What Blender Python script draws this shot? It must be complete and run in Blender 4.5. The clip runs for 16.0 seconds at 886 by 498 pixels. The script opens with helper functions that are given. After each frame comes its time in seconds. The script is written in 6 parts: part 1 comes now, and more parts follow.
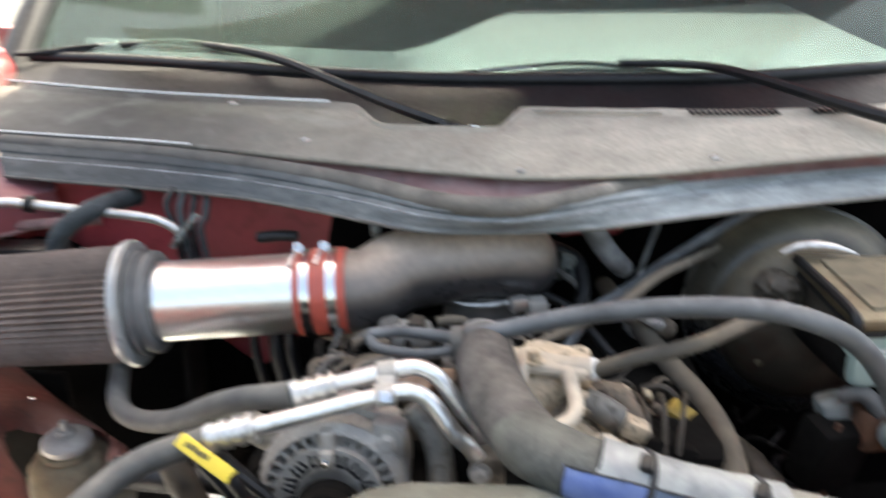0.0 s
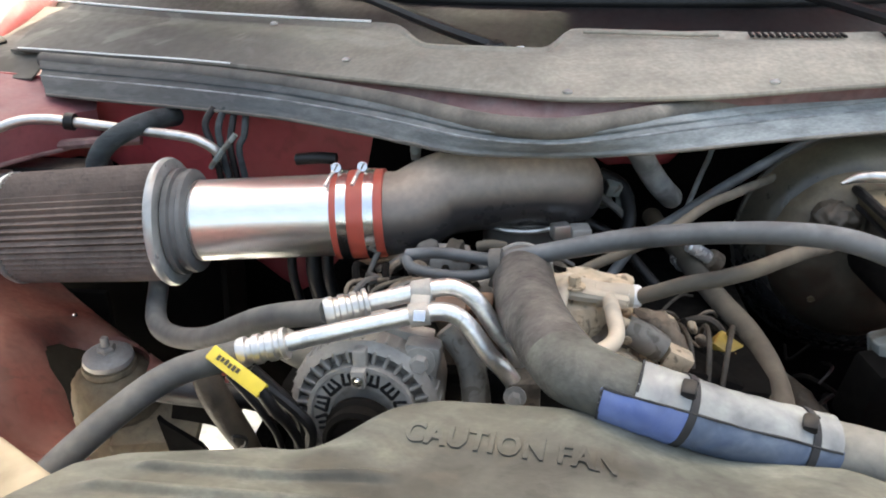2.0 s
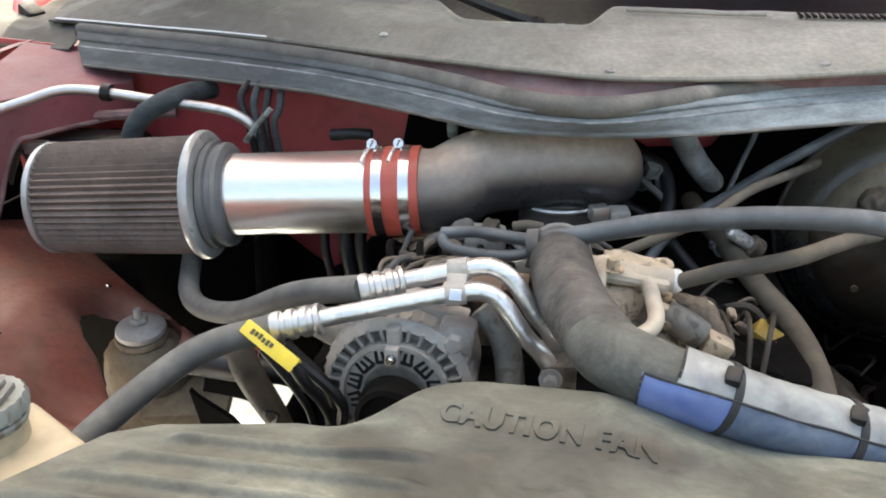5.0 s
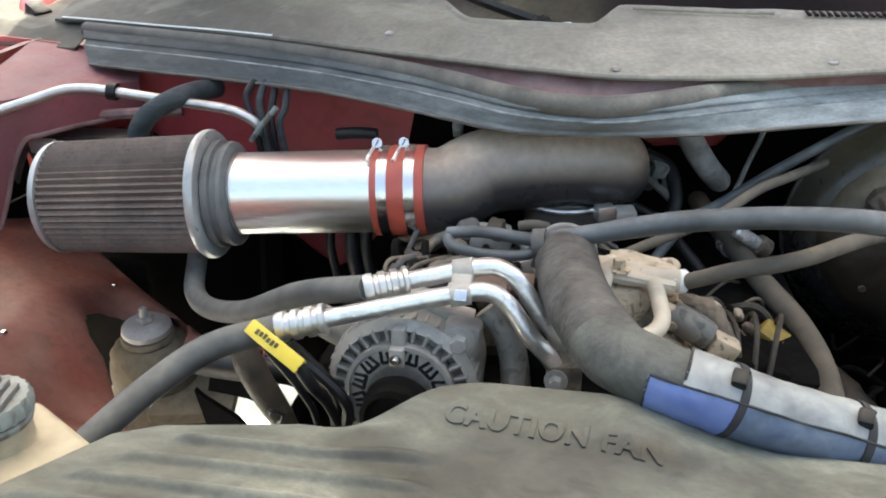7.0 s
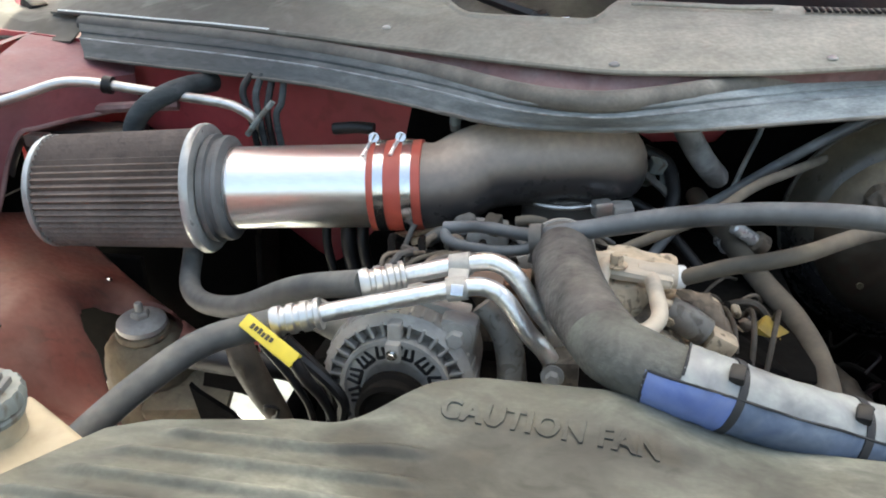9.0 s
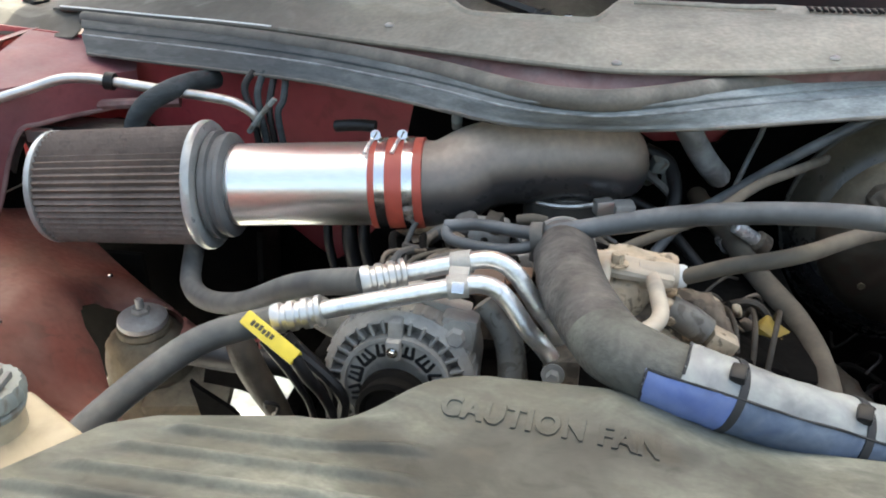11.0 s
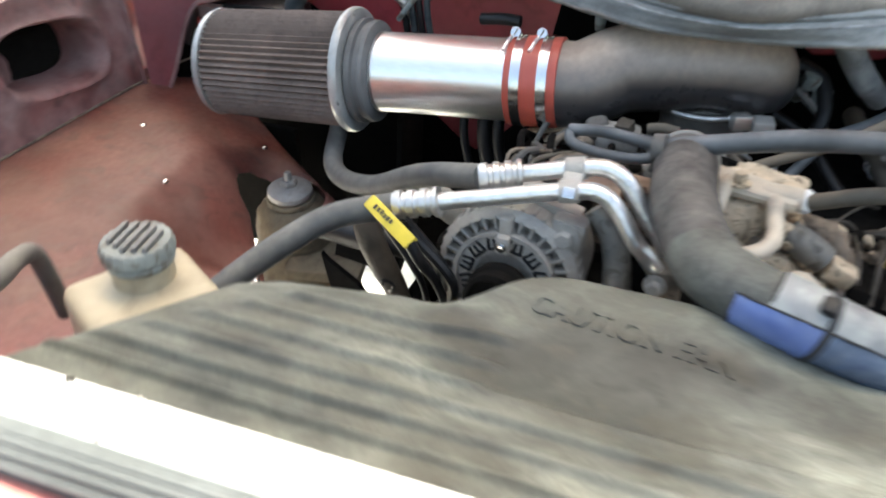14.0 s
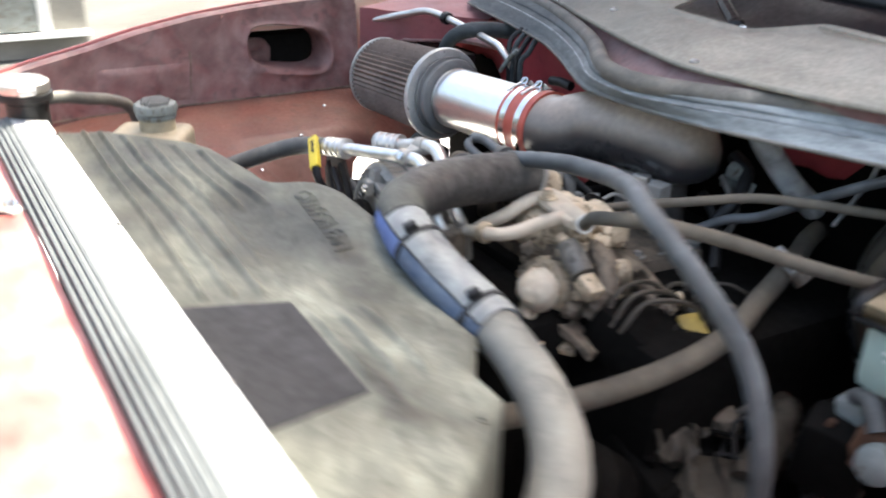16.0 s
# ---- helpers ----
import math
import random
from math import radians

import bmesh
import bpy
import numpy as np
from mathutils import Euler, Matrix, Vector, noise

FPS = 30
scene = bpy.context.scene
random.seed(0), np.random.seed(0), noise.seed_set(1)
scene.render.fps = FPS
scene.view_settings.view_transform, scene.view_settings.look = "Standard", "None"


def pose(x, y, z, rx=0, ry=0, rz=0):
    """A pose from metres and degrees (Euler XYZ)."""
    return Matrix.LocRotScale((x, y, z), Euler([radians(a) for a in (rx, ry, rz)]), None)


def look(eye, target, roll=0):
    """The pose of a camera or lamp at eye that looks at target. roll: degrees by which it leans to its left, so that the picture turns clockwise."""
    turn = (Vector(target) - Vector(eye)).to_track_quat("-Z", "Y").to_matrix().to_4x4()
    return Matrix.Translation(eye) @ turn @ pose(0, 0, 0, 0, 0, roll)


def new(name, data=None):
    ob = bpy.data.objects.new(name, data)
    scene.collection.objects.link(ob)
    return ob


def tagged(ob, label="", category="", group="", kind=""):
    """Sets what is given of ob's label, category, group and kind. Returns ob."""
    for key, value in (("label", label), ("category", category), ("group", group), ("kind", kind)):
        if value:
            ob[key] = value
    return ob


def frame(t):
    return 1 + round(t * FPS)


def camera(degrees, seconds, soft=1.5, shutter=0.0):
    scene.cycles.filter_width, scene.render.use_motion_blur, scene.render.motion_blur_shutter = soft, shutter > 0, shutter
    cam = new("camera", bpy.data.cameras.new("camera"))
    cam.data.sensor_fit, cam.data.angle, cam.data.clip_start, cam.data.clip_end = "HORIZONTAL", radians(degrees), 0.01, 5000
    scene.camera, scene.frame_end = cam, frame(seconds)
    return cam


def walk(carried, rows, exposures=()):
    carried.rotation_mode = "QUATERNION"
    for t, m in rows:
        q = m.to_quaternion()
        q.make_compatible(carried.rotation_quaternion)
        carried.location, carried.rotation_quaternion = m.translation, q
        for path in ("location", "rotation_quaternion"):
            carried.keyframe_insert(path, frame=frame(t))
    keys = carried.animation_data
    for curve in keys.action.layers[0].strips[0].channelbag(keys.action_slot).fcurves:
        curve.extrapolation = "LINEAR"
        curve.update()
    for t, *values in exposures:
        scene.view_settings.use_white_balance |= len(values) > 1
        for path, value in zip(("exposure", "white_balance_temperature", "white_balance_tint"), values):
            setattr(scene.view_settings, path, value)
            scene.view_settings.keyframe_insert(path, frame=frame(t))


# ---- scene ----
cam = camera(56.2, 16.0, soft=1.9, shutter=0.9)
PATH = [
    (0, (0.086, 0.042, 1.449), (-0.072, 1.905, 0.739), -1.1),
    (0.2, (0.092, 0.048, 1.431), (-0.012, 1.899, 0.682), -1.1),
    (0.5, (0.093, 0.058, 1.416), (-0.174, 1.84, 0.548), -1.1),
    (1, (0.092, 0.051, 1.421), (-0.167, 1.859, 0.606), -1.4),
    (1.5, (0.091, 0.054, 1.419), (-0.168, 1.854, 0.587), -1.2),
    (2, (0.091, 0.059, 1.418), (-0.173, 1.857, 0.582), -1.2),
    (2.5, (0.09, 0.062, 1.418), (-0.195, 1.848, 0.565), -1.2),
    (3, (0.089, 0.061, 1.416), (-0.191, 1.851, 0.569), -0.8),
    (3.5, (0.085, 0.064, 1.414), (-0.223, 1.839, 0.546), -1.0),
    (6, (0.08, 0.07, 1.409), (-0.254, 1.835, 0.53), -0.8),
    (6.5, (0.082, 0.072, 1.409), (-0.266, 1.832, 0.527), -1.1),
    (7, (0.081, 0.071, 1.411), (-0.26, 1.835, 0.531), -0.9),
    (7.5, (0.08, 0.071, 1.408), (-0.25, 1.836, 0.527), -0.5),
    (8, (0.08, 0.073, 1.408), (-0.264, 1.831, 0.519), -0.8),
    (8.5, (0.081, 0.074, 1.408), (-0.266, 1.831, 0.517), -0.7),
    (9, (0.081, 0.074, 1.407), (-0.253, 1.836, 0.521), -0.6),
    (11.5, (0.081, 0.074, 1.406), (-0.256, 1.834, 0.517), -0.3),
    (12, (0.081, 0.073, 1.407), (-0.254, 1.832, 0.517), -0.4),
    (12.5, (0.08, 0.078, 1.406), (-0.267, 1.817, 0.482), -0.6),
    (13, (0.076, 0.078, 1.403), (-0.275, 1.805, 0.457), -0.5),
    (13.3, (0.08, 0.106, 1.392), (-0.244, 1.791, 0.364), -1.3),
    (13.5, (0.078, 0.127, 1.384), (-0.324, 1.734, 0.263), -2.5),
    (13.7, (0.08, 0.117, 1.397), (-0.506, 1.628, 0.226), -4.3),
    (14, (0.125, 0.059, 1.432), (-0.532, 1.581, 0.313), -1.1),
    (14.3, (0.225, 0.023, 1.454), (-0.574, 1.484, 0.346), -1.9),
    (14.5, (0.313, 0.026, 1.468), (-0.563, 1.446, 0.365), -1.3),
    (14.8, (0.435, 0.058, 1.446), (-0.588, 1.41, 0.385), 2.8),
    (15, (0.507, 0.069, 1.446), (-0.626, 1.36, 0.422), 3.2),
    (15.3, (0.605, 0.085, 1.426), (-0.687, 1.289, 0.486), 1.1),
    (15.5, (0.663, 0.107, 1.418), (-0.708, 1.234, 0.496), -0.3),
    (16, (0.831, 0.211, 1.406), (-0.695, 1.17, 0.54), 2.0),
]
walk(cam, [(t, look(eye, target, roll)) for t, eye, target, roll in PATH], [(0, 2.25, 7500, 6), (0.5, 2.20, 7650, 5), (3.5, 2.17, 7650, 5), (7, 2.11, 7300, 1), (13, 2.11, 7300, 1), (16, 2.13, 7000, 6)])

# ---- light ----
SUN_EL, SUN_AZ = 61.0, 0.0
world = bpy.data.worlds.new("sky_world")
scene.world = world
world.use_nodes = True
wn = world.node_tree.nodes
sky = wn.new("ShaderNodeTexSky")
sky.sky_type, sky.sun_disc = "NISHITA", False
sky.sun_elevation, sky.sun_rotation = radians(SUN_EL), radians(SUN_AZ)
sky.air_density, sky.dust_density, sky.ozone_density = 1.0, 6.0, 0.6
wn["Background"].inputs["Strength"].default_value = 0.15
world.node_tree.links.new(sky.outputs[0], wn["Background"].inputs["Color"])
sun_data = bpy.data.lights.new("sun", "SUN")
sun_data.energy, sun_data.angle, sun_data.color = 5.0, radians(0.6), (1.0, 0.96, 0.9)
sun = new("sun", sun_data)
# the sun stands high behind the cab and lights only what lies ahead of the hood's shade
sun.matrix_world = look((0.1 + 4.0 * math.cos(radians(SUN_EL)) * math.sin(radians(SUN_AZ)), 0.34 + 4.0 * math.cos(radians(SUN_EL)) * math.cos(radians(SUN_AZ)), 1.06 + 4.0 * math.sin(radians(SUN_EL))), (0.1, 0.34, 1.06))

# ---- materials ----


def surf(name, col, rough=0.5, metal=0.0, dust=0.0, dustcol=(0.30, 0.27, 0.22), grain=90.0, blotch=9.0, vary=0.25, bump=0.15, settle=0.5, coat=0.0, streak=None, wear=None, spec=0.5, side_fade=None, bare=0.35, spots=(), grime=0.5):
    """Base colour with grain and blotches, and dust that lies in patches and on upward faces."""
    m = bpy.data.materials.new(name)
    m.use_nodes = True
    nt = m.node_tree
    N, K = nt.nodes, nt.links
    b = N["Principled BSDF"]
    tc = N.new("ShaderNodeTexCoord")
    mp = N.new("ShaderNodeMapping")
    K.new(tc.outputs["Object"], mp.inputs["Vector"])
    if streak:
        mp.inputs["Scale"].default_value = streak

    def noise_tex(scale, detail=6.0, dist=0.0):
        n = N.new("ShaderNodeTexNoise")
        n.inputs["Scale"].default_value, n.inputs["Detail"].default_value, n.inputs["Distortion"].default_value = scale, detail, dist
        K.new(mp.outputs["Vector"], n.inputs["Vector"])
        return n.outputs["Fac"]

    def math_node(op, a, bb, clamp=True):
        n = N.new("ShaderNodeMath")
        n.operation, n.use_clamp = op, clamp
        for i, v in enumerate((a, bb)):
            if isinstance(v, (int, float)):
                n.inputs[i].default_value = v
            else:
                K.new(v, n.inputs[i])
        return n.outputs[0]

    def mix(fac, a, bb):
        n = N.new("ShaderNodeMix")
        n.data_type = "RGBA"
        for s, v in ((n.inputs[0], fac), (n.inputs[6], a), (n.inputs[7], bb)):
            if isinstance(v, tuple):
                s.default_value = (*v, 1.0)
            elif isinstance(v, (int, float)):
                s.default_value = v
            else:
                K.new(v, s)
        return n.outputs[2]

    def remap(v, lo, hi, a=0.0, bb=1.0):
        n = N.new("ShaderNodeMapRange")
        n.inputs[1].default_value, n.inputs[2].default_value, n.inputs[3].default_value, n.inputs[4].default_value = lo, hi, a, bb
        K.new(v, n.inputs[0])
        return n.outputs[0]

    dust, dustcol = min(1.0, dust * 1.25), tuple(min(0.8, c * 1.3) for c in dustcol)
    fine, big = noise_tex(grain), noise_tex(blotch, 5.0, 0.6)
    lowc = tuple(c * (1 - vary) for c in col)
    highc = tuple(min(1.0, c * (1 + vary)) for c in col)
    colour = mix(remap(big, 0.35, 0.65), lowc, highc)
    colour = mix(remap(fine, 0.3, 0.7, 0.0, 0.35), colour, tuple(c * 0.75 for c in col))
    mid = noise_tex(max(grain * 0.24, 18.0), 9.0, 1.0)
    colour = mix(remap(mid, 0.56, 0.72, 0.0, grime), colour, tuple(c * 0.35 for c in col))
    if wear:
        wcol, amount = wear
        wn_ = noise_tex(blotch * 2.3, 9.0, 1.2)
        colour = mix(remap(wn_, 0.62 - amount * 0.25, 0.68 - amount * 0.2), colour, wcol)
    spread = 0.08 if bump else 0.015
    rough_out = remap(fine, 0.3, 0.7, max(0.03, rough - spread), min(1.0, rough + spread))
    if dust > 0:
        geo = N.new("ShaderNodeNewGeometry")
        sep = N.new("ShaderNodeSeparateXYZ")
        K.new(geo.outputs["Normal"], sep.inputs[0])
        up = remap(sep.outputs[2], -0.2, 1.0, 1.0 - settle, 1.0)
        patch = remap(noise_tex(blotch * 1.7, 8.0, 0.4), 0.28, 0.72, bare, 1.0)
        speck = remap(noise_tex(grain * 2.0, 3.0), 0.35, 0.7, 0.75, 1.0)
        df = math_node("MULTIPLY", math_node("MULTIPLY", up, patch), math_node("MULTIPLY", speck, dust))
        df = math_node("MULTIPLY", df, remap(mid, 0.30, 0.62, 1.0, 1.0 - 0.75 * grime))
        if side_fade:
            # dust colour fades along x: painted side light on cowl, seal and elbow
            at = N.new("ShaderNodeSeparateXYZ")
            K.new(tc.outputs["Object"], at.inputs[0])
            df = math_node("MULTIPLY", df, remap(at.outputs[0], *side_fade))
        for centre, size, left in spots:
            # a rubbed patch where little dust is left
            sm_ = N.new("ShaderNodeMapping")
            sm_.vector_type = "POINT"
            sm_.inputs["Scale"].default_value = tuple(1 / v for v in size)
            sm_.inputs["Location"].default_value = tuple(-c / v for c, v in zip(centre, size))
            K.new(tc.outputs["Object"], sm_.inputs["Vector"])
            ln = N.new("ShaderNodeVectorMath")
            ln.operation = "LENGTH"
            K.new(sm_.outputs["Vector"], ln.inputs[0])
            edge = math_node("ADD", ln.outputs["Value"], math_node("MULTIPLY", big, 0.9), False)
            df = math_node("MULTIPLY", df, remap(edge, 1.05, 1.6, left, 1.0))
        colour = mix(df, colour, dustcol)
        rough_out = math_node("ADD", rough_out, math_node("MULTIPLY", df, 0.5))
        if metal:
            K.new(math_node("MULTIPLY", math_node("SUBTRACT", 1.0, df), metal), b.inputs["Metallic"])
    if metal and dust <= 0:
        b.inputs["Metallic"].default_value = metal
    K.new(colour, b.inputs["Base Color"])
    b.inputs["Specular IOR Level"].default_value = spec
    K.new(rough_out, b.inputs["Roughness"])
    if coat:
        b.inputs["Coat Weight"].default_value, b.inputs["Coat Roughness"].default_value = coat, 0.33
    if bump:
        bn = N.new("ShaderNodeBump")
        bn.inputs["Strength"].default_value, bn.inputs["Distance"].default_value = bump, 0.002
        K.new(math_node("ADD", fine, math_node("MULTIPLY", mid, 1.5), False), bn.inputs["Height"])
        K.new(bn.outputs[0], b.inputs["Normal"])
    return m


M_MAUVE = surf("dust_mauved_red_paint", (0.22, 0.05, 0.055), 0.5, dust=0.75, dustcol=(0.24, 0.172, 0.185), bare=0.2, blotch=7, grain=140, settle=0.9, bump=0.06, grime=0.3)
M_TROUGH = surf("dusty_black_trough_plastic", (0.016, 0.018, 0.019), 0.5, dust=0.12, dustcol=(0.1, 0.105, 0.105), blotch=5, settle=0.6)
M_PEACH = surf("rust_tanned_plate", (0.34, 0.22, 0.15), 0.6, dust=0.5, dustcol=(0.36, 0.27, 0.20), blotch=22, grain=160, bump=0.3)
M_RED = surf("red_paint", (0.40, 0.05, 0.06), 0.34, dust=0.4, bare=0.05, dustcol=(0.3, 0.135, 0.135), blotch=5, bump=0.05)
M_REDLINER = surf("red_liner", (0.140, 0.038, 0.028), 0.42, dust=0.55, dustcol=(0.18, 0.115, 0.088), bare=0.0, blotch=8, grain=140, bump=0.14, settle=0.2, vary=0.35, wear=((0.1, 0.032, 0.024), 0.25), grime=0.5)
M_REDBODY = surf("red_body_paint", (0.26, 0.03, 0.026), 0.42, dust=0.1, coat=1.0, bump=0.02, blotch=3)
# pale pink over the red puts the sun's washed-out glare into the colour
M_REDFRONT = surf("glare_paled_red_paint", (0.34, 0.04, 0.028), 0.45, dust=0.5, dustcol=(0.52, 0.34, 0.31), bare=0.1, blotch=9, coat=0.4, bump=0.03, grime=0.2)
M_SHROUD = surf("dusty_shroud_plastic", (0.05, 0.05, 0.045), 0.5, dust=1.0, dustcol=(0.32, 0.332, 0.275), bare=0.0, blotch=7, grain=160, streak=(0.75, 1.25, 1.0), settle=0.3, side_fade=(-0.34, 0.30, 0.50, 1.0), wear=((0.06, 0.056, 0.046), 0.62), spots=(((0.055, 0.485, 1.05), (0.112, 0.074, 0.12), 0.25), ((-0.06, 0.50, 1.03), (0.035, 0.022, 0.08), 0.35), ((0.24, 0.50, 1.03), (0.07, 0.02, 0.08), 0.45)), grime=0.55, spec=0.25)
M_VAC = surf("light_dusty_hose_rubber", (0.055, 0.060, 0.064), 0.45, dust=0.65, dustcol=(0.225, 0.235, 0.24), blotch=14, settle=0.7, bare=0.15)
M_BEND = surf("dust_greyed_hose_bend", (0.042, 0.040, 0.037), 0.6, dust=0.75, dustcol=(0.185, 0.192, 0.165), blotch=18, grain=220, bump=0.5, settle=0.6, bare=0.1)
M_RUBBER = surf("dusty_rubber", (0.035, 0.035, 0.037), 0.6, dust=0.6, dustcol=(0.27, 0.25, 0.215), blotch=14, settle=0.6)
M_HOSEGREY = surf("grey_rubber_hose", (0.04, 0.043, 0.047), 0.5, dust=0.55, dustcol=(0.255, 0.24, 0.205), blotch=16, settle=0.7)
# seal and its top bead pale rightwards: light from the right painted in
M_SEAL = surf("dusty_seal_rubber", (0.014, 0.020, 0.024), 0.6, spec=0.25, grime=0.45, dust=1.0, dustcol=(0.46, 0.485, 0.475), bare=0.5, blotch=11, grain=120, settle=0.35, streak=(0.6, 1, 3), wear=((0.03, 0.035, 0.04), 0.3), side_fade=(-0.35, 0.3, 0.12, 1.0))
M_LIP = surf("pale_grey_line", (0.26, 0.275, 0.28), 0.6, blotch=30, vary=0.5)
M_SEALTOP = surf("brown_dusted_seal_top", (0.04, 0.04, 0.04), 0.6, dust=0.75, spec=0.3, grime=0.25, dustcol=(0.4, 0.36, 0.3), blotch=10, grain=120, settle=0.4, side_fade=(-0.3, 0.4, 0.4, 1.0))
M_TANHOSE = surf("mud_tan_hose", (0.075, 0.066, 0.053), 0.7, dust=0.8, bare=0.2, dustcol=(0.195, 0.163, 0.122), blotch=14, settle=0.5)
M_BLACK = surf("black_plastic", (0.006, 0.006, 0.007), 0.45, dust=0.05, dustcol=(0.14, 0.13, 0.115), blotch=12, spec=0.35)
M_FIREWALL_SHADE = surf("black_firewall_shade", (0.0035, 0.0032, 0.003), 0.95, blotch=12, spec=0.05)
# near-black base puts the deep bay's shade into the grimy metal
M_DARK = surf("shade_black_grimy_metal", (0.005, 0.0045, 0.004), 0.85, dust=0.03, dustcol=(0.10, 0.085, 0.07), blotch=12, spec=0.1)
M_ZINC = surf("bright_zinc_steel", (0.78, 0.77, 0.75), 0.25, metal=0.55, vary=0.08, grime=0.15)
M_FENDER = surf("dust_browned_red_paint", (0.17, 0.065, 0.06), 0.5, dust=0.75, dustcol=(0.29, 0.215, 0.205), bare=0.0, blotch=13, grain=120, settle=0.25, bump=0.12, vary=0.35, wear=((0.11, 0.045, 0.04), 0.3), grime=0.35)
# cowl dust brightens to the right, carrying the side light in its colour
M_COWL = surf("dusty_cowl_plastic", (0.045, 0.043, 0.040), 0.6, spec=0.3, dust=0.9, dustcol=(0.54, 0.49, 0.395), blotch=4, grain=70, settle=0.3, side_fade=(-0.55, 0.25, 0.06, 1.0), wear=((0.10, 0.098, 0.09), 0.3), grime=0.2, bare=0.55, bump=0.05)
M_ALU = surf("brushed_bright_aluminium", (0.90, 0.90, 0.89), 0.30, grime=0.0, metal=1.0, blotch=22, grain=220, streak=(0.25, 1.0, 1.0), vary=0.03, bump=0.0)
M_ALULINE = surf("scuffed_aluminium_line", (0.80, 0.80, 0.79), 0.34, metal=1.0, dust=0.14, dustcol=(0.45, 0.42, 0.38), blotch=40, grain=260, bump=0.25, vary=0.12)
M_ALUDULL = surf("dull_aluminium", (0.62, 0.61, 0.59), 0.35, metal=1.0, dust=0.22, dustcol=(0.40, 0.37, 0.32), blotch=20, vary=0.12)
M_CAST = surf("cast_aluminium", (0.36, 0.345, 0.32), 0.5, metal=0.3, dust=0.55, dustcol=(0.35, 0.32, 0.275), bare=0.1, blotch=22, grain=220, bump=0.3, grime=0.35)
M_STEEL = surf("bright_steel", (0.75, 0.75, 0.75), 0.18, metal=1.0, vary=0.1, grime=0.15)
M_TANMETAL = surf("mud_caked_metal", (0.48, 0.38, 0.26), 0.45, dust=0.8, dustcol=(0.55, 0.46, 0.34), blotch=34, grain=170, bump=0.35, settle=0.6, bare=0.1, vary=0.4, wear=((0.09, 0.055, 0.03), 0.32), grime=0.35)
M_TANPIPE = surf("pale_mud_dusted_pipe", (0.56, 0.48, 0.37), 0.45, dust=0.55, dustcol=(0.57, 0.51, 0.42), blotch=25, grain=150, bump=0.08, grime=0.3)
M_GREASE = surf("greasy_brown_metal", (0.13, 0.10, 0.075), 0.55, dust=0.5, dustcol=(0.32, 0.255, 0.185), blotch=20, grain=150, bump=0.5, wear=((0.03, 0.022, 0.016), 0.5))
M_TOWER = surf("olive_brown_dusty_steel", (0.09, 0.075, 0.05), 0.7, dust=0.9, dustcol=(0.25, 0.21, 0.14), blotch=12, grain=150, bump=0.3, wear=((0.04, 0.03, 0.02), 0.3))
M_SLUDGE = surf("dark_oily_sludge", (0.045, 0.037, 0.028), 0.5, dust=0.45, dustcol=(0.115, 0.095, 0.072), blotch=30, grain=150, bump=0.6, bare=0.1)
M_GREYMUD = surf("grey_mud_metal", (0.16, 0.15, 0.135), 0.4, metal=0.2, dust=0.5, dustcol=(0.30, 0.275, 0.23), blotch=26, grain=150, bump=0.2, wear=((0.05, 0.042, 0.033), 0.35))
M_YELLOWDIRT = surf("dirt_browned_yellow_plastic", (0.36, 0.25, 0.04), 0.4, dust=0.4, dustcol=(0.30, 0.22, 0.10), blotch=40, vary=0.3, grime=0.6)
M_RUST = surf("rusty_metal", (0.13, 0.06, 0.032), 0.8, blotch=25, grain=150, bump=0.5, vary=0.5)
M_FILTER = surf("dusty_filter_gauze", (0.12, 0.092, 0.076), 0.85, dust=0.5, dustcol=(0.3, 0.225, 0.19), blotch=10, grain=300, bump=0.4)
M_FILTERRUB = surf("grey_filter_rubber", (0.10, 0.10, 0.10), 0.5, dust=0.45, dustcol=(0.28, 0.27, 0.25), blotch=14)
M_FLANGE = surf("light_grey_filter_rim", (0.55, 0.55, 0.53), 0.32, dust=0.22, metal=0.5, dustcol=(0.33, 0.31, 0.28), blotch=12)
M_COUPLER = surf("red_silicone", (0.46, 0.075, 0.05), 0.35, dust=0.15, dustcol=(0.36, 0.2, 0.16), blotch=14, grime=0.15)
# tan dust on top, thinned below and leftward to paint how light falls
M_ELBOW = surf("charcoal_intake_plastic", (0.034, 0.033, 0.035), 0.32, dust=1.0, dustcol=(0.6, 0.47, 0.36), blotch=6, grain=50, settle=1.05, bump=0.03, bare=0.85, coat=0.5, side_fade=(-0.12, 0.03, 0.40, 1.0), grime=0.2)
M_RADHOSE = surf("worn_black_hose", (0.026, 0.024, 0.024), 0.6, dust=0.45, dustcol=(0.27, 0.25, 0.22), blotch=30, grain=150, bump=0.9, settle=0.7, bare=0.2, vary=0.5)
M_LOWHOSE = surf("light_dusty_hose", (0.14, 0.135, 0.125), 0.6, dust=0.7, dustcol=(0.33, 0.315, 0.265), blotch=18, grain=160, settle=0.5)
M_BLUE = surf("blue_hose_sleeve", (0.09, 0.145, 0.37), 0.36, dust=0.5, bare=0.05, dustcol=(0.29, 0.35, 0.48), blotch=24, bump=0.06)
M_BLUEWORN = surf("faded_blue_sleeve", (0.05, 0.08, 0.15), 0.4, dust=0.65, dustcol=(0.29, 0.335, 0.38), bare=0.05, blotch=26, bump=0.1)
M_GREYSLEEVE = surf("dusty_grey_sleeve", (0.18, 0.185, 0.195), 0.32, dust=0.7, dustcol=(0.45, 0.475, 0.44), bare=0.1, blotch=20, bump=0.3, grime=0.6)
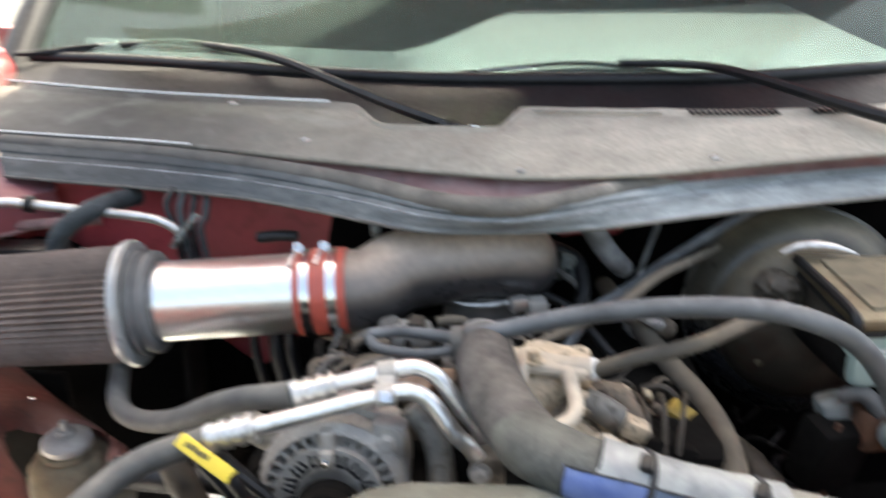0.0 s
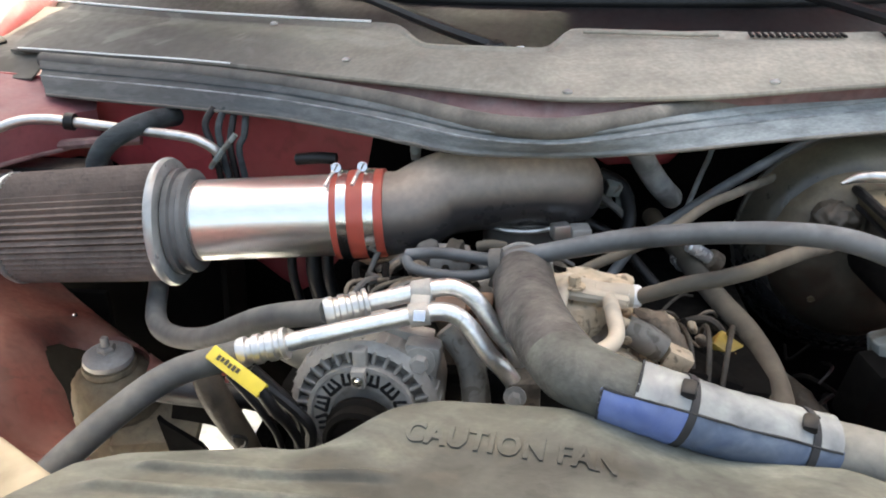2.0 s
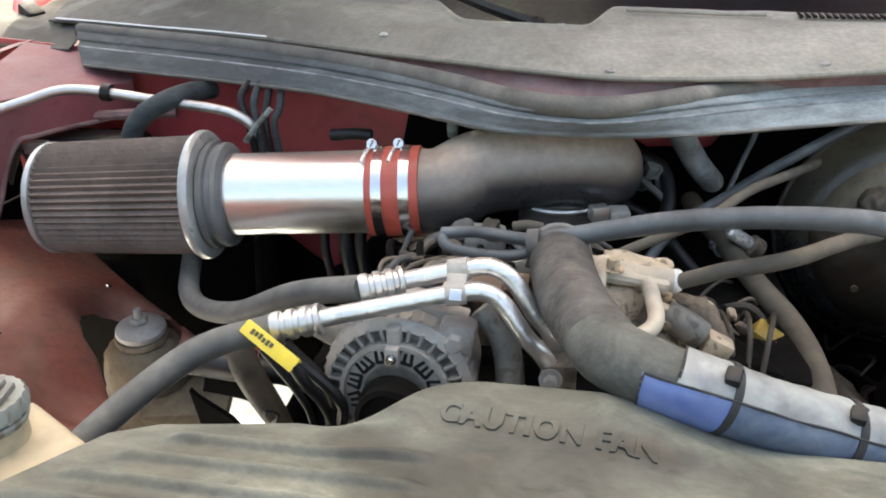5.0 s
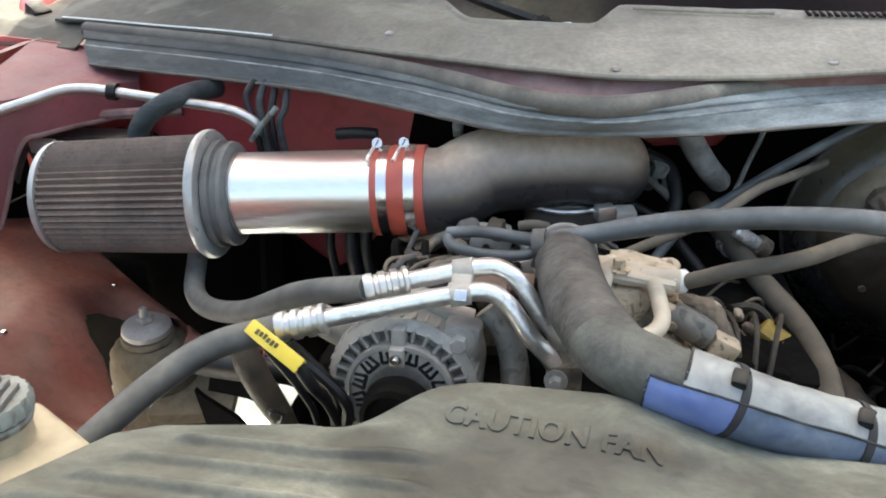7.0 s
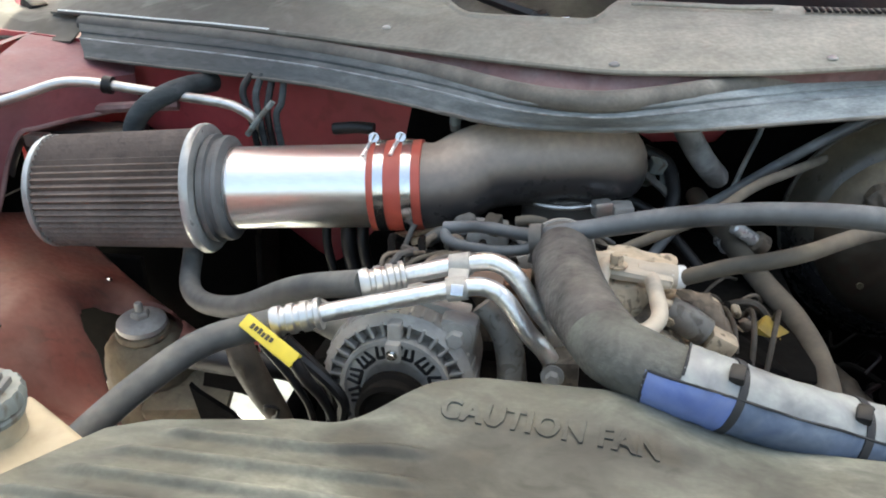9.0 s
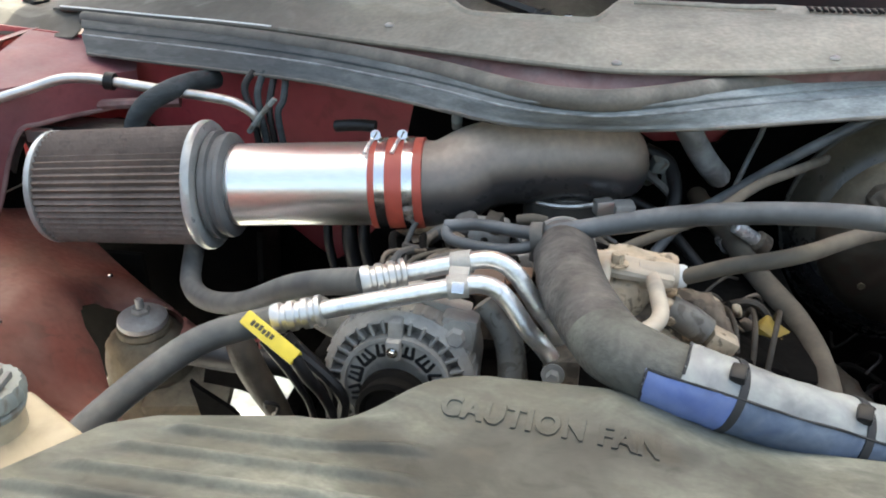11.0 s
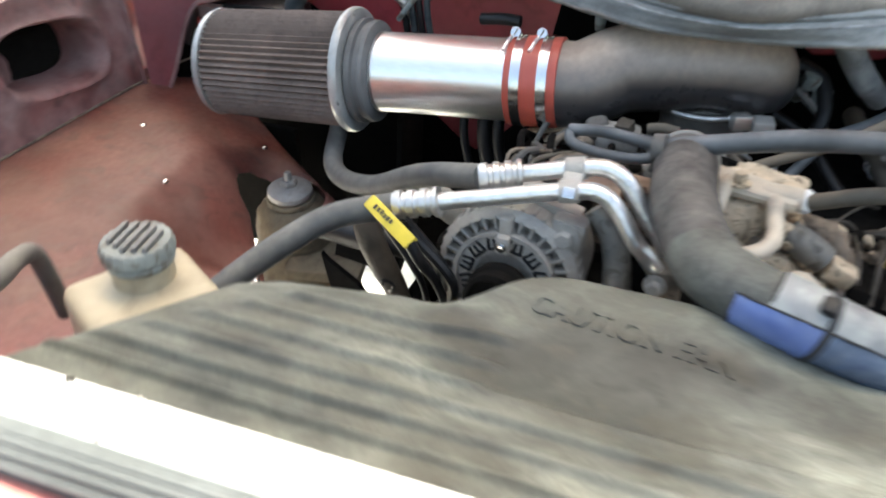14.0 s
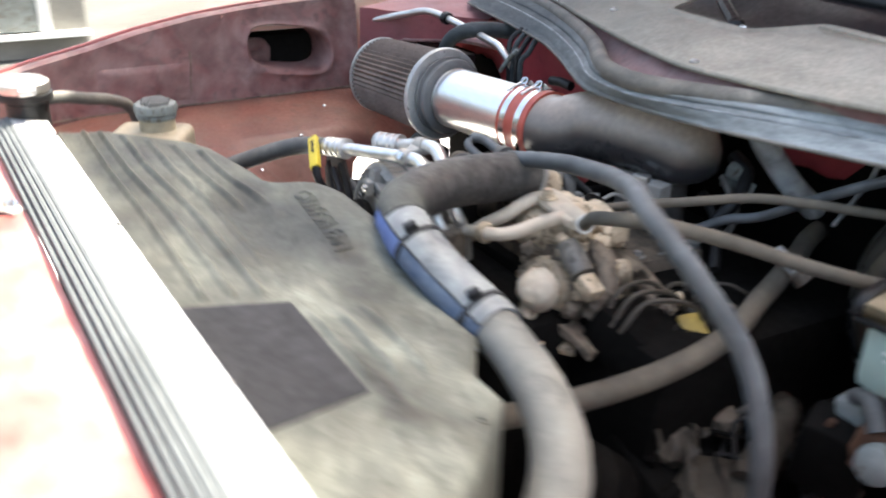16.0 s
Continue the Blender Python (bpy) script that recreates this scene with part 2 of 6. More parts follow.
M_YELLOW = surf("yellow_plastic", (0.72, 0.55, 0.04), 0.45, dust=0.1, blotch=20, vary=0.1, grime=0.15)
M_INK = surf("faded_black_ink", (0.075, 0.062, 0.03), 0.6)
M_WHITE = surf("white_plastic", (0.82, 0.82, 0.80), 0.45, vary=0.05, blotch=8, grime=0.15)
M_BOTTLE = surf("yellowed_translucent_plastic", (0.32, 0.27, 0.185), 0.45, dust=0.4, dustcol=(0.46, 0.4, 0.3), blotch=8)
M_PATCH = surf("dark_grey_label", (0.027, 0.027, 0.029), 0.7, blotch=16, vary=0.25, dust=0.06, dustcol=(0.14, 0.14, 0.145), bare=0.0)
M_LINER = surf("radiator_seal_rubber", (0.085, 0.094, 0.098), 0.6, dust=0.35, dustcol=(0.12, 0.13, 0.135), blotch=14, grime=0.2)
M_TANK = surf("bright_painted_support", (0.72, 0.73, 0.74), 0.3, metal=0.3, dust=0.08, blotch=8, vary=0.06, grime=0.15)
M_GOLD = surf("dusty_gold_zinc_steel", (0.10, 0.078, 0.045), 0.35, metal=0.5, dust=0.95, bare=0.5, dustcol=(0.32, 0.265, 0.175), blotch=9, settle=1.05)
M_DRUM = surf("satin_black_steel_drum", (0.018, 0.018, 0.019), 0.26, dust=0.65, bare=0.4, dustcol=(0.21, 0.18, 0.115), blotch=7, settle=1.1)
M_FACE = surf("dark_oxidised_drum_face", (0.030, 0.024, 0.017), 0.4, dust=1.0, bare=0.45, dustcol=(0.26, 0.21, 0.135), blotch=11, grain=130, settle=1.15, wear=((0.03, 0.018, 0.012), 0.45))
M_DASH = surf("pale_grey_green_dash", (0.075, 0.080, 0.088), 0.9, blotch=2, vary=0.08, grime=0.15, spec=0.0)
M_GREEN = surf("pale_green_reservoir", (0.34, 0.45, 0.40), 0.35, dust=0.15, blotch=8)
M_BLUEGREY = surf("grey_blue_plastic", (0.16, 0.19, 0.19), 0.5, dust=0.4, blotch=14, wear=((0.06, 0.055, 0.045), 0.35))
M_SLAB = surf("pale_lit_ground_slab", (0.55, 0.55, 0.54), 0.9, blotch=1.2, grain=30, bump=0.3)
M_CONC = surf("grey_gravel_ground", (0.09, 0.091, 0.087), 0.9, blotch=0.6, grain=30, bump=0.3)
M_WALL = surf("pale_siding", (0.125, 0.13, 0.125), 0.8, blotch=0.8, grain=30)

M_SHED = surf("weathered_beige_render", (0.20, 0.195, 0.18), 0.85, dust=0.5, dustcol=(0.10, 0.10, 0.085), blotch=1.6, grain=25, settle=0.1, bare=0.0)

M_GLASS = bpy.data.materials.new("windscreen_glass")
M_GLASS.use_nodes = True
gb = M_GLASS.node_tree.nodes["Principled BSDF"]
gb.inputs["Base Color"].default_value, gb.inputs["Roughness"].default_value = (0.62, 0.80, 0.73, 1), 0.05
gb.inputs["Transmission Weight"].default_value, gb.inputs["IOR"].default_value = 0.975, 1.25

# ---- building helpers ----


def thing(name, at, label, category, group="", kind=""):
    ob = new(name)
    ob.location = at
    ob.empty_display_size = 0.05
    return tagged(ob, label, category, group, kind)


def part(name, bm, material, parent=None, label="", sharp=38):
    """Links a bmesh, built in world coordinates, as one mesh under a thing or a part."""
    me = bpy.data.meshes.new(name)
    bmesh.ops.recalc_face_normals(bm, faces=bm.faces[:])
    bm.to_mesh(me)
    bm.free()
    me.materials.append(material)
    me.shade_smooth()
    me.set_sharp_from_angle(angle=radians(sharp))
    ob = new(name, me)
    if parent:
        ob.parent = parent
        if not parent.parent:
            ob.matrix_parent_inverse = Matrix.Translation(-parent.location)
    if label:
        ob["label"] = label
    return ob


def share(name, me, m, parent):
    """One more piece on a mesh that is already there."""
    ob = new(name, me)
    ob.parent = parent
    at, top = Vector((0, 0, 0)), parent
    while top:
        at += top.location
        top = top.parent
    ob.matrix_parent_inverse = Matrix.Translation(-at)
    ob.matrix_basis = m
    return ob


def spline(pts, sub=7):
    P = [Vector(p) for p in pts]
    P = [P[0] * 2 - P[1]] + P + [P[-1] * 2 - P[-2]]
    out = []
    for i in range(1, len(P) - 2):
        a, b, c, d = P[i - 1:i + 3]
        for k in range(sub):
            t = k / sub
            out.append(0.5 * ((2 * b) + (c - a) * t + (2 * a - 5 * b + 4 * c - d) * t * t + (3 * b - a - 3 * c + d) * t ** 3))
    out.append(P[-2])
    return out


def tube(pts, r, seg=14, sub=7, bm=None, wobble=0.0, smooth=True, caps=True):
    """A round tube along a curve; r is one radius or one for each point given."""
    bm = bm or bmesh.new()
    line = spline(pts, sub) if smooth else [Vector(p) for p in pts]
    n = len(line)
    radii = [r] * n if isinstance(r, (int, float)) else [float(np.interp(i / (n - 1), np.linspace(0, 1, len(r)), r)) for i in range(n)]
    tang = [(line[min(i + 1, n - 1)] - line[max(i - 1, 0)]).normalized() for i in range(n)]
    side = tang[0].orthogonal().normalized()
    rings = []
    for i in range(n):
        side = (side - tang[i] * side.dot(tang[i])).normalized()
        up = tang[i].cross(side)
        ring = []
        for k in range(seg):
            a = 2 * math.pi * k / seg
            rr = radii[i] * (1 + wobble * noise.noise(line[i] * 60 + Vector((math.cos(a), math.sin(a), 0))))
            ring.append(bm.verts.new(line[i] + (side * math.cos(a) + up * math.sin(a)) * rr))
        rings.append(ring)
    for a, b in zip(rings, rings[1:]):
        for k in range(seg):
            bm.faces.new((a[k], a[(k + 1) % seg], b[(k + 1) % seg], b[k]))
    if caps:
        bm.faces.new(rings[0][::-1])
        bm.faces.new(rings[-1])
    return bm


def lathe(profile, at, axis=(0, 0, 1), seg=36, bm=None, flute=0.0):
    """Turns a profile of (radius, height) about an axis through a point; flute presses every other line inwards."""
    bm = bm or bmesh.new()
    ax = Vector(axis).normalized()
    s = ax.orthogonal().normalized()
    u = ax.cross(s)
    rings = []
    for r, h in profile:
        ring = []
        for k in range(seg):
            a = 2 * math.pi * k / seg
            rr = r * (1 - (flute if k % 2 else 0))
            ring.append(bm.verts.new(Vector(at) + ax * h + (s * math.cos(a) + u * math.sin(a)) * rr))
        rings.append(ring)
    for a, b in zip(rings, rings[1:]):
        for k in range(seg):
            bm.faces.new((a[k], a[(k + 1) % seg], b[(k + 1) % seg], b[k]))
    bm.faces.new(rings[0][::-1])
    bm.faces.new(rings[-1])
    return bm


def box(at, size, turn=(0, 0, 0), bevel=0.002, bm=None, segs=2):
    """A box with rounded edges."""
    own = bmesh.new()
    bmesh.ops.create_cube(own, size=1.0)
    for v in own.verts:
        v.co = Vector((v.co.x * size[0], v.co.y * size[1], v.co.z * size[2]))
    if bevel:
        bmesh.ops.bevel(own, geom=own.edges[:], offset=bevel, segments=segs, affect="EDGES", profile=0.6)
    own.transform(pose(*at, *turn))
    if bm is None:
        return own
    me = bpy.data.meshes.new("tmp")
    own.to_mesh(me)
    own.free()
    bm.from_mesh(me)
    bpy.data.meshes.remove(me)
    return bm


def sheet(fn, nu, nv, back=None, bm=None):
    """A surface fn(u, v) over the unit square; back: the offset of its second skin."""
    bm = bm or bmesh.new()
    G = [[bm.verts.new(fn(i / nu, j / nv)) for j in range(nv + 1)] for i in range(nu + 1)]
    for i in range(nu):
        for j in range(nv):
            bm.faces.new((G[i][j], G[i + 1][j], G[i + 1][j + 1], G[i][j + 1]))
    if back:
        off = Vector(back)
        H = [[bm.verts.new(G[i][j].co + off) for j in range(nv + 1)] for i in range(nu + 1)]
        for i in range(nu):
            for j in range(nv):
                bm.faces.new((H[i][j + 1], H[i + 1][j + 1], H[i + 1][j], H[i][j]))
        rim = [(i, 0) for i in range(nu)] + [(nu, j) for j in range(nv)] + [(i, nv) for i in range(nu, 0, -1)] + [(0, j) for j in range(nv, 0, -1)]
        for (a, b), (c, d) in zip(rim, rim[1:] + rim[:1]):
            bm.faces.new((G[c][d], G[a][b], H[a][b], H[c][d]))
    return bm


def bolt(at, axis, r=0.008, h=0.008, washer=True):
    """A hexagon head on a washer, with a rounded top."""
    bm = bmesh.new()
    if washer:
        lathe([(r * 1.7, 0), (r * 1.75, 0.0008), (r * 1.7, 0.002)], at, axis, 20, bm)
    lathe([(r, 0.002), (r, h * 0.85), (r * 0.85, h)], at, axis, 6, bm)
    return bm


def rough(bm, amp=0.002, freq=60.0, cuts=2, seed=0.0):
    """Lumps and pits: splits the edges, then moves every vertex along its normal."""
    bmesh.ops.subdivide_edges(bm, edges=bm.edges[:], cuts=cuts, use_grid_fill=True)
    bm.normal_update()
    for v in bm.verts:
        q = v.co * freq + Vector((seed, seed * 2, 0))
        v.co += v.normal * amp * (noise.noise(q) + 0.6 * noise.noise(q * 2.7))
    return bm


def lump(at, size, seed=0.0, amp=0.35, sub=2, bm=None):
    """A crumbling lump: a small ball pushed out of shape."""
    own = bmesh.new()
    bmesh.ops.create_icosphere(own, subdivisions=sub, radius=0.5)
    for v in own.verts:
        v.co *= 1 + amp * noise.noise(v.co * 2.6 + Vector((seed * 3.1, seed, 0)))
        v.co = Vector((v.co.x * size[0], v.co.y * size[1], v.co.z * size[2]))
    own.transform(pose(*at, seed * 37 % 90, seed * 53 % 90, seed * 71 % 90))
    if bm is None:
        return own
    me = bpy.data.meshes.new("tmp")
    own.to_mesh(me)
    own.free()
    bm.from_mesh(me)
    bpy.data.meshes.remove(me)
    return bm


def smooth01(a, b, x):
    t = min(1.0, max(0.0, (x - a) / (b - a)))
    return t * t * (3 - 2 * t)


def interp(x, xs, ys):
    return float(np.interp(x, xs, ys))

# ---- ground and surroundings ----
bm = bmesh.new()
sheet(lambda u, v: Vector((-300 + 600 * u, -300 + 600 * v, 0)), 8, 8, None, bm)
tagged(part("ground", bm, M_CONC), "grey gravel ground around the truck", "ground", kind="structure")
# added slab, paler than the gravel so ground in the gap reads lit
tagged(part("slab", box((0.0, 1.6, 0.003), (5.6, 6.5, 0.03), bevel=0.008), M_SLAB), "added pale slab painted bright as the lit ground under the truck", "pavement", kind="structure")

bm = box((-9.0, 6.0, 1.6), (0.2, 16.0, 3.2), bevel=0.01)
wall = tagged(part("wall_west", bm, M_WALL), "pale siding wall of a building beside the yard", "wall", kind="structure")
win = thing("window_1", (-8.9, 4.2, 1.3), "white framed window in the pale siding wall", "window", kind="structure")
for nm, at, size in (("frame", (-8.87, 4.2, 1.85), (0.06, 1.3, 0.09)), ("frame", (-8.87, 4.2, 1.0), (0.06, 1.3, 0.09)), ("frame", (-8.87, 3.58, 1.42), (0.06, 0.09, 0.8)), ("frame", (-8.87, 4.82, 1.42), (0.06, 0.09, 0.8))):
    part(nm, box(at, size, bevel=0.008), M_WHITE, win)
part("pane", box((-8.885, 4.2, 1.42), (0.01, 1.2, 0.8), bevel=0), M_BLUEGREY, win)

tagged(part("wall_shed", box((-5.75, -2.4, 1.3), (0.3, 7.2, 2.6), bevel=0.01), M_SHED), "weathered beige-grey wall of a low shed", "wall", kind="structure")
dr = thing("door_1", (-5.58, 0.4, 0.2), "dark painted shed door above a white ledge", "door", kind="structure")
part("leaf", box((-5.585, 0.40, 1.14), (0.05, 0.98, 1.9), bevel=0.01), M_BLUEGREY, dr)
part("frame", box((-5.58, 0.925, 1.14), (0.07, 0.07, 1.9), bevel=0.008), M_WHITE, dr)
part("ledge", box((-5.56, 0.50, 0.165), (0.12, 1.40, 0.035), bevel=0.006), M_WHITE, dr)

# ---- cowl, seal, windscreen ----
RIDGE = spline([(-0.730, 1.283, 1.150), (-0.626, 1.255, 1.150), (-0.487, 1.219, 1.150), (-0.378, 1.180, 1.151), (-0.273, 1.134, 1.152), (-0.18, 1.088, 1.152), (-0.095, 1.038, 1.152), (-0.031, 0.990, 1.152), (0.016, 0.962, 1.152), (0.06, 0.95, 1.152), (0.1, 0.953, 1.152), (0.15, 0.979, 1.152), (0.21, 1.019, 1.152), (0.3, 1.068, 1.152), (0.416, 1.122, 1.152), (0.62, 1.19, 1.152), (0.85, 1.25, 1.15)], 6)
LOW = spline([(-0.675, 1.200, 1.117), (-0.58, 1.172, 1.118), (-0.43, 1.137, 1.118), (-0.28, 1.095, 1.118), (-0.164, 1.041, 1.118), (-0.085, 0.998, 1.118), (-0.018, 0.966, 1.118), (0.049, 0.96, 1.118), (0.098, 0.963, 1.118), (0.171, 0.977, 1.118), (0.233, 0.996, 1.118), (0.407, 1.063, 1.118), (0.62, 1.13, 1.118), (0.85, 1.19, 1.118)], 6)
P_FRONT = spline([(-0.80, 1.315, 1.162), (-0.71, 1.296, 1.162), (-0.592, 1.266, 1.162), (-0.475, 1.236, 1.163), (-0.354, 1.192, 1.165), (-0.261, 1.149, 1.167), (-0.164, 1.108, 1.169), (-0.041, 1.060, 1.170), (0.036, 1.037, 1.170), (0.104, 1.022, 1.170), (0.195, 1.027, 1.171), (0.287, 1.046, 1.171), (0.401, 1.086, 1.171), (0.60, 1.148, 1.171), (0.85, 1.205, 1.17)], 6)
P_REAR = spline([(-0.93, 1.575, 1.2), (-0.857, 1.552, 1.2), (-0.61, 1.45, 1.2), (-0.405, 1.386, 1.2), (-0.166, 1.326, 1.2), (0.114, 1.289, 1.2), (0.323, 1.27, 1.2), (0.472, 1.27, 1.2), (0.66, 1.31, 1.2), (0.9, 1.40, 1.2)], 6)
G_BASE = spline([(-1.0, 1.82, 1.21), (-0.769, 1.77, 1.21), (-0.485, 1.66, 1.21), (-0.231, 1.55, 1.21), (-0.038, 1.49, 1.21), (0.175, 1.475, 1.21), (0.44, 1.48, 1.21), (0.66, 1.55, 1.21), (0.95, 1.68, 1.21)], 6)


def along(line, u):
    f = u * (len(line) - 1)
    i = min(int(f), len(line) - 2)
    return line[i].lerp(line[i + 1], f - i)


def at_x(line, x):
    for a, b in zip(line, line[1:]):
        if a.x <= x <= b.x:
            return a.lerp(b, (x - a.x) / (b.x - a.x))
    return line[0] if x < line[0].x else line[-1]


seal = thing("weatherstrip", (0.05, 1.05, 1.11), "long dusty blue-grey rubber hood seal along the cowl", "weatherstrip")


def seal_face(u, v):
    a, b = along(LOW, u), along(RIDGE, u)
    p = a.lerp(b, v)
    out = math.sin(math.pi * v) * 0.007 - 0.006 * math.exp(-((v - 0.66) / 0.06) ** 2) + 0.003 * math.exp(-((v - 0.08) / 0.06) ** 2)
    drop = -0.0015 * noise.noise(Vector((u * 40, v * 3, 0)))
    return p + Vector((0, -out + drop, 0.004 * v))


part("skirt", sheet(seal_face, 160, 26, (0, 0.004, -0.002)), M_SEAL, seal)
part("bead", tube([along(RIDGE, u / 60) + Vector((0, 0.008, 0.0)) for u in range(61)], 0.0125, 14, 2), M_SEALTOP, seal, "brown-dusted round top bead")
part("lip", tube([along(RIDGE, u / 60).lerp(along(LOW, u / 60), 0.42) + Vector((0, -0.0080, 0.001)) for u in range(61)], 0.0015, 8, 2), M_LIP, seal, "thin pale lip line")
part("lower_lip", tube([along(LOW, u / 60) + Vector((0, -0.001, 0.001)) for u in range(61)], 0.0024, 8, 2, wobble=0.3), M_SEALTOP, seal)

# painted flange between the seal and the cowl grille
bm = sheet(lambda u, v: (lambda a, b: a.lerp(b, v) + Vector((0, 0, -0.018 + 0.014 * v - 0.012 * math.sin(math.pi * v))))(at_x(RIDGE, -0.75 + 1.5 * u) + Vector((0, 0.012, 0)), at_x(P_FRONT, -0.75 + 1.5 * u) + Vector((0, 0.01, 0.0))), 90, 6, (0, 0, -0.003))
tagged(part("cowl_flange", bm, M_FENDER), "red painted flange under the edge of the cowl grille", "body panel", kind="structure")

bm = sheet(lambda u, v: Vector((-1.04 + 0.31 * u, 1.62 - 0.35 * v - 0.02 * u, 1.185 - 0.035 * v - 0.02 * smooth01(0.8, 1.0, v) - 0.06 * max(0.0, 0.4 - u) ** 2 + 0.003 * noise.noise(Vector((u * 9, v * 9, 7))))), 30, 30, (0, 0, -0.003))
tagged(part("fender_end", tube([(-0.885, 1.36, 1.140), (-0.905, 1.42, 1.160), (-0.925, 1.50, 1.178), (-0.955, 1.60, 1.188), (-1.00, 1.72, 1.19), (-1.04, 1.82, 1.19)], [0.012, 0.028, 0.038, 0.042, 0.045, 0.045], 24, 6), M_RED), "glossy red rounded rear end of the fender", "body panel", kind="structure")
tagged(part("hinge_block", rough(box((-0.868, 1.372, 1.160), (0.05, 0.03, 0.026), (0, 18, -35), 0.006), 0.002, 60, 2), M_BLACK), "black rubber hinge block at the fender's end", "hinge", kind="structure")
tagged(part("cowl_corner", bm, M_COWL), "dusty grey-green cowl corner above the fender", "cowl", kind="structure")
cowl = thing("cowl_grille", (0.0, 1.2, 1.17), "wide dusty grey-brown plastic cowl panel under the windscreen", "cowl", kind="structure")
NOTCH = (-0.166, -0.085, 0.066, 0.108)


def cowl_rear(x):
    p = at_x(P_REAR, x).copy()
    dip = smooth01(NOTCH[0], NOTCH[1], x) * (1 - smooth01(NOTCH[2], NOTCH[3], x))
    p.y -= 0.125 * dip
    p.z -= 0.004 * dip
    return p


def cowl_top(u, v):
    x = -0.80 + 1.65 * u
    a, b = at_x(P_FRONT, x), cowl_rear(x)
    p = a.lerp(b, v)
    p.z += 0.008 * math.sin(math.pi * v) + 0.0012 * noise.noise(Vector((x * 18, v * 6, 0)))
    if v > 0.88:
        p.z += 0.004
    return p


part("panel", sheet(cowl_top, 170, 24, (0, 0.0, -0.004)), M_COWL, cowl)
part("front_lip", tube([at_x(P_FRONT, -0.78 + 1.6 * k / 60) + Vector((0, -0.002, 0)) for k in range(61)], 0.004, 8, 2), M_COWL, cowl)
# white strip draws the highlight along the cowl's rear edge
part("rear_trim", tube([cowl_rear(-0.86 + 0.66 * k / 24) + Vector((0, -0.003, 0.006)) for k in range(25)], 0.0020, 8, 2), M_WHITE, cowl, "pale strip painted as the rear edge's highlight")
part("left_trim", tube([at_x(P_FRONT, -0.78 + 0.4 * k / 20) + Vector((0, -0.003, 0.0035)) for k in range(21)], 0.0016, 8, 2), M_WHITE, cowl, "pale edge strip")
for k in range(15):
    x = 0.345 + 0.0085 * k
    p = at_x(P_REAR, x)
    part("vent_slot", box((x, p.y - 0.018, p.z + 0.0035), (0.0045, 0.028, 0.003), (0, 0, 0), 0.0008), M_BLACK, cowl)
for k in range(9):
    x = 0.52 + 0.0095 * k
    p = at_x(P_REAR, x)
    part("vent_slot", box((x, p.y - 0.018, p.z + 0.0035), (0.005, 0.03, 0.003), (0, 0, 0), 0.0008), M_BLACK, cowl)
for x, f in ((-0.20, 0.22), (0.345, 0.10), (-0.36, 0.85), (0.10, 0.06)):
    p = cowl_top((x + 0.80) / 1.65, f)
    part("clip", lathe([(0.006, 0), (0.006, 0.002), (0.003, 0.004)], p, (0, 0, 1), 14), M_FLANGE, cowl)
part("rib", tube([cowl_top((x / 100 + 0.80) / 1.65, 0.93) + Vector((0, -0.02, 0.002)) for x in range(12, 33, 3)], 0.0025, 8, 2), M_COWL, cowl)

bm = sheet(lambda u, v: (lambda x: (cowl_rear(x) + Vector((0, -0.02, -0.03))).lerp(at_x(G_BASE, x), v) + Vector((0, 0, -0.03 * math.sin(math.pi * min(1, v * 1.2)))))(-0.98 + 1.88 * u), 60, 8, (0, 0, -0.003))
tagged(part("cowl_trough", bm, M_BLACK), "black plastic trough at the foot of the windscreen", "cowl", kind="structure")

RAKE = Vector((0, 0.80, 0.62))
scr = thing("windshield", (0, 1.6, 1.2), "raked greenish windscreen above the black cowl trough", "windshield", kind="structure")
pane = part("pane", sheet(lambda u, v: at_x(G_BASE, -0.98 + 1.88 * u) + RAKE * v + Vector((0, 0.03 * math.sin(math.pi * v) * -1, 0)), 40, 12, (0, 0.004, -0.004)), M_GLASS, scr)
pane.visible_shadow = False
part("lower_frit", tube([at_x(G_BASE, -0.98 + 1.88 * k / 40) + Vector((0, -0.004, 0.004)) for k in range(41)], 0.012, 10, 2), M_BLACK, scr)
tagged(part("pillar_left", tube([(-0.985, 1.74, 1.13), (-0.985, 1.95, 1.318), (-0.935, 2.55, 1.80)], 0.042, 14), M_TROUGH), "dark dusty windscreen pillar", "pillar", kind="structure")
tagged(part("pillar_right", tube([(0.95, 1.66, 1.15), (0.94, 1.9, 1.36), (0.92, 2.45, 1.80)], 0.045, 14), M_FENDER), "dark red windscreen pillar", "pillar", kind="structure")
def dash_top(u, v):
    x = -0.88 + 1.76 * u
    reach = 0.06 + 0.9 * smooth01(-0.14, 0.12, x)
    return Vector((x, at_x(G_BASE, x).y + 0.06 + reach * v, 1.19 + 0.05 * v))


bm = sheet(dash_top, 40, 10, (0, 0, -0.05))
for sx in (-0.985, 0.91):
    tagged(part("cab_side_wall", box((sx, 2.55, 1.3), (0.03, 1.2, 1.0), bevel=0.01), M_BLACK), "dark inner side of the cab", "cab", kind="structure")
tagged(part("cab_roof", box((-0.03, 2.97, 1.82), (1.96, 0.42, 0.05), bevel=0.02), M_REDBODY), "red cab roof", "roof", kind="structure")
tagged(part("cab_rear_wall", box((-0.03, 3.12, 1.1), (1.9, 0.06, 1.4), bevel=0.02), M_BLACK), "dark inside of the cab seen through the windscreen", "cab", kind="structure")
for sx in (-1.035, 0.97):
    tagged(part("door_side", box((sx, 2.5, 1.0), (0.04, 1.3, 0.55), bevel=0.01), M_REDBODY), "red upper door of the cab", "door", kind="structure")
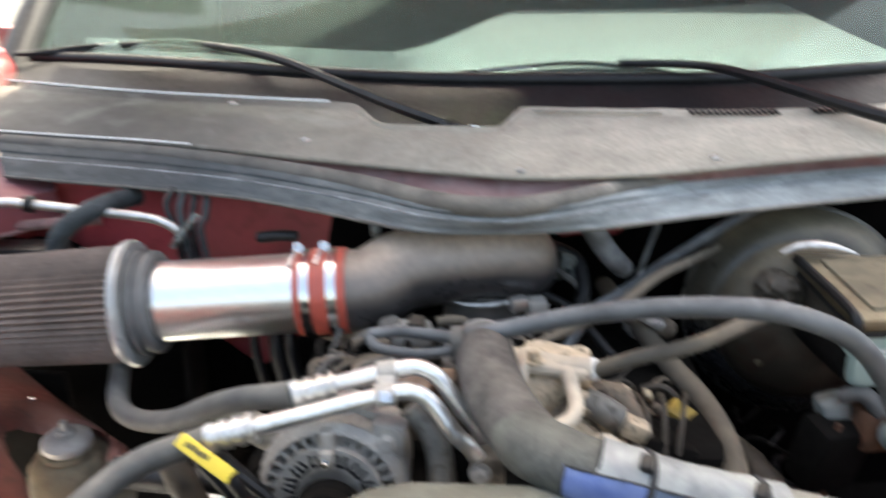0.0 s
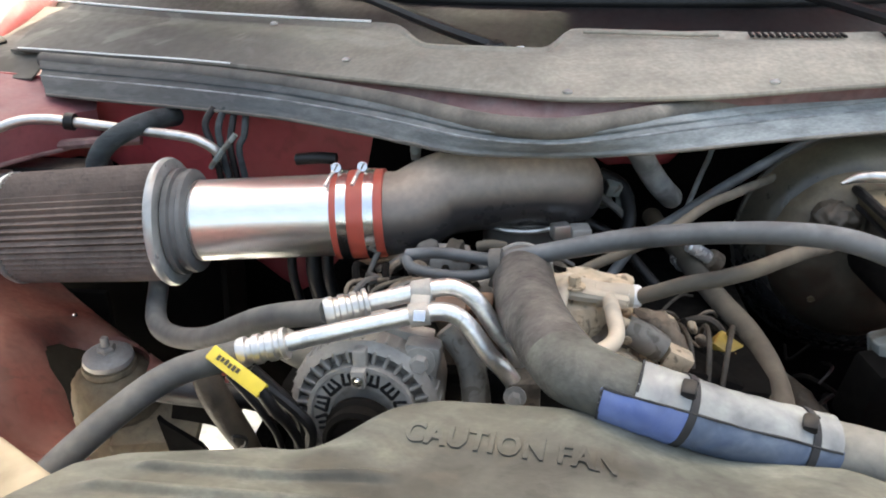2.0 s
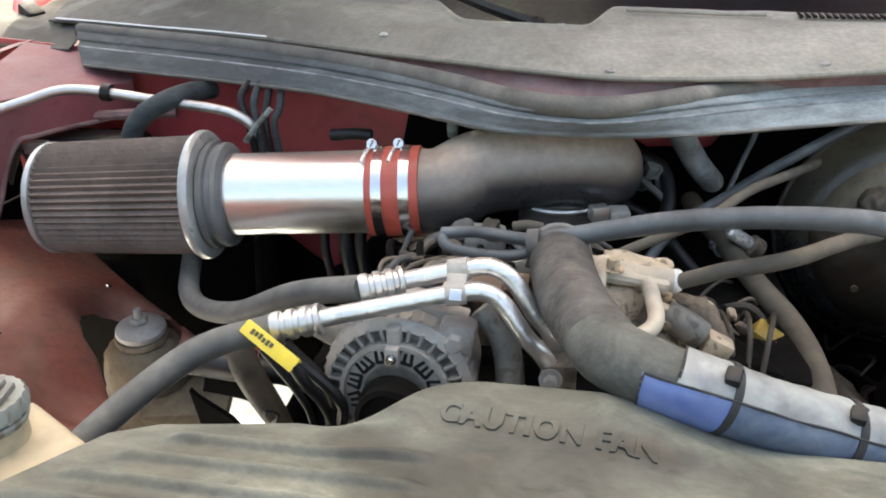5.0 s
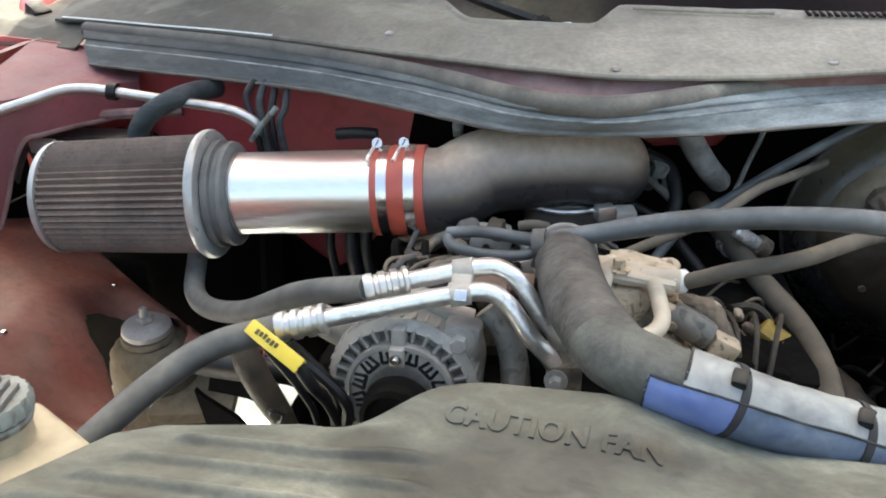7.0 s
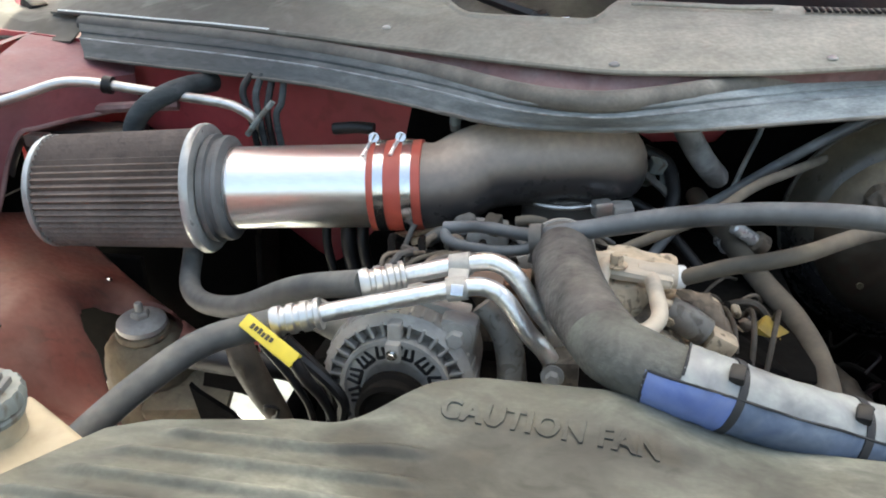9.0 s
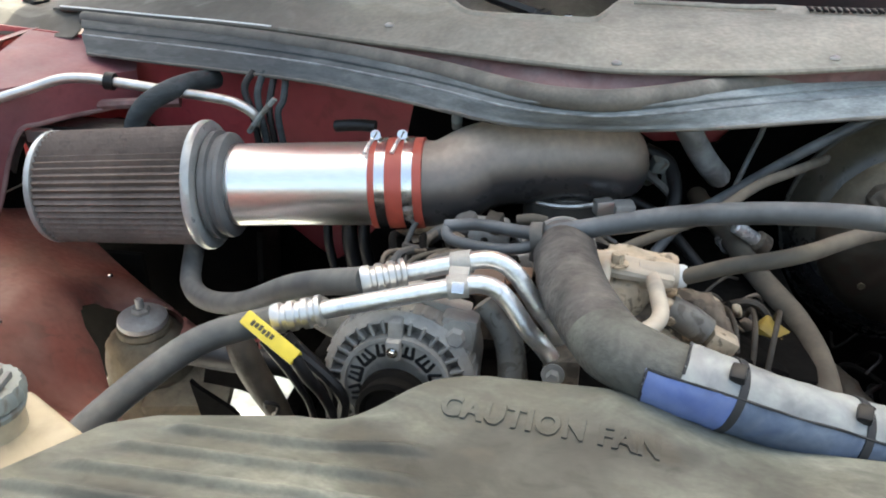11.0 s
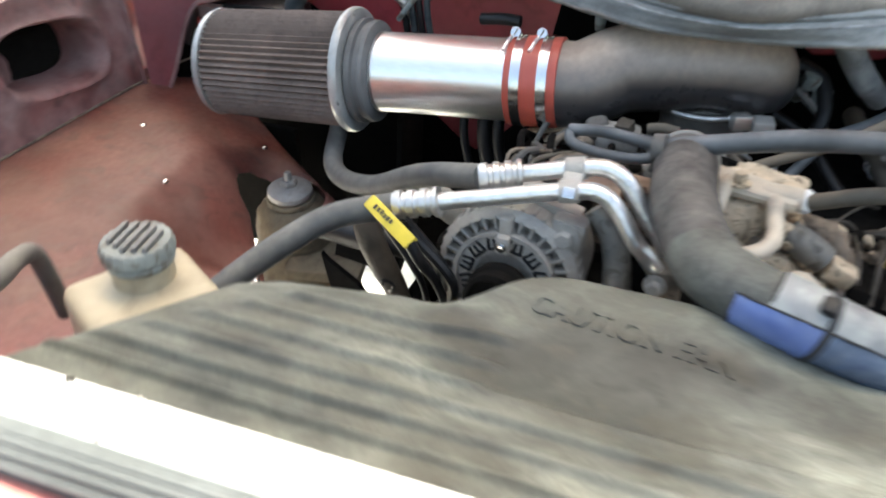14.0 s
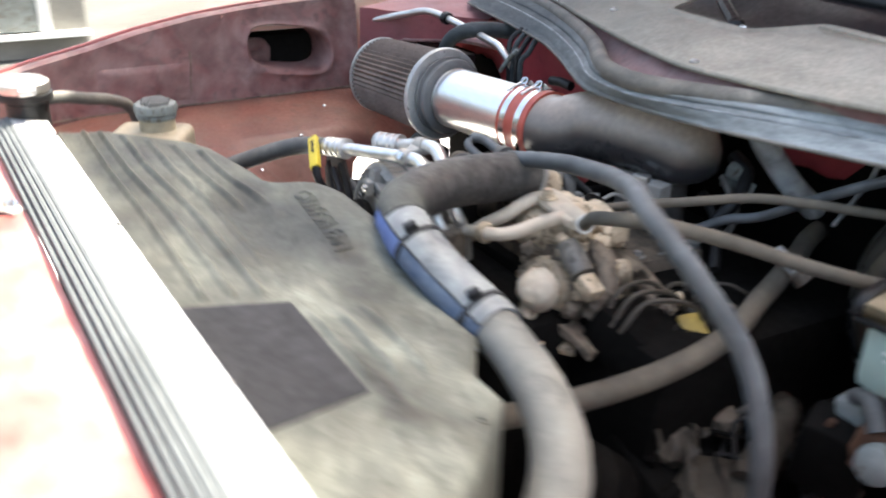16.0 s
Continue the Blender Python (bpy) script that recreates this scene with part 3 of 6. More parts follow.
# added rail, near-black, stops ground light leaking in from the left
tagged(part("light_block_rail", box((-0.335, 0.85, 0.57), (0.03, 0.75, 0.14), bevel=0.006), M_DARK), "added near-black rail blocking ground light beside the engine", "frame rail", kind="structure")
# near-black panel fills a slit that should lie in shade
tagged(part("gap_shade_panel", box((-0.378, 1.10, 0.80), (0.008, 0.20, 0.28), (0, 4, 14), 0.003), M_DARK), "added near-black panel standing for the shaded gap behind the wheelhouse", "panel", kind="structure")
tagged(part("dashboard", bm, M_DASH), "pale grey-green dashboard top behind the windscreen", "dashboard", kind="structure")

def wiper(arm, blade, label):
    w = thing("wiper", arm[0], label, "wiper", "windscreen wipers")
    part("pivot_cap", lathe([(0.014, -0.02), (0.014, 0.002), (0.009, 0.008)], arm[0], (0, -0.3, 1), 18), M_BLACK, w)
    part("arm", tube(arm, [0.010, 0.009, 0.008, 0.007, 0.006], 8), M_BLACK, w)
    part("blade", tube(blade, 0.0055, 8), M_BLACK, w)
    mid = [Vector(p) + Vector((0, 0, 0.012)) for p in blade[1:3]]
    part("yoke", tube([blade[0], mid[0], mid[1], blade[3]], 0.004, 8), M_BLACK, w)
    # thin pale strip drawn as the wiper's highlight
    part("shine", tube([Vector(blade[1]) + Vector((-0.05, -0.006, 0.010)), mid[0] + Vector((0.05, -0.008, 0.002))], 0.0018, 6), M_LIP, w, "pale strip painted as shine")


wiper([(0.000, 1.225, 1.190), (-0.091, 1.297, 1.205), (-0.194, 1.386, 1.225), (-0.328, 1.543, 1.240), (-0.481, 1.690, 1.245), (-0.637, 1.788, 1.245), (-0.742, 1.787, 1.240)], [(-0.969, 1.770, 1.225), (-0.765, 1.818, 1.228), (-0.577, 1.785, 1.228), (-0.360, 1.655, 1.225)], "black wiper lying along the foot of the windscreen")
wiper([(0.655, 1.120, 1.198), (0.560, 1.205, 1.215), (0.462, 1.349, 1.235), (0.398, 1.445, 1.240), (0.267, 1.478, 1.240)], [(-0.068, 1.500, 1.215), (0.079, 1.492, 1.218), (0.225, 1.526, 1.220), (0.407, 1.475, 1.215)], "black wiper lying along the foot of the windscreen")
mot = thing("wiper_pivot_recess", (-0.01, 1.22, 1.16), "dark wiper linkage in the notch of the cowl", "wiper linkage")
part("base", box((-0.01, 1.25, 1.165), (0.17, 0.10, 0.02), (0, 0, -3), 0.006), M_BLACK, mot)
part("nut", lathe([(0.010, 0), (0.010, 0.012), (0.005, 0.018)], (0.035, 1.20, 1.178), (0, 0, 1), 6), M_STEEL, mot)
part("nut", lathe([(0.008, 0), (0.008, 0.010), (0.004, 0.014)], (-0.06, 1.215, 1.178), (0, 0, 1), 6), M_STEEL, mot)
part("link", tube([(-0.08, 1.21, 1.18), (0.0, 1.19, 1.185), (0.07, 1.21, 1.18)], 0.005, 8), M_BLACK, mot)

# ---- firewall and sides ----
bm = sheet(lambda u, v: Vector((-0.80 + 1.65 * u, 1.20 + 0.07 * smooth01(0.22, 0.0, u) + 0.012 * math.sin(u * 23) * (1 - v), 0.62 + 0.50 * v)), 50, 14, (0, 0.01, 0))
fw = tagged(part("firewall", bm, M_RED), "dusty dark red painted firewall behind the engine", "firewall", kind="structure")
# black sheet stands for the shade low on the firewall; outline by x
SHADE_X = (-0.80, -0.60, -0.45, -0.30, -0.21, -0.17, 0.00, 0.10, 0.15, 0.25, 0.28, 0.33, 0.85)
SHADE_Z = (1.00, 1.01, 0.92, 0.80, 0.90, 1.09, 1.10, 1.09, 1.03, 1.035, 1.08, 1.11, 1.11)
part("firewall_shade", sheet(lambda u, v: (lambda x: Vector((x, 1.188 + 0.055 * smooth01(0.22, 0.0, u) + 0.006 * noise.noise(Vector((u * 9, v * 5, 2))), 0.60 + (interp(x, SHADE_X, SHADE_Z) + 0.006 * noise.noise(Vector((x * 25, 0, 5))) - 0.60) * v)))(-0.80 + 1.65 * u), 60, 12, (0, 0.008, 0)), M_FIREWALL_SHADE, fw, "black sheet painted as the firewall's shade")
part("ledge", tube([(-0.823, 1.15, 1.01), (-0.708, 1.15, 1.045), (-0.60, 1.155, 1.058), (-0.52, 1.17, 1.06)], 0.008, 8), M_FENDER, fw)

# second black piece of the firewall's painted shade
part("lower_shade", box((0.44, 1.182, 0.74), (0.26, 0.010, 0.20), bevel=0.004), M_FIREWALL_SHADE, fw)

X_IN = -0.765
LIP_Y, LIP_Z = (0.20, 0.36, 0.45, 0.55, 0.65, 0.75, 0.85, 1.05, 1.28), (1.005, 1.043, 1.06, 1.085, 1.104, 1.116, 1.124, 1.130, 1.134)


def lip_z(y):
    return interp(y, LIP_Y, LIP_Z)


def inner_x(y, z):
    return X_IN - 0.012 * smooth01(0.93, 1.11, z) + 0.012 * smooth01(1.0, 1.1, y) + 0.03 * (1.0 - smooth01(0.2, 0.5, y))


HOLE = (0.835, 1.033, 0.086, 0.044)
WALL_LOW = 0.925


def wall_point(y, z, out=0.0):
    return Vector((inner_x(y, z) + out + 0.0015 * noise.noise(Vector((y * 9, z * 9, 3))), y, z))


def wall_strip(y0, y1, nu):
    return sheet(lambda u, v: (lambda y: wall_point(y, WALL_LOW + (lip_z(y) - WALL_LOW) * v))(y0 + (y1 - y0) * u), nu, 12, (-0.003, 0, 0))


def holed_panel(y0, y1):
    """The stretch of the inner wall round its long rounded hole, with a rolled rim and a short tunnel behind it."""
    bm = bmesh.new()
    cy, cz, ry, rz = HOLE
    n = 72
    ring, border = [], []
    for k in range(n):
        a = 2 * math.pi * (k + 0.5) / n
        c, s = math.cos(a), math.sin(a)
        y = cy + ry * abs(c) ** 0.6 * math.copysign(1, c)
        ring.append((y, cz + rz * abs(s) ** 0.75 * math.copysign(1, s) - 0.14 * (y - cy)))
        m = max(abs(c), abs(s))
        yb = min(max((y0 + y1) / 2 + (y1 - y0) / 2 * c / m, y0), y1)
        zl = (WALL_LOW + lip_z(yb)) / 2
        border.append((yb, zl + (lip_z(yb) - WALL_LOW) / 2 * s / m))
    layers = []
    for depth, shrink in ((-0.070, 0.10), (-0.040, 0.07), (-0.012, 0.03), (-0.002, 0.0)):
        layers.append([bm.verts.new(wall_point(y, z) + Vector((depth, (cy - y) * shrink, (cz - z) * shrink))) for y, z in ring])
    for f, out in ((0.05, 0.005), (0.11, 0.006), (0.19, 0.002), (0.3, 0.0), (0.55, 0.0), (0.8, 0.0), (1.0, 0.0)):
        layers.append([bm.verts.new(wall_point(ya + (yb - ya) * f, za + (zb - za) * f, out)) for (ya, za), (yb, zb) in zip(ring, border)])
    for a, b in zip(layers, layers[1:]):
        for k in range(n):
            bm.faces.new((a[k], a[(k + 1) % n], b[(k + 1) % n], b[k]))
    return bm


fender = thing("fender", (-0.82, 0.8, 0.7), "dusty brown-red fender with a long rounded hole in its inner wall", "fender", kind="structure")
part("inner_wall", wall_strip(0.10, 0.70, 40), M_FENDER, fender)
part("holed_wall", holed_panel(0.70, 0.985), M_FENDER, fender, sharp=50)
CORNER_A, CORNER_B = Vector((-0.757, 0.985, 0)), Vector((-0.600, 1.200, 0))


def corner_panel(u, v):
    """The wall's rear end turns towards the firewall, then folds back under the cowl."""
    p = CORNER_A.lerp(CORNER_B, u)
    fold = 1.108 - 0.012 * u
    low = 0.915 + 0.131 * smooth01(0.05, 0.36, u) + 0.004 * u
    if v < 0.5:
        p.z = low + (fold - low) * v * 2
    else:
        k = (v - 0.5) * 2
        p += Vector((-0.05 * k, (0.27 - 0.17 * u) * k, 0))
        p.z = fold + (0.030 - 0.012 * u) * k
    p.z += 0.002 * noise.noise(Vector((u * 6, v * 6, 9)))
    return p


part("corner_panel", sheet(corner_panel, 30, 24, (-0.003, 0.003, -0.002)), M_MAUVE, fender, "mauve-dusted red corner panel")
part("corner_lip", tube([corner_panel(k / 12, 0.0) + Vector((0.001, -0.002, 0)) for k in range(13)], 0.0035, 8, 3), M_FENDER, fender)
# solid near-black box draws the hollow's shade behind the hole
part("cavity_shade", box((-0.868, 0.835, 0.985), (0.05, 0.30, 0.13), bevel=0.01), M_DARK, fender, "near-black box painted as the shaded hollow behind the hole")
part("cavity_brace", rough(lathe([(0.02, -0.02), (0.034, -0.01), (0.036, 0.004), (0.02, 0.012)], (-0.838, 0.782, 1.012), (1, 0.2, 0), 20), 0.003, 40, 1), M_FENDER, fender, "brown brace inside the hole")
part("top_flange", sheet(lambda u, v: (lambda y: Vector((inner_x(y, 1.13) - 0.035 * v, y, lip_z(y) + 0.004 * math.sin(v * 3.1))))(0.10 + 0.89 * u), 50, 4, (0, 0, -0.003)), M_FENDER, fender)
part("bead", tube([(inner_x(0.1 + 0.89 * k / 30, 1.1) - 0.036, 0.1 + 0.89 * k / 30, lip_z(0.1 + 0.89 * k / 30) + 0.003) for k in range(31)], 0.004, 8, 2), M_REDBODY, fender)
part("outer_skin", sheet(lambda u, v: (lambda y: Vector((inner_x(y, 1.1) - 0.04 - 0.17 * math.sin(v * math.pi / 2), y, lip_z(y) + 0.004 - 0.34 * (1 - math.cos(v * math.pi / 2)))))(0.05 + 1.5 * u), 40, 12, (-0.004, 0, -0.002)), M_REDBODY, fender)
part("crack", tube([wall_point(0.63 + 0.003 * math.sin(50 * z), z, 0.0006) for z in (0.965, 0.985, 1.005, 1.025, 1.045)], 0.0013, 6), M_GREASE, fender, "thin dark crack")
part("crease", tube([wall_point(0.983, z, 0.001) for z in (0.935, 0.99, 1.05, 1.112)], 0.0035, 8), M_FENDER, fender)
part("panel_step", sheet(lambda u, v: wall_point(0.46 + 0.16 * u, 0.955 + 0.07 * v, 0.004 * min(1, 8 * u, 8 * (1 - u), 8 * v, 8 * (1 - v))), 24, 14, (-0.004, 0, 0)), M_FENDER, fender)
part("gusset", sheet(lambda u, v: Vector((-0.98 + 0.34 * u, 1.262 + 0.008 * u, 0.90 + (0.252 - 0.03 * u) * v)), 8, 8, (0, 0.004, 0)), M_RED, fender)
part("foot_seam", tube([wall_point(0.3 + 0.09 * k, 0.944, 0.0) for k in range(11)], 0.0016, 8), M_GREASE, fender, "dark sealed seam along the wall's foot")

# wheelhouse with a notch for the damper's top
HOLE_C, HOLE_R = (-0.478, 0.893), (0.062, 0.055)


def in_notch(x, y):
    round_part = ((x - HOLE_C[0]) / HOLE_R[0]) ** 2 + ((y - HOLE_C[1]) / HOLE_R[1]) ** 2 < 1
    return round_part or ((x + 0.535) * 0.09 + (y - 0.885) * 0.075 > 0 and y < 0.885 and x < -0.38) or (x > -0.395 and y > 0.745)


def liner(x, y):
    s = (x + 0.52) * 0.584 + (y - 0.96) * 0.812
    z = 0.912 - 0.02 * smooth01(-0.75, -0.5, x) - 0.10 * smooth01(0.45, 0.2, y) * 0.3
    z += 0.03 * smooth01(-0.02, -0.15, s)
    if s > -0.12:
        z -= 2.1 * (min(s, 0.03) + 0.12) ** 2
    if s > 0.03:
        z -= 4.0 * (s - 0.03) + 20 * (s - 0.03) ** 2
    z -= 0.085 * smooth01(-0.58, -0.44, x) * smooth01(0.60, 0.74, y) * smooth01(0.02, -0.04, s)
    return Vector((x, y, z + 0.003 * noise.noise(Vector((x * 7, y * 7, 1)))))


bm = sheet(lambda u, v: liner(-0.815 + 0.46 * u, 0.16 + 1.04 * v), 120, 220)
gone = [f for f in bm.faces if in_notch(*f.calc_center_median().xy) or f.calc_center_median().z < 0.55]
bmesh.ops.delete(bm, geom=gone, context="FACES")
for v in bm.verts:
    # soften the stepped rim of the notch and turn it down
    if v.is_boundary and -0.56 < v.co.x < -0.37 and 0.70 < v.co.y < 1.0:
        near_rim = [e.other_vert(v).co for e in v.link_edges if e.is_boundary]
        v.co = (v.co + sum(near_rim, Vector())) / (1 + len(near_rim)) - Vector((0, 0, 0.003))
wh = thing("wheelhouse", (-0.6, 0.7, 0.85), "dusty red wheelhouse top with small light-catching rivets", "wheelhouse", kind="structure")
part("top", bm, M_REDLINER, wh)
for x, y in ((-0.670, 0.862), (-0.561, 0.766), (-0.56, 0.98), (-0.48, 0.66), (-0.405, 0.715)):
    p = liner(x, y)
    part("rivet", lathe([(0.0046, 0), (0.004, 0.0024), (0.0016, 0.0036)], p, (0, 0, 1), 12), M_STEEL, wh)

sm = thing("damper_mount", (-0.49, 0.93, 0.75), "olive-brown dusty damper tower with a domed washer and stud", "suspension mount")
DT, DA = Vector((-0.487, 0.926, 0.836)), (0.05, -0.1, 1)
part("tower", rough(lathe([(0.075, -0.20), (0.066, -0.12), (0.058, -0.08), (0.056, -0.050), (0.052, -0.030), (0.042, -0.018), (0.030, -0.012), (0.012, -0.010)], DT, DA, 40), 0.003, 40, 1), M_TOWER, sm)
part("foot", rough(box((-0.42, 0.905, 0.745), (0.11, 0.08, 0.02), (6, 0, 12), 0.006), 0.003, 50, 2), M_TOWER, sm)
# added plate, near-black, makes the notch's inside read as shaded
part("notch_shade", box((-0.69, 1.10, 0.72), (0.22, 0.012, 0.24), bevel=0.004), M_DARK, sm, "near-black plate painted as the shade under the wheelhouse")
part("lower_washer", lathe([(0.034, -0.016), (0.036, -0.011), (0.034, -0.006), (0.026, -0.004)], DT, DA, 30), M_TOWER, sm)
part("washer", lathe([(0.030, -0.005), (0.033, -0.001), (0.032, 0.005), (0.024, 0.011), (0.012, 0.013)], DT, DA, 30), M_CAST, sm, "dust-greyed domed washer")
part("nut", lathe([(0.012, 0.011), (0.0125, 0.018), (0.010, 0.021)], DT, DA, 6), M_CAST, sm)
part("stud", lathe([(0.0055, 0.019), (0.0055, 0.032), (0.004, 0.034)], DT, DA, 12), M_CAST, sm)

bm = sheet(lambda u, v: Vector((0.86 + 0.03 * math.sin(3 * v), 0.25 + 1.05 * u, 0.6 + 0.5 * v)), 20, 10, (0.01, 0, 0))
tagged(part("fender_right", bm, M_RED), "dark red inner wall of the far fender", "fender", kind="structure")
tagged(part("fender_right_skin", sheet(lambda u, v: Vector((0.89 + 0.13 * math.sin(v * math.pi / 2), 0.05 + 1.5 * u, lip_z(0.05 + 1.5 * u) + 0.004 - 0.34 * (1 - math.cos(v * math.pi / 2)))), 30, 10, (0.004, 0, -0.002)), M_REDBODY), "red outer skin of the far fender", "fender", kind="structure")
# added near-black sheet: keeps ground light and bright ground out of the bay
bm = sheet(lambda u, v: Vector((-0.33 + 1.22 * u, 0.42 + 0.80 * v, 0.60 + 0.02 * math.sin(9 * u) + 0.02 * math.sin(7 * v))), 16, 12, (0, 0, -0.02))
tagged(part("undertray", bm, M_DARK), "added near-black tray closing the bay against light from the ground", "undertray", kind="structure")
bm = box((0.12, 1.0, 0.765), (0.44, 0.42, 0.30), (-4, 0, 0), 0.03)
eng = thing("engine_block", (0.12, 1.0, 0.62), "greasy engine block deep in the bay, shade painted into its near-black", "engine", kind="")
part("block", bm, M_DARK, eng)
# cover and pulley added near-black where bright ground would show through
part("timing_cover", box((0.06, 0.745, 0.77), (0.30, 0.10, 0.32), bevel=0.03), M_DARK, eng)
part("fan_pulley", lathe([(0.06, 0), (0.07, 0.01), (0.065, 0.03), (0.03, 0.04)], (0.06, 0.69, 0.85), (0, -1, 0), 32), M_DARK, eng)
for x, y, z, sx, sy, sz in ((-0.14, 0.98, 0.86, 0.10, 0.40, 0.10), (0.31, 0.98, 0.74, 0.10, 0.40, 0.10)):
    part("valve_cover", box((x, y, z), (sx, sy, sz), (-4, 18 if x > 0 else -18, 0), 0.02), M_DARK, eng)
# the raised hood shades the bay
hood = thing("hood", (0.05, 1.45, 1.46), "red hood standing open above the bay", "hood", kind="structure")
part("skin", sheet(lambda u, v: Vector((-0.87 + 1.80 * u, 1.70 + 0.16 * abs(2 * u - 1) ** 2 - (0.50 + 0.16 * abs(2 * u - 1) ** 2) * v, 1.39 + 1.21 * v + 0.03 * math.sin(math.pi * u))), 16, 12, (0, 0.01, 0.012)), M_REDBODY, hood)
part("brace", tube([(-0.70, 1.66, 1.56), (0.06, 1.29, 2.36), (0.82, 1.66, 1.56)], 0.02, 8), M_RED, hood)

# ---- radiator, shroud and front panel ----
def skew(x):
    """The radiator stands a little askew in the bay."""
    return 0.0286 * (x - 0.05)


rad = thing("radiator", (0.07, 0.32, 0.6), "radiator with a bright pale top tank and a chrome cap", "radiator")
bm = sheet(lambda u, v: Vector((-0.335 + 0.90 * u, skew(-0.335 + 0.90 * u) + 0.290 + 0.043 * v, 1.081 - 0.007 * v + 0.003 * math.sin(math.pi * v))), 60, 6, (0, 0, -0.03))
part("top_tank", bm, M_TANK, rad)
part("core", box((0.10, 0.325, 0.80), (0.86, 0.05, 0.48), bevel=0.005), M_DARK, rad)
for x in (-0.19, 0.13, 0.36):
    part("joint", box((x, 0.311 + skew(x), 1.0785), (0.0016, 0.042, 0.006), (-9, 0, 4), 0.0004), M_CAST, rad)
for x, y in ((-0.245, 0.330), (0.06, 0.330), (0.02, 0.300)):
    part("chip", box((x, y + skew(x), 1.0765), (0.006, 0.003, 0.002), (0, 0, 20), 0.001), M_DARK, rad)
RC = (-0.335, 0.303, 1.086)
neck = part("filler_neck", lathe([(0.026, -0.03), (0.026, 0.012), (0.033, 0.016), (0.033, 0.024), (0.027, 0.026)], RC, (0, 0, 1), 28), M_BLACK, rad)
cap = part("pressure_cap", lathe([(0.030, 0.026), (0.032, 0.030), (0.031, 0.038), (0.022, 0.043), (0.012, 0.045)], RC, (0, 0, 1), 32), M_ALUDULL, rad, "chrome pressure cap")
part("ear", box((RC[0] + 0.036, RC[1], RC[2] + 0.033), (0.016, 0.022, 0.008), bevel=0.002), M_ALUDULL, cap)
part("ear", box((RC[0] - 0.036, RC[1], RC[2] + 0.033), (0.016, 0.022, 0.008), bevel=0.002), M_ALUDULL, cap)
part("overflow_hose", tube([(-0.338, 0.325, 1.098), (-0.346, 0.350, 1.096), (-0.362, 0.380, 1.086), (-0.385, 0.415, 1.074), (-0.405, 0.445, 1.05), (-0.412, 0.46, 0.98)], 0.0082, 12), M_RUBBER, rad, "dark overflow hose")

strip = thing("radiator_seal", (0.07, 0.28, 1.03), "ribbed grey rubber sealing strip ahead of the radiator", "seal strip")
for k in range(5):
    f = k / 4
    y, z = 0.2885 - 0.021 * f, 1.081 - 0.010 * f * f - 0.003 * f
    part("rib", tube([(-0.335, y + skew(-0.335), z - 0.003), (0.0, y + skew(0), z), (0.56, y + skew(0.56), z + 0.001)], 0.0035, 8, 8), M_LINER, strip)
part("web", sheet(lambda u, v: Vector((-0.335 + 0.90 * u, 0.2895 - 0.024 * v + skew(-0.335 + 0.90 * u), 1.0785 - 0.014 * v * v - 0.0005)), 20, 6, (0, 0, -0.006)), M_LINER, strip)


def front_top(u, v):
    x = -0.85 + 1.75 * u
    y = 0.264 + skew(x) - 0.55 * v
    z = 1.060 - 0.05 * v - 0.25 * v * v + 0.004 * noise.noise(Vector((x * 6, y * 6, 0)))
    z -= 0.03 * smooth01(-0.35, -0.6, x)
    return Vector((x, y, z))


bm = sheet(front_top, 90, 40, (0, 0, -0.006))
ox, oy = -0.025, 0.188
gone = [f for f in bm.faces if ((f.calc_center_median().x - ox) / 0.035) ** 2 + ((f.calc_center_median().y - oy) / 0.02) ** 2 < 1]
bmesh.ops.delete(bm, geom=gone, context="FACES")
fr = thing("front_support", (0, 0.1, 0.8), "sunlit red painted support panel ahead of the radiator", "body panel", kind="structure")
part("panel", bm, M_REDFRONT, fr)
part("hole_rim", tube([(ox + 0.035 * math.cos(a * 0.3142), oy + 0.02 * math.sin(a * 0.3142), 1.048) for a in range(21)], 0.003, 6, 2, caps=False), M_RED, fr)
part("front_face", sheet(lambda u, v: front_top(u, 1.0) + Vector((0, -0.03 * v, -0.5 * v)), 20, 6, (0, 0.01, 0)), M_REDBODY, fr)
lt = thing("hood_latch_bracket", (-0.06, 0.24, 1.06), "grey steel latch bracket bolted on the red support", "bracket")
part("plate", box((-0.068, 0.243, 1.062), (0.05, 0.022, 0.004), (-6, 0, 35), 0.0015), M_CAST, lt)
part("arm", tube([(-0.062, 0.238, 1.066), (-0.045, 0.215, 1.064), (-0.035, 0.195, 1.055)], [0.008, 0.007, 0.006], 8), M_CAST, lt)
part("bolt", bolt((-0.066, 0.247, 1.064), (0, 0, 1), 0.006, 0.007), M_STEEL, lt)
hl = thing("hood_latch", (0.15, 0.15, 1.01), "bright steel hood latch with springs", "latch")
part("body", box((0.150, 0.165, 1.045), (0.05, 0.06, 0.03), (0, 0, 20), 0.004), M_STEEL, hl)
part("hook", tube([(0.135, 0.15, 1.06), (0.145, 0.13, 1.085), (0.17, 0.135, 1.08), (0.175, 0.16, 1.06)], 0.004, 8), M_STEEL, hl)
part("spring", tube([(0.185 + 0.008 * math.cos(k * 1.2), 0.12 + 0.003 * k, 1.045 + 0.008 * math.sin(k * 1.2)) for k in range(24)], 0.0018, 6, 2), M_STEEL, hl)
part("lever", tube([(0.165, 0.19, 1.055), (0.205, 0.175, 1.06), (0.235, 0.15, 1.05)], 0.005, 8), M_BLACK, hl)


# ---- fan shroud ----
def hump(x, y):
    side = smooth01(-0.115, -0.02, x) * (1 - smooth01(0.10, 0.235, x))
    return 0.034 * side * smooth01(0.455, 0.60, y)


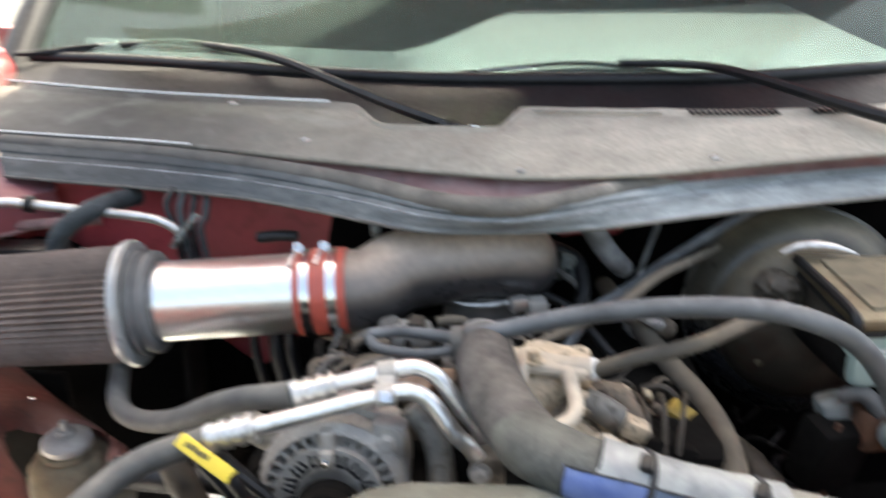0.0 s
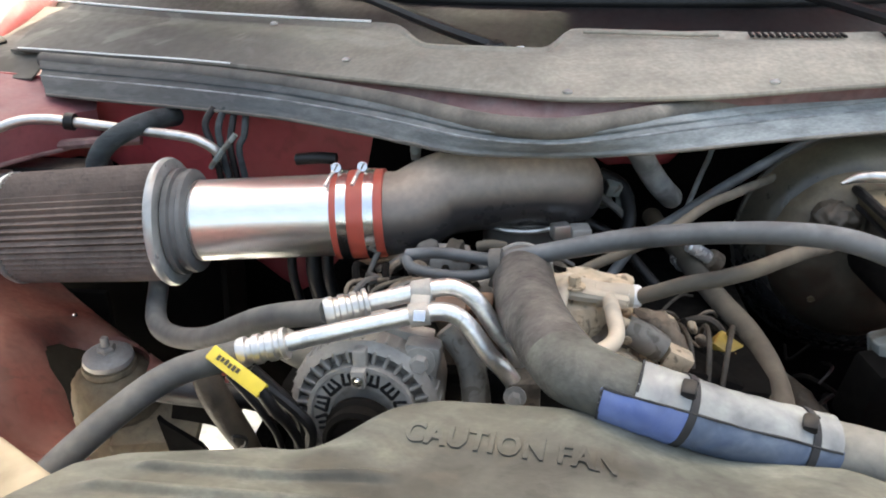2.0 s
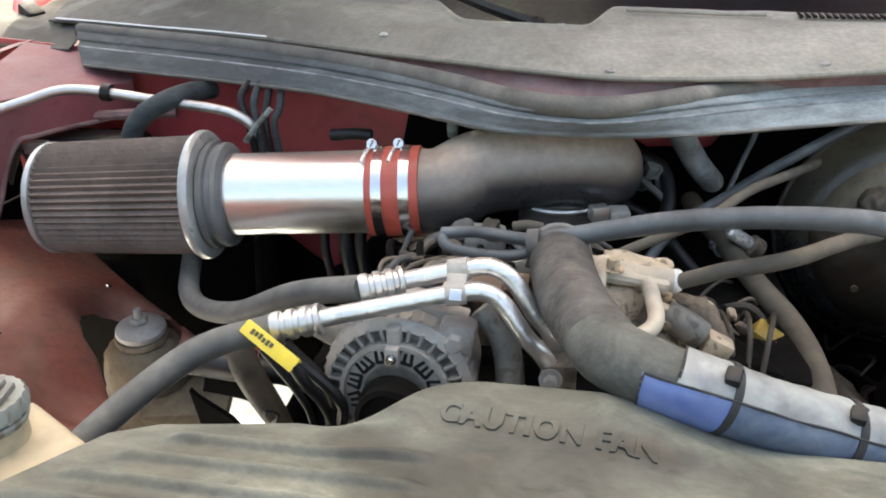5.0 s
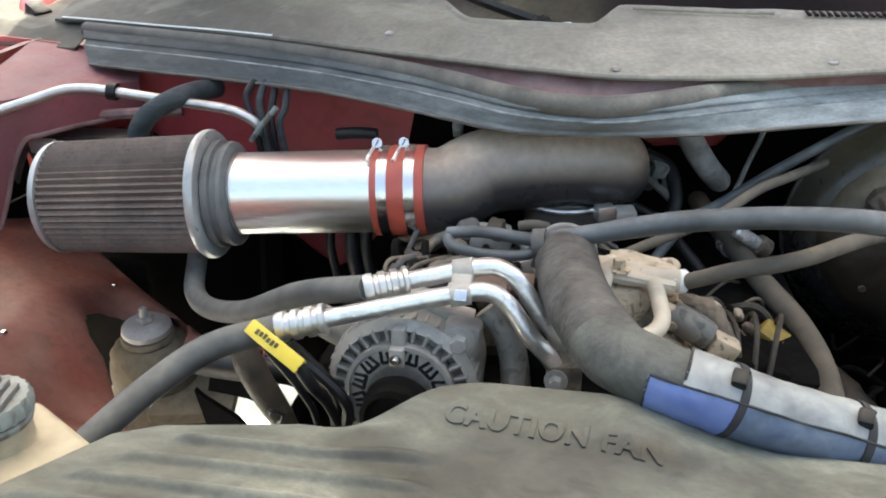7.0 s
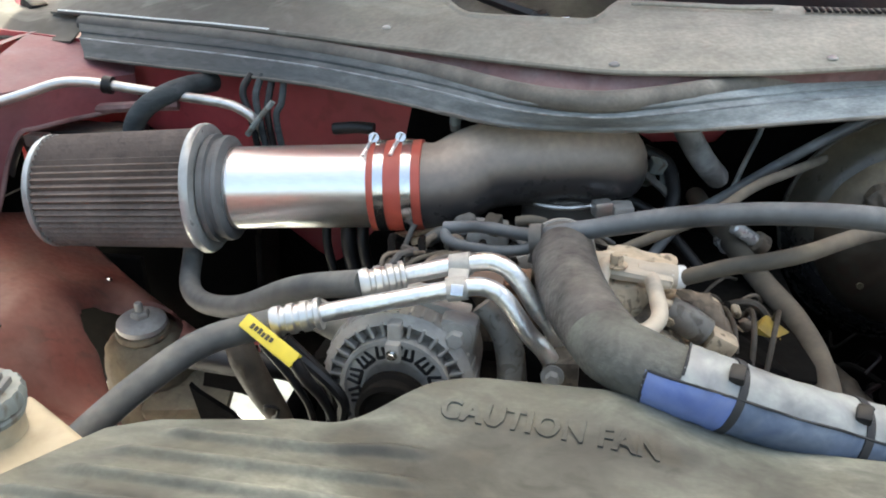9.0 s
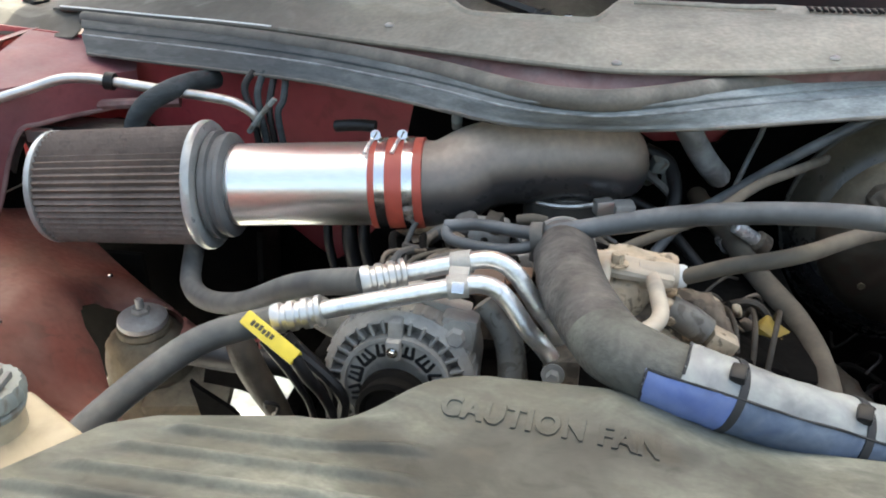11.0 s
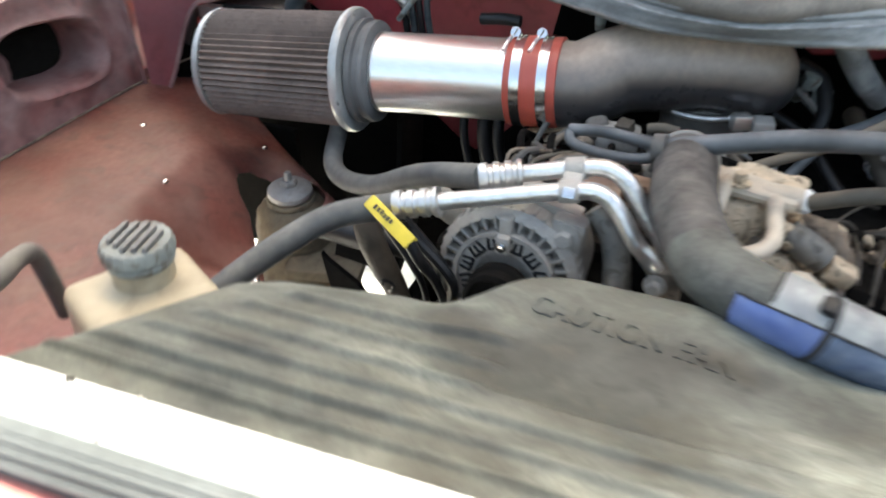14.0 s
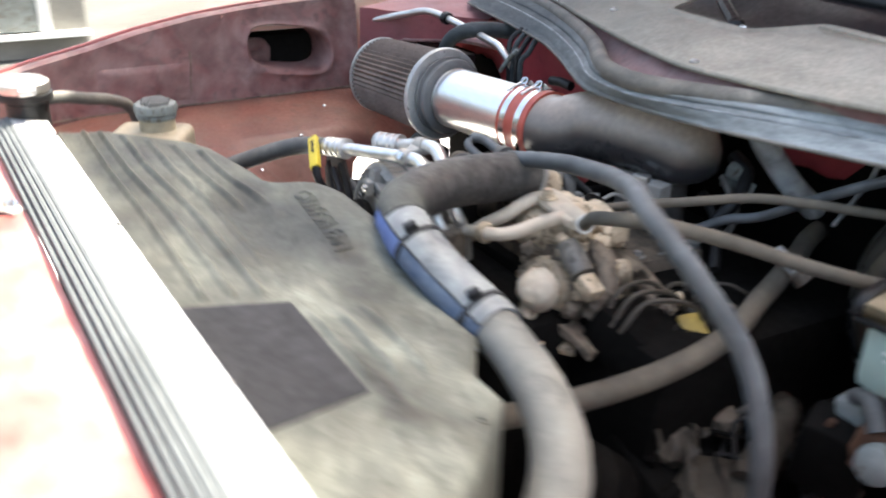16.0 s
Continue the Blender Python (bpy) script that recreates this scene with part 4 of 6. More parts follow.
def rear_y(x):
    side = smooth01(-0.10, 0.02, x) * (1 - smooth01(0.10, 0.225, x))
    return 0.545 + 0.042 * side - 0.22 * max(0.0, -0.13 - x) - 0.4 * max(0.0, -0.225 - x) + 0.034 * smooth01(0.11, 0.20, x) * (1 - smooth01(0.30, 0.37, x)) - 0.005 * smooth01(0.3, 0.36, x)


def right_x(y):
    """The shroud's rear corner is cut off at half a right angle."""
    return 0.404 + min(0.12, max(0.0, 0.54 - y))


def shroud_z(x, y):
    z = 1.052 - 0.15 * (y - 0.352) + hump(x, y)
    start = -0.205 - 0.85 * (0.501 - y)
    m = max(1 - smooth01(-0.035, 0.0, x), smooth01(0.22, 0.27, x), 1 - smooth01(0.435, 0.455, y))
    m *= smooth01(start - 0.012, start + 0.012, x) * (1 - smooth01(0.345, 0.362, x)) * (1 - smooth01(0.510, 0.522, y)) * smooth01(0.362, 0.368, y)
    m *= 1 - smooth01(0.190, 0.200, x) * (1 - smooth01(0.352, 0.362, x)) * (1 - smooth01(0.442, 0.450, y))
    rib = max(0.0, math.cos((y - 0.501) * 2 * math.pi / 0.0265)) ** 1.6
    z += 0.0058 * m * rib
    # soft hollow below the lettering
    z -= 0.004 * math.exp(-((x - 0.075) / 0.06) ** 2 - ((y - 0.475) / 0.028) ** 2)
    edge = min(rear_y(x) - y, x - (-0.335 + 0.5 * (y - 0.35)), (right_x(y) - x) * 0.7)
    z -= 0.0035 * (1 - smooth01(0.0, 0.007, edge)) + 0.003 * (1 - smooth01(0.0, 0.024, edge)) ** 2
    return z


def shroud_top(u, v):
    y0 = 0.334
    x = -0.335 + 0.80 * u
    for _ in range(6):
        y = y0 + (rear_y(x) - y0) * v
        x = (-0.335 + 0.5 * (y - 0.35)) * (1 - u) + right_x(y) * u
    # the far corner stands a little higher than the rest
    w = smooth01(0.0, -0.15, x) * smooth01(0.334, 0.42, y)
    return Vector((x + 0.022 * w, y - 0.022 * w, shroud_z(x, y) + 0.021 * w))


shroud = thing("fan_shroud", (0.05, 0.45, 0.7), "dusty grey-brown ribbed plastic fan shroud with raised lettering", "fan shroud")
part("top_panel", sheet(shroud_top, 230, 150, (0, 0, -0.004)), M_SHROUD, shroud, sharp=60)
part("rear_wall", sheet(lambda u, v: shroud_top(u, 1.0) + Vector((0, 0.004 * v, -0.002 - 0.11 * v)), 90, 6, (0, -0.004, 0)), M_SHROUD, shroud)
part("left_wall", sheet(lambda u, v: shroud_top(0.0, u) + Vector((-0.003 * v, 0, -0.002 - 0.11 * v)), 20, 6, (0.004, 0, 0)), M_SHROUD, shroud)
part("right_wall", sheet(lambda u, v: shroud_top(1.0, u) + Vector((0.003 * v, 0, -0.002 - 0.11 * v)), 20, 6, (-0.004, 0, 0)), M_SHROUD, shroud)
part("sticker", sheet(lambda u, v: (lambda x, y: Vector((x, y, shroud_z(x, y) + 0.0010)))(0.206 + 0.190 * u + (0.009 - 0.035 * u) * v, 0.346 + 0.094 * v), 30, 60, (0, 0, -0.001)), M_PATCH, shroud, "plain dark grey rectangular label")
part("bolt", bolt((0.426, 0.505, shroud_z(0.426, 0.505)), (0.2, 0, 1), 0.0035, 0.004), M_SHROUD, shroud)


def lettering(text, a, b, height):
    """Raised letters laid on the shroud between two points of its plan."""
    cu = bpy.data.curves.new("text", "FONT")
    cu.body, cu.size, cu.extrude, cu.bevel_depth, cu.offset = text, 1.0, 0.03, 0.012, 0.028
    cu.space_character = 1.12
    tmp = new("text", cu)
    me = bpy.data.meshes.new_from_object(tmp.evaluated_get(bpy.context.evaluated_depsgraph_get()))
    bpy.data.objects.remove(tmp)
    xs = [v.co.x for v in me.vertices]
    x0, x1 = min(xs), max(xs)
    d = Vector(b) - Vector(a)
    nrm = Vector((-d.y, d.x)).normalized()
    for v in me.vertices:
        p = Vector(a) + d * ((v.co.x - x0) / (x1 - x0)) + nrm * ((v.co.y - 0.35) * height / 0.7)
        worn = 0.5 + 0.5 * noise.noise(Vector((p.x * 90, p.y * 90, 4)))
        p += Vector((noise.noise(Vector((p.x * 260, p.y * 260, 1))), noise.noise(Vector((p.x * 260, p.y * 260, 8))))) * 0.0007
        v.co = Vector((p.x, p.y, shroud_z(p.x, p.y) + 0.0007 + 0.0010 * worn + v.co.z * 0.016))
    me.materials.append(M_SHROUD)
    ob = new("lettering", me)
    ob.parent = shroud
    ob.matrix_parent_inverse = Matrix.Translation(-shroud.location)
    ob["label"] = "raised moulded letters CAUTION FAN"


lettering("CAUTION FAN", (-0.010, 0.5435), (0.141, 0.5285), 0.0175)

# ---- alternator ----
alt = thing("alternator", (-0.086, 0.71, 0.90), "dusty grey cast alternator with radial cooling slots", "alternator")
AC, AX = Vector((-0.076, 0.668, 0.965)), Vector((0.0, -1, 0.06)).normalized()
part("housing", lathe([(0.055, -0.10), (0.067, -0.085), (0.071, -0.03), (0.070, -0.012), (0.062, -0.004), (0.062, -0.016), (0.050, -0.016), (0.050, -0.001), (0.046, 0.002), (0.046, -0.012), (0.030, -0.012)], AC, AX, 48), M_CAST, alt)
fin = box((0, 0, 0), (0.004, 0.010, 0.014), bevel=0.0008, segs=1)
fin_me = bpy.data.meshes.new("cooling_fin")
fin.to_mesh(fin_me)
fin.free()
fin_me.materials.append(M_CAST)
frame_q = AX.to_track_quat("Y", "Z").to_matrix().to_4x4()
for k in range(30):
    a = 2 * math.pi * k / 30
    share("cooling_fin", fin_me, Matrix.Translation(AC) @ frame_q @ pose(0.0575 * math.sin(a), -0.009, 0.0575 * math.cos(a), 0, math.degrees(a), 0) @ Matrix.Diagonal((0.85, 1, 1, 1)), alt)
wv = bmesh.new()
for sx, h in ((-0.0052, 0.010), (0.0, 0.008), (0.0052, 0.010)):
    box((sx, 0, 0.0), (0.0026, 0.003, h), (0, -8 * sx / 0.005, 0), 0.0006, wv, 1)
box((0, 0, -0.0042), (0.0128, 0.003, 0.0028), (0, 0, 0), 0.0006, wv, 1)
wv_me = bpy.data.meshes.new("vent_slot")
wv.to_mesh(wv_me)
wv.free()
wv_me.materials.append(M_BLACK)
for k in range(12):
    a = 2 * math.pi * (k + 0.5) / 12
    share("vent_slot", wv_me, Matrix.Translation(AC) @ frame_q @ pose(0.0385 * math.sin(a), 0.0005, 0.0385 * math.cos(a), 0, math.degrees(a), 0) @ Matrix.Diagonal((1.2, 1, 1.25, 1)), alt)
part("face_plate", lathe([(0.047, -0.006), (0.047, 0.0), (0.045, 0.001), (0.029, 0.001), (0.029, -0.004)], AC, AX, 48), M_CAST, alt)
for k in range(40):
    a = 2 * math.pi * k / 40
    share("rim_tooth", fin_me, Matrix.Translation(AC) @ frame_q @ pose(0.0685 * math.sin(a), -0.022, 0.0685 * math.cos(a), 0, math.degrees(a), 0) @ Matrix.Diagonal((0.8, 1.8, 0.45, 1)), alt)
part("collar", lathe([(0.051, 0.0), (0.051, 0.0035), (0.047, 0.0035), (0.047, 0.0)], AC, AX, 40), M_CAST, alt)
part("pulley", lathe([(0.013, -0.004), (0.013, 0.008), (0.030, 0.010), (0.032, 0.013), (0.032, 0.019), (0.0285, 0.022), (0.0285, 0.029), (0.0305, 0.032), (0.0305, 0.036), (0.026, 0.038), (0.022, 0.034), (0.010, 0.034)], AC + Vector((0.002, 0, -0.006)), AX, 48), M_DARK, alt, "black grooved pulley")
part("mount_bridge", box((-0.076, 0.680, 1.022), (0.013, 0.024, 0.018), (-3, 0, 0), 0.003), M_CAST, alt)
part("centre_tab", box((-0.076, 0.664, 1.007), (0.013, 0.010, 0.018), (-3, 0, 0), 0.002), M_CAST, alt)
part("bolt", bolt((-0.076, 0.659, 1.007), AX, 0.0030, 0.005), M_STEEL, alt)
part("mount_ear", box((-0.024, 0.70, 1.01), (0.034, 0.026, 0.036), (-3, 8, 0), 0.007), M_CAST, alt)
part("pivot_bolt", bolt((-0.024, 0.686, 1.014), AX, 0.0085, 0.010), M_CAST, alt)
part("rear_cover", lathe([(0.058, -0.13), (0.060, -0.102), (0.050, -0.10)], AC, AX, 36), M_BLACK, alt)
part("mount_arm", box((-0.055, 0.715, 1.028), (0.08, 0.02, 0.014), (-3, 12, 0), 0.003), M_CAST, alt)
ahs = thing("alternator_duct", (-0.18, 0.77, 0.97), "pale dust-greyed pipe running in behind the alternator", "pipe")
part("pipe", tube([(-0.225, 0.785, 0.985), (-0.200, 0.775, 0.978), (-0.160, 0.768, 0.962), (-0.125, 0.765, 0.952), (-0.09, 0.765, 0.947)], [0.013, 0.0155, 0.017, 0.017, 0.017], 18), M_LOWHOSE, ahs)
brk = thing("accessory_bracket", (0.02, 0.72, 0.9), "grey dusty curved accessory bracket beside the alternator", "bracket")
part("arm", tube([(-0.005, 0.72, 1.03), (0.018, 0.712, 1.0), (0.026, 0.70, 0.95), (0.026, 0.70, 0.86)], [0.012, 0.013, 0.014, 0.016], 12), M_GREYMUD, brk)
part("foot", box((0.068, 0.70, 0.972), (0.03, 0.03, 0.05), (0, 0, 8), 0.004), M_GREASE, brk)
part("stud", bolt((0.062, 0.682, 0.985), (0, -1, 0.2), 0.006, 0.012), M_CAST, brk)
part("foot", box((0.045, 0.72, 0.955), (0.02, 0.02, 0.07), (0, 5, 0), 0.003), M_DARK, brk)

# ---- air-conditioning lines ----


def crimp(a, b, r, parent):
    """A pressed ferrule: a sleeve with three rings of dents."""
    a, b = Vector(a), Vector(b)
    L = (b - a).length
    prof = [(r * 0.86, 0)]
    for k in range(3):
        h = L * (0.08 + 0.27 * k)
        prof += [(r, h), (r, h + L * 0.12), (r * 0.86, h + L * 0.16), (r * 0.86, h + L * 0.24)]
    prof += [(r * 0.98, L * 0.88), (r * 1.05, L * 0.90), (r * 1.05, L * 0.98), (r * 0.75, L)]
    bm = lathe(prof, a, b - a, 28)
    part("ferrule", bm, M_ALUDULL, parent, "dented bright ferrule")


lo = thing("refrigerant_line", (-0.1, 0.66, 0.98), "lower refrigerant line, grey hose into bright aluminium tube", "pipe", "refrigerant lines")
part("hose", tube([(-0.33, 0.52, 0.955), (-0.31, 0.545, 0.975), (-0.275, 0.592, 1.0), (-0.235, 0.632, 1.020), (-0.177, 0.654, 1.033)], 0.0125, 16), M_HOSEGREY, lo)
crimp((-0.181, 0.653, 1.0325), (-0.137, 0.662, 1.041), 0.0135, lo)
part("tube", tube([(-0.140, 0.6615, 1.0405), (-0.08, 0.678, 1.050), (-0.025, 0.690, 1.060), (0.000, 0.695, 1.061), (0.018, 0.694, 1.050), (0.038, 0.688, 1.024), (0.054, 0.690, 1.004), (0.062, 0.70, 0.98), (0.060, 0.71, 0.95)], 0.0082, 16), M_ALULINE, lo)
up = thing("refrigerant_line", (-0.2, 0.8, 0.92), "upper refrigerant line, grey hose into bright aluminium tube", "pipe", "refrigerant lines")
part("hose", tube([(-0.41, 1.02, 1.03), (-0.408, 0.97, 0.985), (-0.402, 0.935, 0.945), (-0.385, 0.885, 0.925), (-0.348, 0.847, 0.926), (-0.28, 0.80, 0.955), (-0.19, 0.74, 1.018), (-0.108, 0.697, 1.0545)], 0.0125, 16), M_HOSEGREY, up)
crimp((-0.112, 0.695, 1.054), (-0.074, 0.710, 1.058), 0.0135, up)
part("tube", tube([(-0.077, 0.709, 1.0575), (-0.025, 0.712, 1.072), (0.004, 0.714, 1.076), (0.024, 0.713, 1.064), (0.044, 0.708, 1.036), (0.057, 0.71, 1.018), (0.063, 0.722, 0.99), (0.060, 0.73, 0.95)], 0.0082, 16), M_ALULINE, up)
cl = thing("line_clamp", (-0.024, 0.70, 1.05), "grey steel clamp holding the two refrigerant lines", "clamp")
part("upper_loop", lathe([(0.0082, -0.009), (0.0105, -0.009), (0.0105, 0.009), (0.0082, 0.009)], (-0.024, 0.712, 1.0722), (1, 0.03, 0.22), 24), M_CAST, cl)
part("lower_loop", lathe([(0.0082, -0.009), (0.0105, -0.009), (0.0105, 0.009), (0.0082, 0.009)], (-0.024, 0.690, 1.0600), (1, 0.2, 0.12), 24), M_CAST, cl)
part("web", box((-0.024, 0.700, 1.067), (0.018, 0.018, 0.010), (30, 0, 0), 0.002), M_CAST, cl)
part("tab", box((-0.022, 0.6795, 1.0645), (0.011, 0.003, 0.010), (-40, 0, 0), 0.001), M_STEEL, cl)

# ---- yellow pull handle ----
dip = thing("dipstick", (-0.15, 0.66, 0.85), "yellow plastic dipstick handle on a dark wire", "dipstick")
HA, HB = Vector((-0.199, 0.640, 1.041)), Vector((-0.148, 0.620, 1.017))
hd = (HB - HA).normalized()
hn = Vector((0.25, -0.70, 0.55))
hn = (hn - hd * hn.dot(hd)).normalized()
hb = hn.cross(hd)
hq = Matrix((hd, hb, hn)).transposed().to_4x4()
bm = box((0, 0, 0), ((HB - HA).length, 0.014, 0.009), bevel=0.002)
bm.transform(Matrix.Translation((HA + HB) / 2) @ hq)
hdl = part("handle", bm, M_YELLOW, dip, "yellow plastic handle")
for k in range(6):
    bm = box((-0.019 + 0.0042 * k, 0.0005 + 0.0004 * (k % 3 - 1), 0.0046), (0.0030, 0.0052 - 0.0008 * (k % 2), 0.0008), bevel=0)
    bm.transform(Matrix.Translation((HA + HB) / 2) @ hq)
    part("print_bar", bm, M_INK, hdl)
part("wire", tube([HB - hd * 0.004, HB + Vector((0.006, 0.004, -0.02)), (-0.135, 0.65, 0.95), (-0.12, 0.67, 0.86)], [0.006, 0.0055, 0.0045, 0.0045], 10), M_BLACK, dip)
strap = thing("cable_strap", (-0.20, 0.69, 0.95), "flat black taped cable hanging beside the damper tower", "cable")
part("sheath", tube([(-0.236, 0.690, 0.998), (-0.225, 0.682, 0.970), (-0.211, 0.680, 0.940), (-0.196, 0.680, 0.908), (-0.188, 0.682, 0.87)], [0.013, 0.0145, 0.014, 0.012, 0.012], 10), M_SLUDGE, strap)
# bracket plates added near-black, cut to mask the bright gap's dark outline
gb_ = thing("gap_mask_bracket", (-0.29, 0.72, 0.86), "near-black bracket plates masking the bright gap beside the damper tower", "bracket")
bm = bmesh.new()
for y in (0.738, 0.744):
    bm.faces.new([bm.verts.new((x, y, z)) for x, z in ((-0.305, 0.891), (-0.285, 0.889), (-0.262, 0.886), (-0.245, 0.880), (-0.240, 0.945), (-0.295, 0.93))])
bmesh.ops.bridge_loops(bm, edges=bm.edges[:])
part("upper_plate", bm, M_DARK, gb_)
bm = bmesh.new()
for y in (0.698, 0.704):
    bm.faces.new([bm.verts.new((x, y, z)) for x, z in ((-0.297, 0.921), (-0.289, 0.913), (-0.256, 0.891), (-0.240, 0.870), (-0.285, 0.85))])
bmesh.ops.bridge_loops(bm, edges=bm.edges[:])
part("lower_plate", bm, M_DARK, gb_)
wr = thing("wiring_loom", (-0.2, 0.66, 0.8), "black taped wiring hanging beside the alternator", "wiring")
for i, (dx, dy) in enumerate(((0.004, 0), (0.022, 0.012), (0.012, 0.02), (0.034, -0.006))):
    part("wire", tube([(-0.20 + dx, 0.66 + dy, 1.005), (-0.170 + dx * 1.4, 0.655 + dy, 0.965), (-0.160 + dx, 0.665 + dy, 0.92), (-0.16 + dx, 0.68, 0.80)], 0.0035 + 0.002 * (i % 2), 8), M_BLACK, wr)
part("curl", tube([(-0.186, 0.63, 0.955), (-0.180, 0.62, 0.968), (-0.172, 0.625, 0.962), (-0.176, 0.63, 0.95), (-0.184, 0.64, 0.94)], 0.0018, 6), M_BLACK, wr)
part("sheath", tube([(-0.31, 0.72, 0.945), (-0.27, 0.71, 0.948), (-0.235, 0.70, 0.952), (-0.195, 0.70, 0.952), (-0.15, 0.71, 0.93)], [0.016, 0.015, 0.013, 0.012, 0.012], 12), M_BLACK, wr)

# ---- intake ----
FL, TU = Vector((-0.383, 0.962, 1.021)), Vector((0.21, 0.0185, 0.0095)).normalized()


def on_axis(d):
    return FL + TU * d


flt = thing("cone_air_filter", (-0.5, 0.94, 0.95), "dusty brown pleated cone filter with a pale grey rim", "air filter")
L = 0.199
part("pleats", lathe([(0.0702, -L + 0.006), (0.0742, -0.006)], FL, TU, 104, flute=0.075), M_FILTER, flt)
part("end_cap", lathe([(0.060, -L - 0.006), (0.069, -L - 0.004), (0.0710, -L), (0.0710, -L + 0.004), (0.067, -L + 0.005)], FL, TU, 56), M_FLANGE, flt, "pale grey end cap")
part("rim", lathe([(0.072, -0.005), (0.0785, -0.005), (0.0802, -0.002), (0.0802, 0.003), (0.0785, 0.006), (0.064, 0.008)], FL, TU, 64), M_FLANGE, flt, "pale grey rim")
part("neck", lathe([(0.066, 0.010), (0.067, 0.018), (0.062, 0.020), (0.062, 0.026), (0.065, 0.028), (0.064, 0.033), (0.058, 0.036), (0.053, 0.036)], FL, TU, 56), M_FILTERRUB, flt, "dark grey rubber neck")

tb = thing("intake_tube", (-0.25, 0.955, 0.98), "polished aluminium intake tube", "intake tube")
part("tube", lathe([(0.0505, 0.034), (0.0505, 0.10), (0.0505, 0.16), (0.0505, 0.232), (0.0495, 0.233)], FL, TU, 64), M_ALU, tb)
part("weld_bead", lathe([(0.0505, 0.0375), (0.0514, 0.0385), (0.0514, 0.0395), (0.0505, 0.0405)], FL, TU, 64), M_ALUDULL, tb)
cp = thing("hose_coupler", (-0.16, 0.96, 0.98), "red silicone coupler with two bright worm clamps", "coupler")
part("sleeve", lathe([(0.0515, 0.208), (0.0545, 0.209), (0.0548, 0.237), (0.0545, 0.271), (0.0515, 0.272)], FL, TU, 64), M_COUPLER, cp)
for d, sc in ((0.223, 0), (0.255, 0)):
    band = part("clamp", lathe([(0.0545, d - 0.0062), (0.0560, d - 0.006), (0.0560, d + 0.006), (0.0545, d + 0.0062)], FL, TU, 64), M_STEEL, cp, "bright worm clamp")
    c0 = on_axis(d)
    rad_dir = (Vector((0, 0.030, 0.048))).normalized()
    s = c0 + Vector((-0.012, 0.011, 0.0520))
    part("screw_housing", tube([s + Vector((-0.0, -0.012, 0.008)), s, s + Vector((0, 0.014, -0.009))], 0.0055, 12, 2), M_ZINC, band)
    part("screw_head", lathe([(0.0064, 0), (0.0068, 0.0025), (0.0060, 0.0050), (0.0046, 0.0052), (0.0042, 0.0034), (0.002, 0.0034)], s + Vector((0, -0.011, 0.007)), (0.25, -0.8, 0.55), 18), M_STEEL, band)
    part("slot", box(tuple(s + Vector((0.0011, -0.0146, 0.0095))), (0.0014, 0.0014, 0.0075), (-37, 25, 0), 0.0), M_INK, band)
    part("tail", tube([c0 + Vector((-0.018, -0.030, 0.0475)), c0 + Vector((-0.015, -0.012, 0.0555)), c0 + Vector((-0.012, 0.012, 0.057))], 0.0026, 6), M_ZINC, band)

elb = thing("intake_elbow", (0.03, 1.0, 0.98), "charcoal plastic intake elbow, brown dusty top with top light painted in", "intake elbow")
E0 = on_axis(0.255)
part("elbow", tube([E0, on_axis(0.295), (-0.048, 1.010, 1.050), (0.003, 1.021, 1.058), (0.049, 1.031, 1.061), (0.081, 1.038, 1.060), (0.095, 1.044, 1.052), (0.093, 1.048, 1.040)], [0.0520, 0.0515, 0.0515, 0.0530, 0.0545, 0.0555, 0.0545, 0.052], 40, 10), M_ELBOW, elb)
part("foot_ring", tube([(0.049 + 0.058 * math.cos(a * 0.2094), 1.047 + 0.058 * math.sin(a * 0.2094), 1.013) for a in range(31)], 0.0034, 8, 2), M_ALUDULL, elb, "bright ring clamp")
thr = thing("throttle_body", (0.085, 1.0, 0.92), "dusty dark throttle body under the elbow", "throttle body")
part("body", lathe([(0.056, -0.085), (0.058, -0.08), (0.050, -0.06), (0.050, 0.018), (0.048, 0.020)], (0.049, 1.049, 0.998), (0, -0.03, 1), 40), M_RUBBER, thr)
part("clamp_block", box((0.098, 0.976, 1.022), (0.022, 0.016, 0.018), (0, 0, 25), 0.003), M_ALUDULL, thr)
part("sensor", box((0.122, 0.985, 1.012), (0.024, 0.026, 0.026), (0, 0, 10), 0.004), M_CAST, thr)
part("linkage", tube([(0.028, 0.976, 0.972), (0.013, 0.966, 0.962), (0.018, 0.961, 0.941)], 0.007, 10), M_DARK, thr)

# ---- upper radiator hose ----
RH = [(0.059, 0.818, 1.040), (0.062, 0.796, 1.047), (0.072, 0.716, 1.058), (0.088, 0.656, 1.063), (0.106, 0.617, 1.062), (0.130, 0.597, 1.061), (0.176, 0.587, 1.053), (0.227, 0.592, 1.034), (0.285, 0.603, 1.014), (0.340, 0.602, 1.003), (0.392, 0.592, 0.993), (0.440, 0.572, 0.982), (0.474, 0.542, 0.960), (0.490, 0.506, 0.920), (0.500, 0.49, 0.86)]
rh = thing("radiator_hose", (0.2, 0.62, 0.95), "thick worn black radiator hose", "radiator hose")
part("upper_hose", tube(RH[:5], [0.0305, 0.0305, 0.0295, 0.0285, 0.0272], 32, 8, wobble=0.02), M_RADHOSE, rh)
part("bend", tube(RH[3:7], [0.0272, 0.0276, 0.0262, 0.0235], 32, 8, wobble=0.02), M_BEND, rh, "dust-greyed bend")
part("lower_hose", tube(RH[6:], [0.0230, 0.0230, 0.0230, 0.0230, 0.0235, 0.0240, 0.0245, 0.0245, 0.0245], 32, 8, wobble=0.02), M_LOWHOSE, rh, "light dusty grey lower hose")
